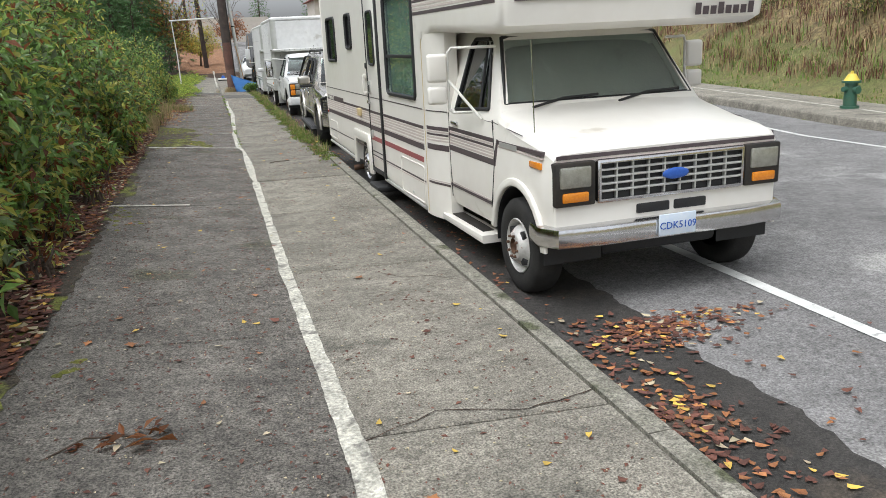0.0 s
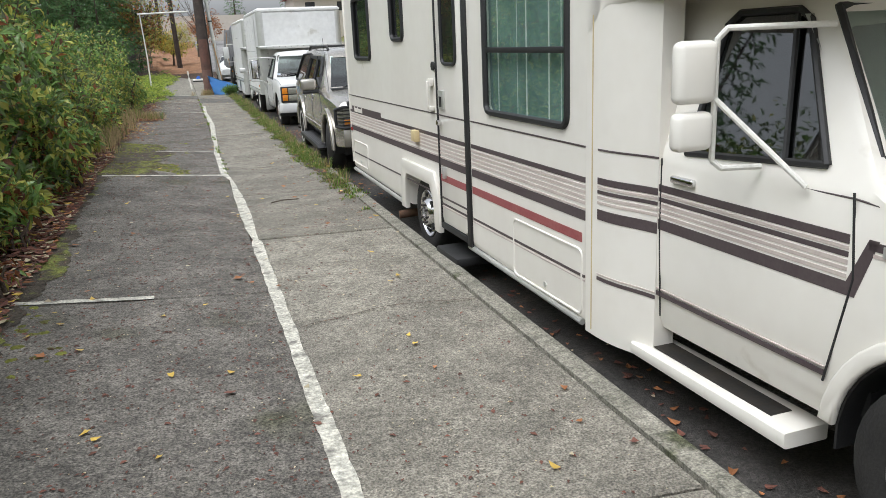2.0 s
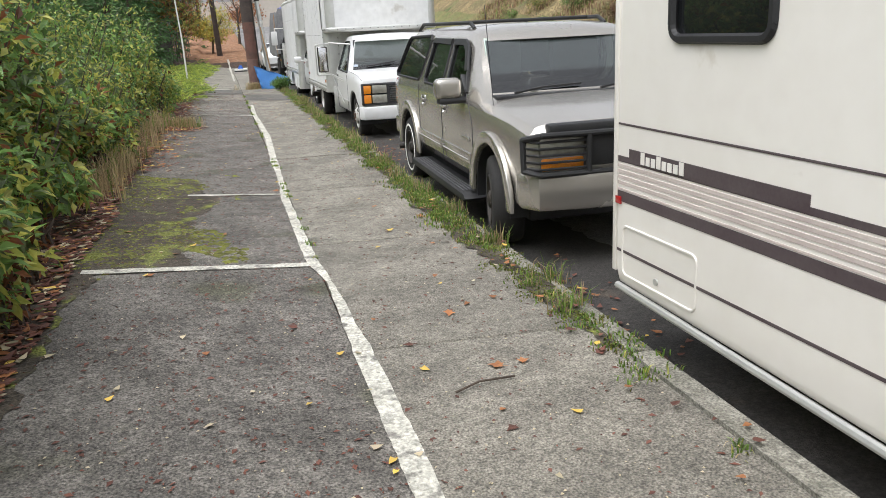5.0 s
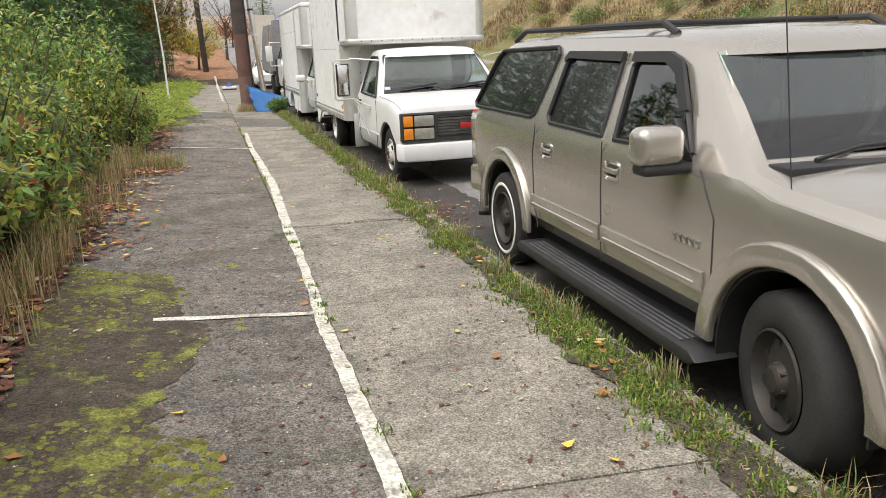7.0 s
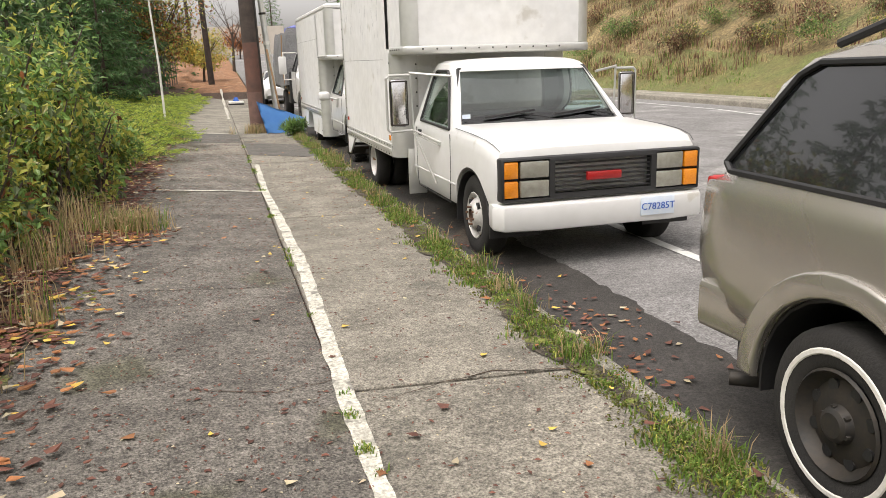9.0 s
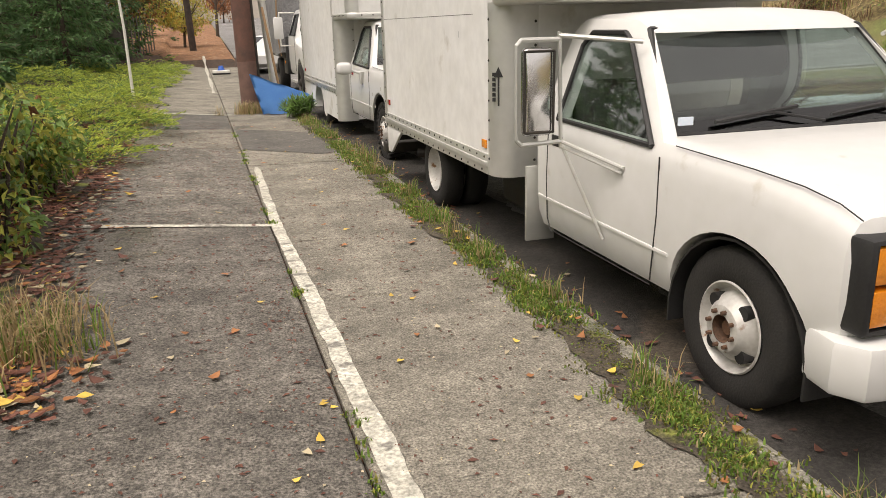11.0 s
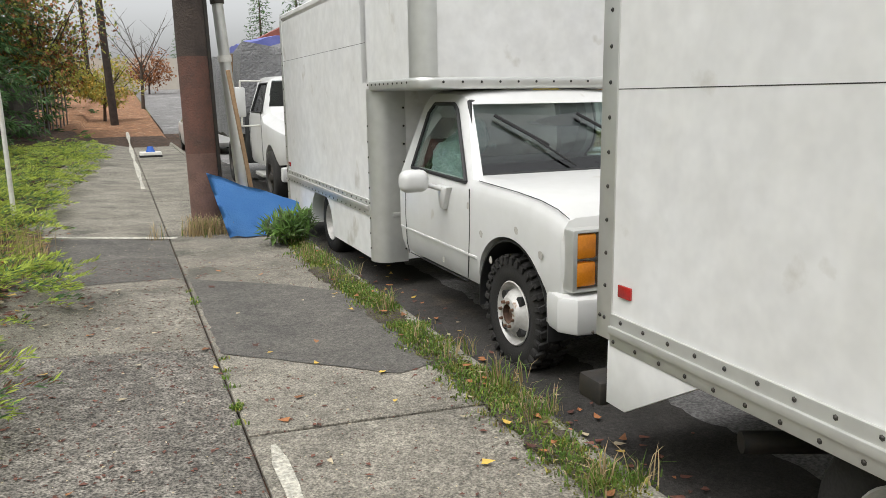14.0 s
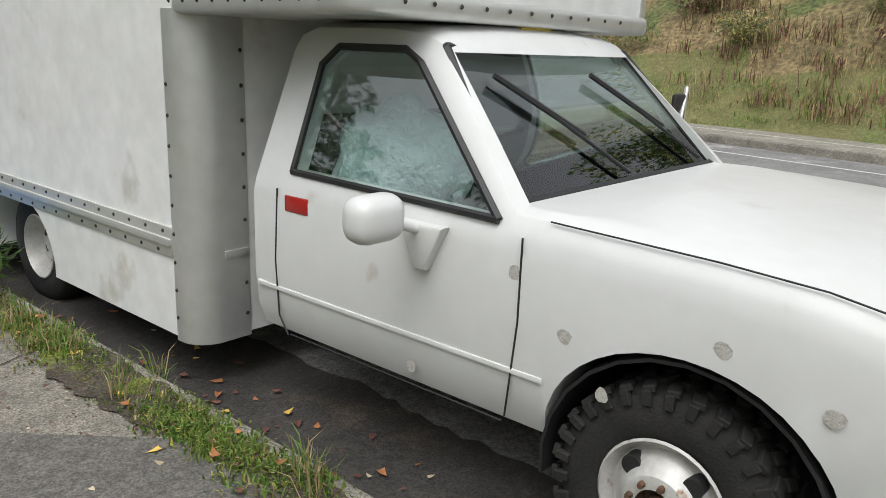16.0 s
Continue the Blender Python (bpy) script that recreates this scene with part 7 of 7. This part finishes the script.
# ---- poles and street things ----
pole = thing("utility_pole", pose(0.90, 35.92, 0, -1.5, -0.8, 0), "tall dark timber utility pole with reddish lower part", "utility pole")
part("shaft", rod((0, 0, -0.2), (0, 0, 0.95), 0.188, 0.183, 24), POLE_LOW, pole, "pale reddish pole foot")
part("shaft", rod((0, 0, 0.945), (0, 0, 2.1), 0.186, 0.18, 24), POLE_RED, pole, "reddish-brown pole section")
part("shaft", rod((0, 0, 2.095), (0, 0, 10.5), 0.182, 0.13, 24), POLE_WOOD, pole, "dark creosoted pole section")
part("conduit", rod((0.19, -0.05, 0), (0.17, -0.05, 6), 0.03), DARKSTEEL, pole)
part("crossarm", box(-1.2, -0.08, 9.6, 1.2, 0.06, 9.75, 0.01), GREYWOOD, pole)
post = thing("steel_post", pose(1.42, 36.2, 0, 0, -4.0, 0), "grey steel post leaning beside the pole", "post")
part("shaft", rod((0, 0, -0.2), (0, 0, 4.6), 0.075, 0.065, 16), ALU, post)
part("band", rod((0, 0, 2.05), (0, 0, 2.13), 0.085), WHITE_PLAIN, post)
part("band", rod((0, 0, 2.75), (0, 0, 2.80), 0.085), DARKSTEEL, post)
plank = thing("plank", look((1.42, 35.85, 0.95), (1.28, 35.98, 2.0)), "tan timber plank leaning against the pole", "plank")
plank.matrix_world = pose(1.50, 35.75, 0.0, 3, -8, 0)
part("board", box(-0.02, -0.05, 0, 0.02, 0.05, 1.95, 0.004), TANWOOD, plank)
wp = thing("white_pole", pose(-1.22, 36.0, 0.0, 0, -1.0, 0), "thin white pole with a cross arm, standing in the junipers", "pole")
part("shaft", fold(rod((0, 0, 0), (0.02, 0, 1.6), 0.028, 0.025), rod((0.02, 0, 1.6), (-0.02, 0, 3.12), 0.024, 0.02)), WHITE_PLAIN, wp)
part("arm", rod((-0.1, 0, 3.1), (1.75, 0.0, 3.12), 0.03), WHITE_PLAIN, wp, "white horizontal arm")
far_pole = thing("utility_pole", pose(-0.15, 66.0, climb(66), 0, -2.0, 0), "thin dark utility pole far along the walk", "utility pole")
part("shaft", rod((0, 0, -0.3), (0, 0, 11), 0.19, 0.13, 14), POLE_WOOD, far_pole)
far_pole = thing("utility_pole", pose(-1.6, 88.0, climb(88), 0, -1.0, 0), "distant dark utility pole", "utility pole")
part("shaft", rod((0, 0, -0.3), (0, 0, 10), 0.17, 0.12, 12), POLE_WOOD, far_pole)
part("crossarm", box(-1.0, -0.06, 9.0, 1.0, 0.06, 9.15), GREYWOOD, far_pole)

# blue tarp folded at the pole foot
tarp = thing("blue_tarp", pose(0, 0, 0), "crumpled bright blue plastic tarp at the pole foot", "tarp")
b = bmesh.new()
n = 14
grid = []
for j in range(n + 1):
    row = []
    for i in range(n + 1):
        u, v = i / n, j / n
        lo = Vector((1.05, 35.05, 0.012)).lerp(Vector((1.70, 35.05, 0.012)), u)
        hi = Vector((0.88, 35.5, 0.74)).lerp(Vector((2.0, 35.65, 0.30)), u)
        q = lo.lerp(hi, v)
        k = min(u, v, 1 - u, 1) * 0.0 + 0.035 * noise.noise((u * 4, v * 4, 0))
        x, y, z = q.x, q.y + k - 0.10 * math.sin(math.pi * v), max(0.012, q.z - 0.10 * math.sin(math.pi * v) * (0.3 + u) + k)
        row.append(b.verts.new((x, y, z)))
    grid.append(row)
for j in range(n):
    for i in range(n):
        b.faces.new((grid[j][i], grid[j][i + 1], grid[j + 1][i + 1], grid[j + 1][i]))
bmesh.ops.solidify(b, geom=b.faces[:], thickness=0.006)
part("sheet", b, TARP, tarp, "", 60)
bag = thing("rubbish_bag", pose(1.72, 35.0, 0), "crumpled white rubbish beside the tarp", "rubbish")
b = bmesh.new()
bmesh.ops.create_icosphere(b, subdivisions=3, radius=0.2, matrix=Matrix.Translation((0, 0, 0.08)) @ Matrix.Diagonal((1.2, 0.8, 0.5, 1)))
for v in b.verts:
    v.co += v.co.normalized() * 0.05 * noise.noise(v.co * 12)
part("bag", b, PLASTIC_BAG, bag, "", 80)
pt = thing("leafy_weed", pose(1.60, 34.55, 0), "bushy dark green weed at the kerb", "plant")
p, d = clump_points(700, (0, 0, 0.16), (0.34, 0.34, 0.22), 8, 0.1)
p = p[p[:, 2] > 0.01]
v, f = leaves(p, np.tile([0, 0, 0.8], (len(p), 1)), 0.16, 0.035, 0.0, 0.6)
solid("foliage", v.tolist(), f.tolist(), [LEAF_A, LEAF_D], pt, np.repeat(rng.choice(2, len(p), p=[0.8, 0.2]), 4))
for k in range(7):
    part("stalk", tube([(0, 0, 0), (0.10 * math.cos(k), 0.10 * math.sin(k), 0.14), (0.24 * math.cos(k), 0.24 * math.sin(k), 0.26)], 0.005, 5), LEAF_D, pt)
jk = thing("floor_box", pose(0.78, 50.0, 0), "flat pale box with a blue thing on it, on the pavement", "box")
part("tray", box(-0.3, -0.3, 0.0, 0.3, 0.3, 0.14, 0.02), WHITE_PLAIN, jk)
part("base", box(-0.31, -0.31, 0.0, 0.31, 0.31, 0.06, 0.01), BLACK, jk)
part("blue_pot", rod((0, 0, 0.14), (0, 0, 0.30), 0.13, 0.07), BLUE, jk)

# fence along the garden on the far left
fence = thing("wooden_fence", pose(0, 0, 0), "weathered dark wooden board fence", "fence")
for i in range(34):
    x, y = -6.6 + 0.155 * i, 56.5
    if i >= 26:
        x, y = -2.55 + 0.08 * (i - 26), 56.6 + 0.9 * (i - 26)
    z = rise(x, y)
    o = part("board", box(-0.075, -0.012, 0, 0.075, 0.012, 1.75 + 0.04 * math.sin(i * 3), 0.004, seg=1), GREYWOOD, fence)
    o.matrix_basis = pose(x, y, z, 0, 0, 0 if i < 26 else 80)
part("rail", box(-6.6, 56.52, rise(-4, 56.5) + 0.9, -2.6, 56.56, rise(-4, 56.5) + 1.0), GREYWOOD, fence)

# fire hydrant over the street
hx, hy = far_kerb(12.9) + 1.05, 12.9
hyd = thing("fire_hydrant", pose(hx, hy, 0.0), "dark green fire hydrant with a yellow cap", "fire hydrant")
part("barrel", fold(rod((0, 0, 0), (0, 0, 0.55), 0.13, 0.12, 20), rod((0, 0, 0.0), (0, 0, 0.06), 0.18, 0.18, 20)), HYDRANT_G, hyd)
part("flange", rod((0, 0, 0.52), (0, 0, 0.57), 0.18, 0.18, 20), HYDRANT_G, hyd)
part("bonnet", fold(rod((0, 0, 0.57), (0, 0, 0.70), 0.15, 0.07, 20), rod((0, 0, 0.70), (0, 0, 0.76), 0.035, 0.03, 6)), YELLOW, hyd, "yellow bonnet")
part("outlet", fold(rod((-0.2, 0, 0.4), (0.2, 0, 0.4), 0.055), rod((0, -0.2, 0.38), (0, 0, 0.38), 0.075)), HYDRANT_G, hyd)


# far houses, sign
def house(x, y, w, d, h, label, roof):
    z = rise(x, y)
    t = thing("house", pose(x, y, z), label, "house")
    part("wall", box(-w / 2, -d / 2, -1, w / 2, d / 2, h), HOUSE, t)
    part("roof", prism([(-w / 2 - 0.6, h), (w / 2 + 0.6, h), (w / 4, h + 1.8), (-w / 4, h + 1.8)], "y", -d / 2 - 0.6, d / 2 + 0.6), roof, t, "low red roof")
    for k in range(3):
        wd = part("window", box(-w / 3 + k * w / 3 - 0.6, -d / 2 - 0.03, h - 1.7, -w / 3 + k * w / 3 + 0.6, -d / 2 + 0.05, h - 0.6), BLACKCAR, t)
        part("window_frame", box(-w / 3 + k * w / 3 - 0.68, -d / 2 - 0.02, h - 1.8, -w / 3 + k * w / 3 + 0.68, -d / 2 + 0.0, h - 1.72), WHITE_PLAIN, wd)


house(20, 108, 12, 8, 4.6, "distant house with a low red roof", ROOF_RED)
sg = thing("street_sign", pose(6.2, 62, road_z(6.2, 62)), "yellow diamond road sign on a post", "sign")
part("post", rod((0, 0, 0), (0, 0, 3.2), 0.04), ALU, sg)
part("plate", box(-0.38, -0.01, -0.38, 0.38, 0.01, 0.38, 0.005), YELLOW, sg).matrix_basis = pose(0, -0.05, 3.0, 0, 45, 0)
wall_far = tagged(part("wall_far", box(-4, 118, 2.2, 9, 118.4, 6.2), HOUSE), "pale far wall across the end of the walk", "wall", kind="structure")


# ---- fallen leaves ----
def leaf_mesh(name, material, lobes, size):
    b = bmesh.new()
    c = b.verts.new((0, 0, 0.006))
    n = lobes * 2
    ring = []
    for k in range(n):
        a = 2 * math.pi * k / n
        r = size * (1.0 if k % 2 == 0 else 0.55) * (0.75 + 0.35 * math.cos(a))
        ring.append(b.verts.new((r * math.cos(a), r * math.sin(a) * 0.85, 0.004 + 0.35 * size * random.random() * 0.5)))
    for k in range(n):
        b.faces.new((c, ring[k], ring[(k + 1) % n]))
    st = b.verts.new((-size * 1.2, 0.004, 0.003))
    b.faces.new((c, ring[lobes], st))
    me = bpy.data.meshes.new(name)
    b.to_mesh(me)
    b.free()
    me.materials.append(material)
    return me


LEAVES = [leaf_mesh("fallen_leaf", m, l, s) for m, l, s in ((LITTER_O, 5, 0.055), (LITTER_Y, 3, 0.04), (LITTER_B, 4, 0.045), (LITTER_P, 3, 0.035), (LITTER_O, 3, 0.04))]
NAMES = ["curled orange-brown fallen leaf", "small yellow fallen leaf", "dark brown fallen leaf", "pale dry fallen leaf", "small orange fallen leaf"]
for i in range(380):
    k = random.choices(range(5), (0.12, 0.3, 0.12, 0.32, 0.14))[0]
    x, y = random.uniform(-1.3, 1.7), random.uniform(1.5, 34)
    o = new("fallen_leaf", LEAVES[k])
    o.matrix_world = pose(x, y, pave(x) + 0.006, random.uniform(-8, 8), random.uniform(-8, 8), random.uniform(0, 360)) @ Matrix.Scale(random.uniform(0.6, 1.15), 4)
    tagged(o, NAMES[k] + " lying on the pavement", "leaf", "fallen leaves on the pavement")


def litter(name, spots, label, big=1.0):
    """Loose leaves, joined."""
    vs, fs, idx = [], [], []
    for x, y, z, mt in spots:
        a, s = random.uniform(0, 6.28), big * random.uniform(0.014, 0.042)
        n0 = len(vs)
        t1, t2 = random.uniform(-0.6, 0.6), random.uniform(-0.6, 0.6)
        for k in range(6):
            q = 2 * math.pi * k / 6
            r = s * (1 if k % 2 == 0 else 0.7) * (1.3 if k == 0 else 1)
            u, v = r * math.cos(q), r * math.sin(q) * 0.7
            vs.append((x + u * math.cos(a) - v * math.sin(a), y + u * math.sin(a) + v * math.cos(a), z + 0.012 + abs(t1 * u) + abs(t2 * v)))
        fs += [(n0, n0 + 1, n0 + 2, n0 + 3), (n0, n0 + 3, n0 + 4, n0 + 5)]
        idx += [mt, mt]
    return tagged(solid(name, vs, fs, [LITTER_O, LITTER_Y, LITTER_B, LITTER_P], None, idx), label, "leaves", kind="stuff")


sp = []
for i in range(13000):
    y = random.uniform(-2, 36)
    x = -1.22 - abs(random.gauss(0, 0.30)) + 0.12 * noise.noise((y * 0.7, 0, 0))
    sp.append((x, y, max(pave(x), rise(x, y)), random.choices(range(4), (0.1, 0.03, 0.74, 0.13))[0]))
for i in range(420):
    y = random.uniform(19, 23)
    x = random.gauss(-1.12, 0.18)
    sp.append((x, y, pave(x) + 0.002, random.choices(range(4), (0.35, 0.1, 0.4, 0.15))[0]))
for i in range(2000):
    y = random.uniform(24.6, 36)
    x = -1.18 + abs(random.gauss(0, 0.17)) + 0.16 * noise.noise((y * 0.9, 2, 0))
    sp.append((x, y, pave(x) + 0.002, random.choices(range(4), (0.05, 0.02, 0.84, 0.09))[0]))
for i in range(420):
    x, y = random.gauss(-1.0, 0.2), random.gauss(23.75, 0.22)
    sp.append((x, y, pave(x) + 0.002, random.choices(range(4), (0.4, 0.12, 0.4, 0.08))[0]))
litter("leaf_litter", sp, "brown leaf litter under the hedge", 1.1)
sp = []
for cx, cy, sx, sy, n in ((2.55, 4.05, 0.28, 0.16, 420), (2.15, 3.0, 0.14, 0.5, 330), (2.9, 4.15, 0.3, 0.10, 160), (2.1, 6.5, 0.12, 2.0, 120), (2.05, 13.6, 0.15, 0.6, 70), (2.1, 20.6, 0.25, 0.5, 160), (2.05, 25, 0.12, 3.0, 180), (2.1, 30.5, 0.15, 2.5, 140), (2.6, 3.2, 0.7, 0.9, 70)):
    for i in range(n):
        x, y = random.gauss(cx, sx), random.gauss(cy, sy)
        if x > 1.9:
            sp.append((x, y, road_z(x, y), random.choices(range(4), (0.24, 0.05, 0.66, 0.05))[0]))
for i in range(150):
    x, y = random.gauss(1.66, 0.10), random.uniform(11, 34)
    sp.append((min(x, 1.82), y, 0.01, random.choices(range(4), (0.4, 0.12, 0.36, 0.12))[0]))
litter("leaf_litter", sp, "orange and brown leaves in the gutter", 0.85)
# specks of grit and twig bits on the dark half
sp = [(x, random.uniform(0, 34), pave(x)) for x in [random.uniform(-1.25, 0.4) if i % 4 else random.uniform(0.4, 1.6) for i in range(15000)]]
vs, fs = [], []
for x, y, z in sp:
    s, a, n0 = random.choice((1, 1, 1, 1.7)) * random.uniform(0.005, 0.014), random.uniform(0, 6.28), len(vs)
    vs += [(x + s * math.cos(a), y + s * math.sin(a), z + 0.004), (x - 0.5 * s * math.sin(a), y + 0.5 * s * math.cos(a), z + 0.009), (x - s * math.cos(a), y - s * math.sin(a), z + 0.004), (x + 0.5 * s * math.sin(a), y - 0.5 * s * math.cos(a), z + 0.006)]
    fs.append((n0, n0 + 1, n0 + 2, n0 + 3))
tagged(solid("grit", vs, fs, [LITTER_B]), "dark specks of leaf crumbs on the pavement", "debris", kind="stuff")
vs, fs = [], []
for i in range(5200):
    x = random.uniform(-1.25, 1.65)
    y, s, a, n0 = random.uniform(0, 35), random.uniform(0.003, 0.010), random.uniform(0, 6.28), len(vs)
    z = pave(x)
    vs += [(x + s * math.cos(a), y + s * math.sin(a), z + 0.005), (x - 0.6 * s * math.sin(a), y + 0.6 * s * math.cos(a), z + 0.009), (x - s * math.cos(a), y - s * math.sin(a), z + 0.005), (x + 0.6 * s * math.sin(a), y - 0.6 * s * math.cos(a), z + 0.006)]
    fs.append((n0, n0 + 1, n0 + 2, n0 + 3))
tagged(solid("grit", vs, fs, [LITTER_P]), "pale flecks of dry leaf on the pavement", "debris", kind="stuff")
# red sprig fallen on the near pavement, and a stick
tw = thing("fallen_sprig", pose(-0.62, 3.35, pave(-0.62)), "fallen twig with dark red leaves", "twig")
part("twig", tube([(-0.35, -0.15, 0.012), (-0.1, 0.05, 0.03), (0.15, 0.02, 0.012)], 0.005, 6), BARK, tw)
p = np.array([[random.uniform(-0.15, 0.25), random.uniform(-0.08, 0.10), random.uniform(0.01, 0.04)] for i in range(26)])
v, f = leaves(p, np.tile([0.6, 0, 0.1], (26, 1)), 0.09, 0.035, 0.1, 0.5)
solid("foliage", v.tolist(), f.tolist(), [LEAF_C], tw)
sk = thing("stick", pose(0.92, 12.4, 0.01, 0, 0, 8), "thin dark curved stick on the pavement", "stick")
part("twig", tube([(-0.16, 0, 0.006), (-0.02, 0.04, 0.012), (0.16, 0.02, 0.006)], 0.006, 6), BARK, sk)
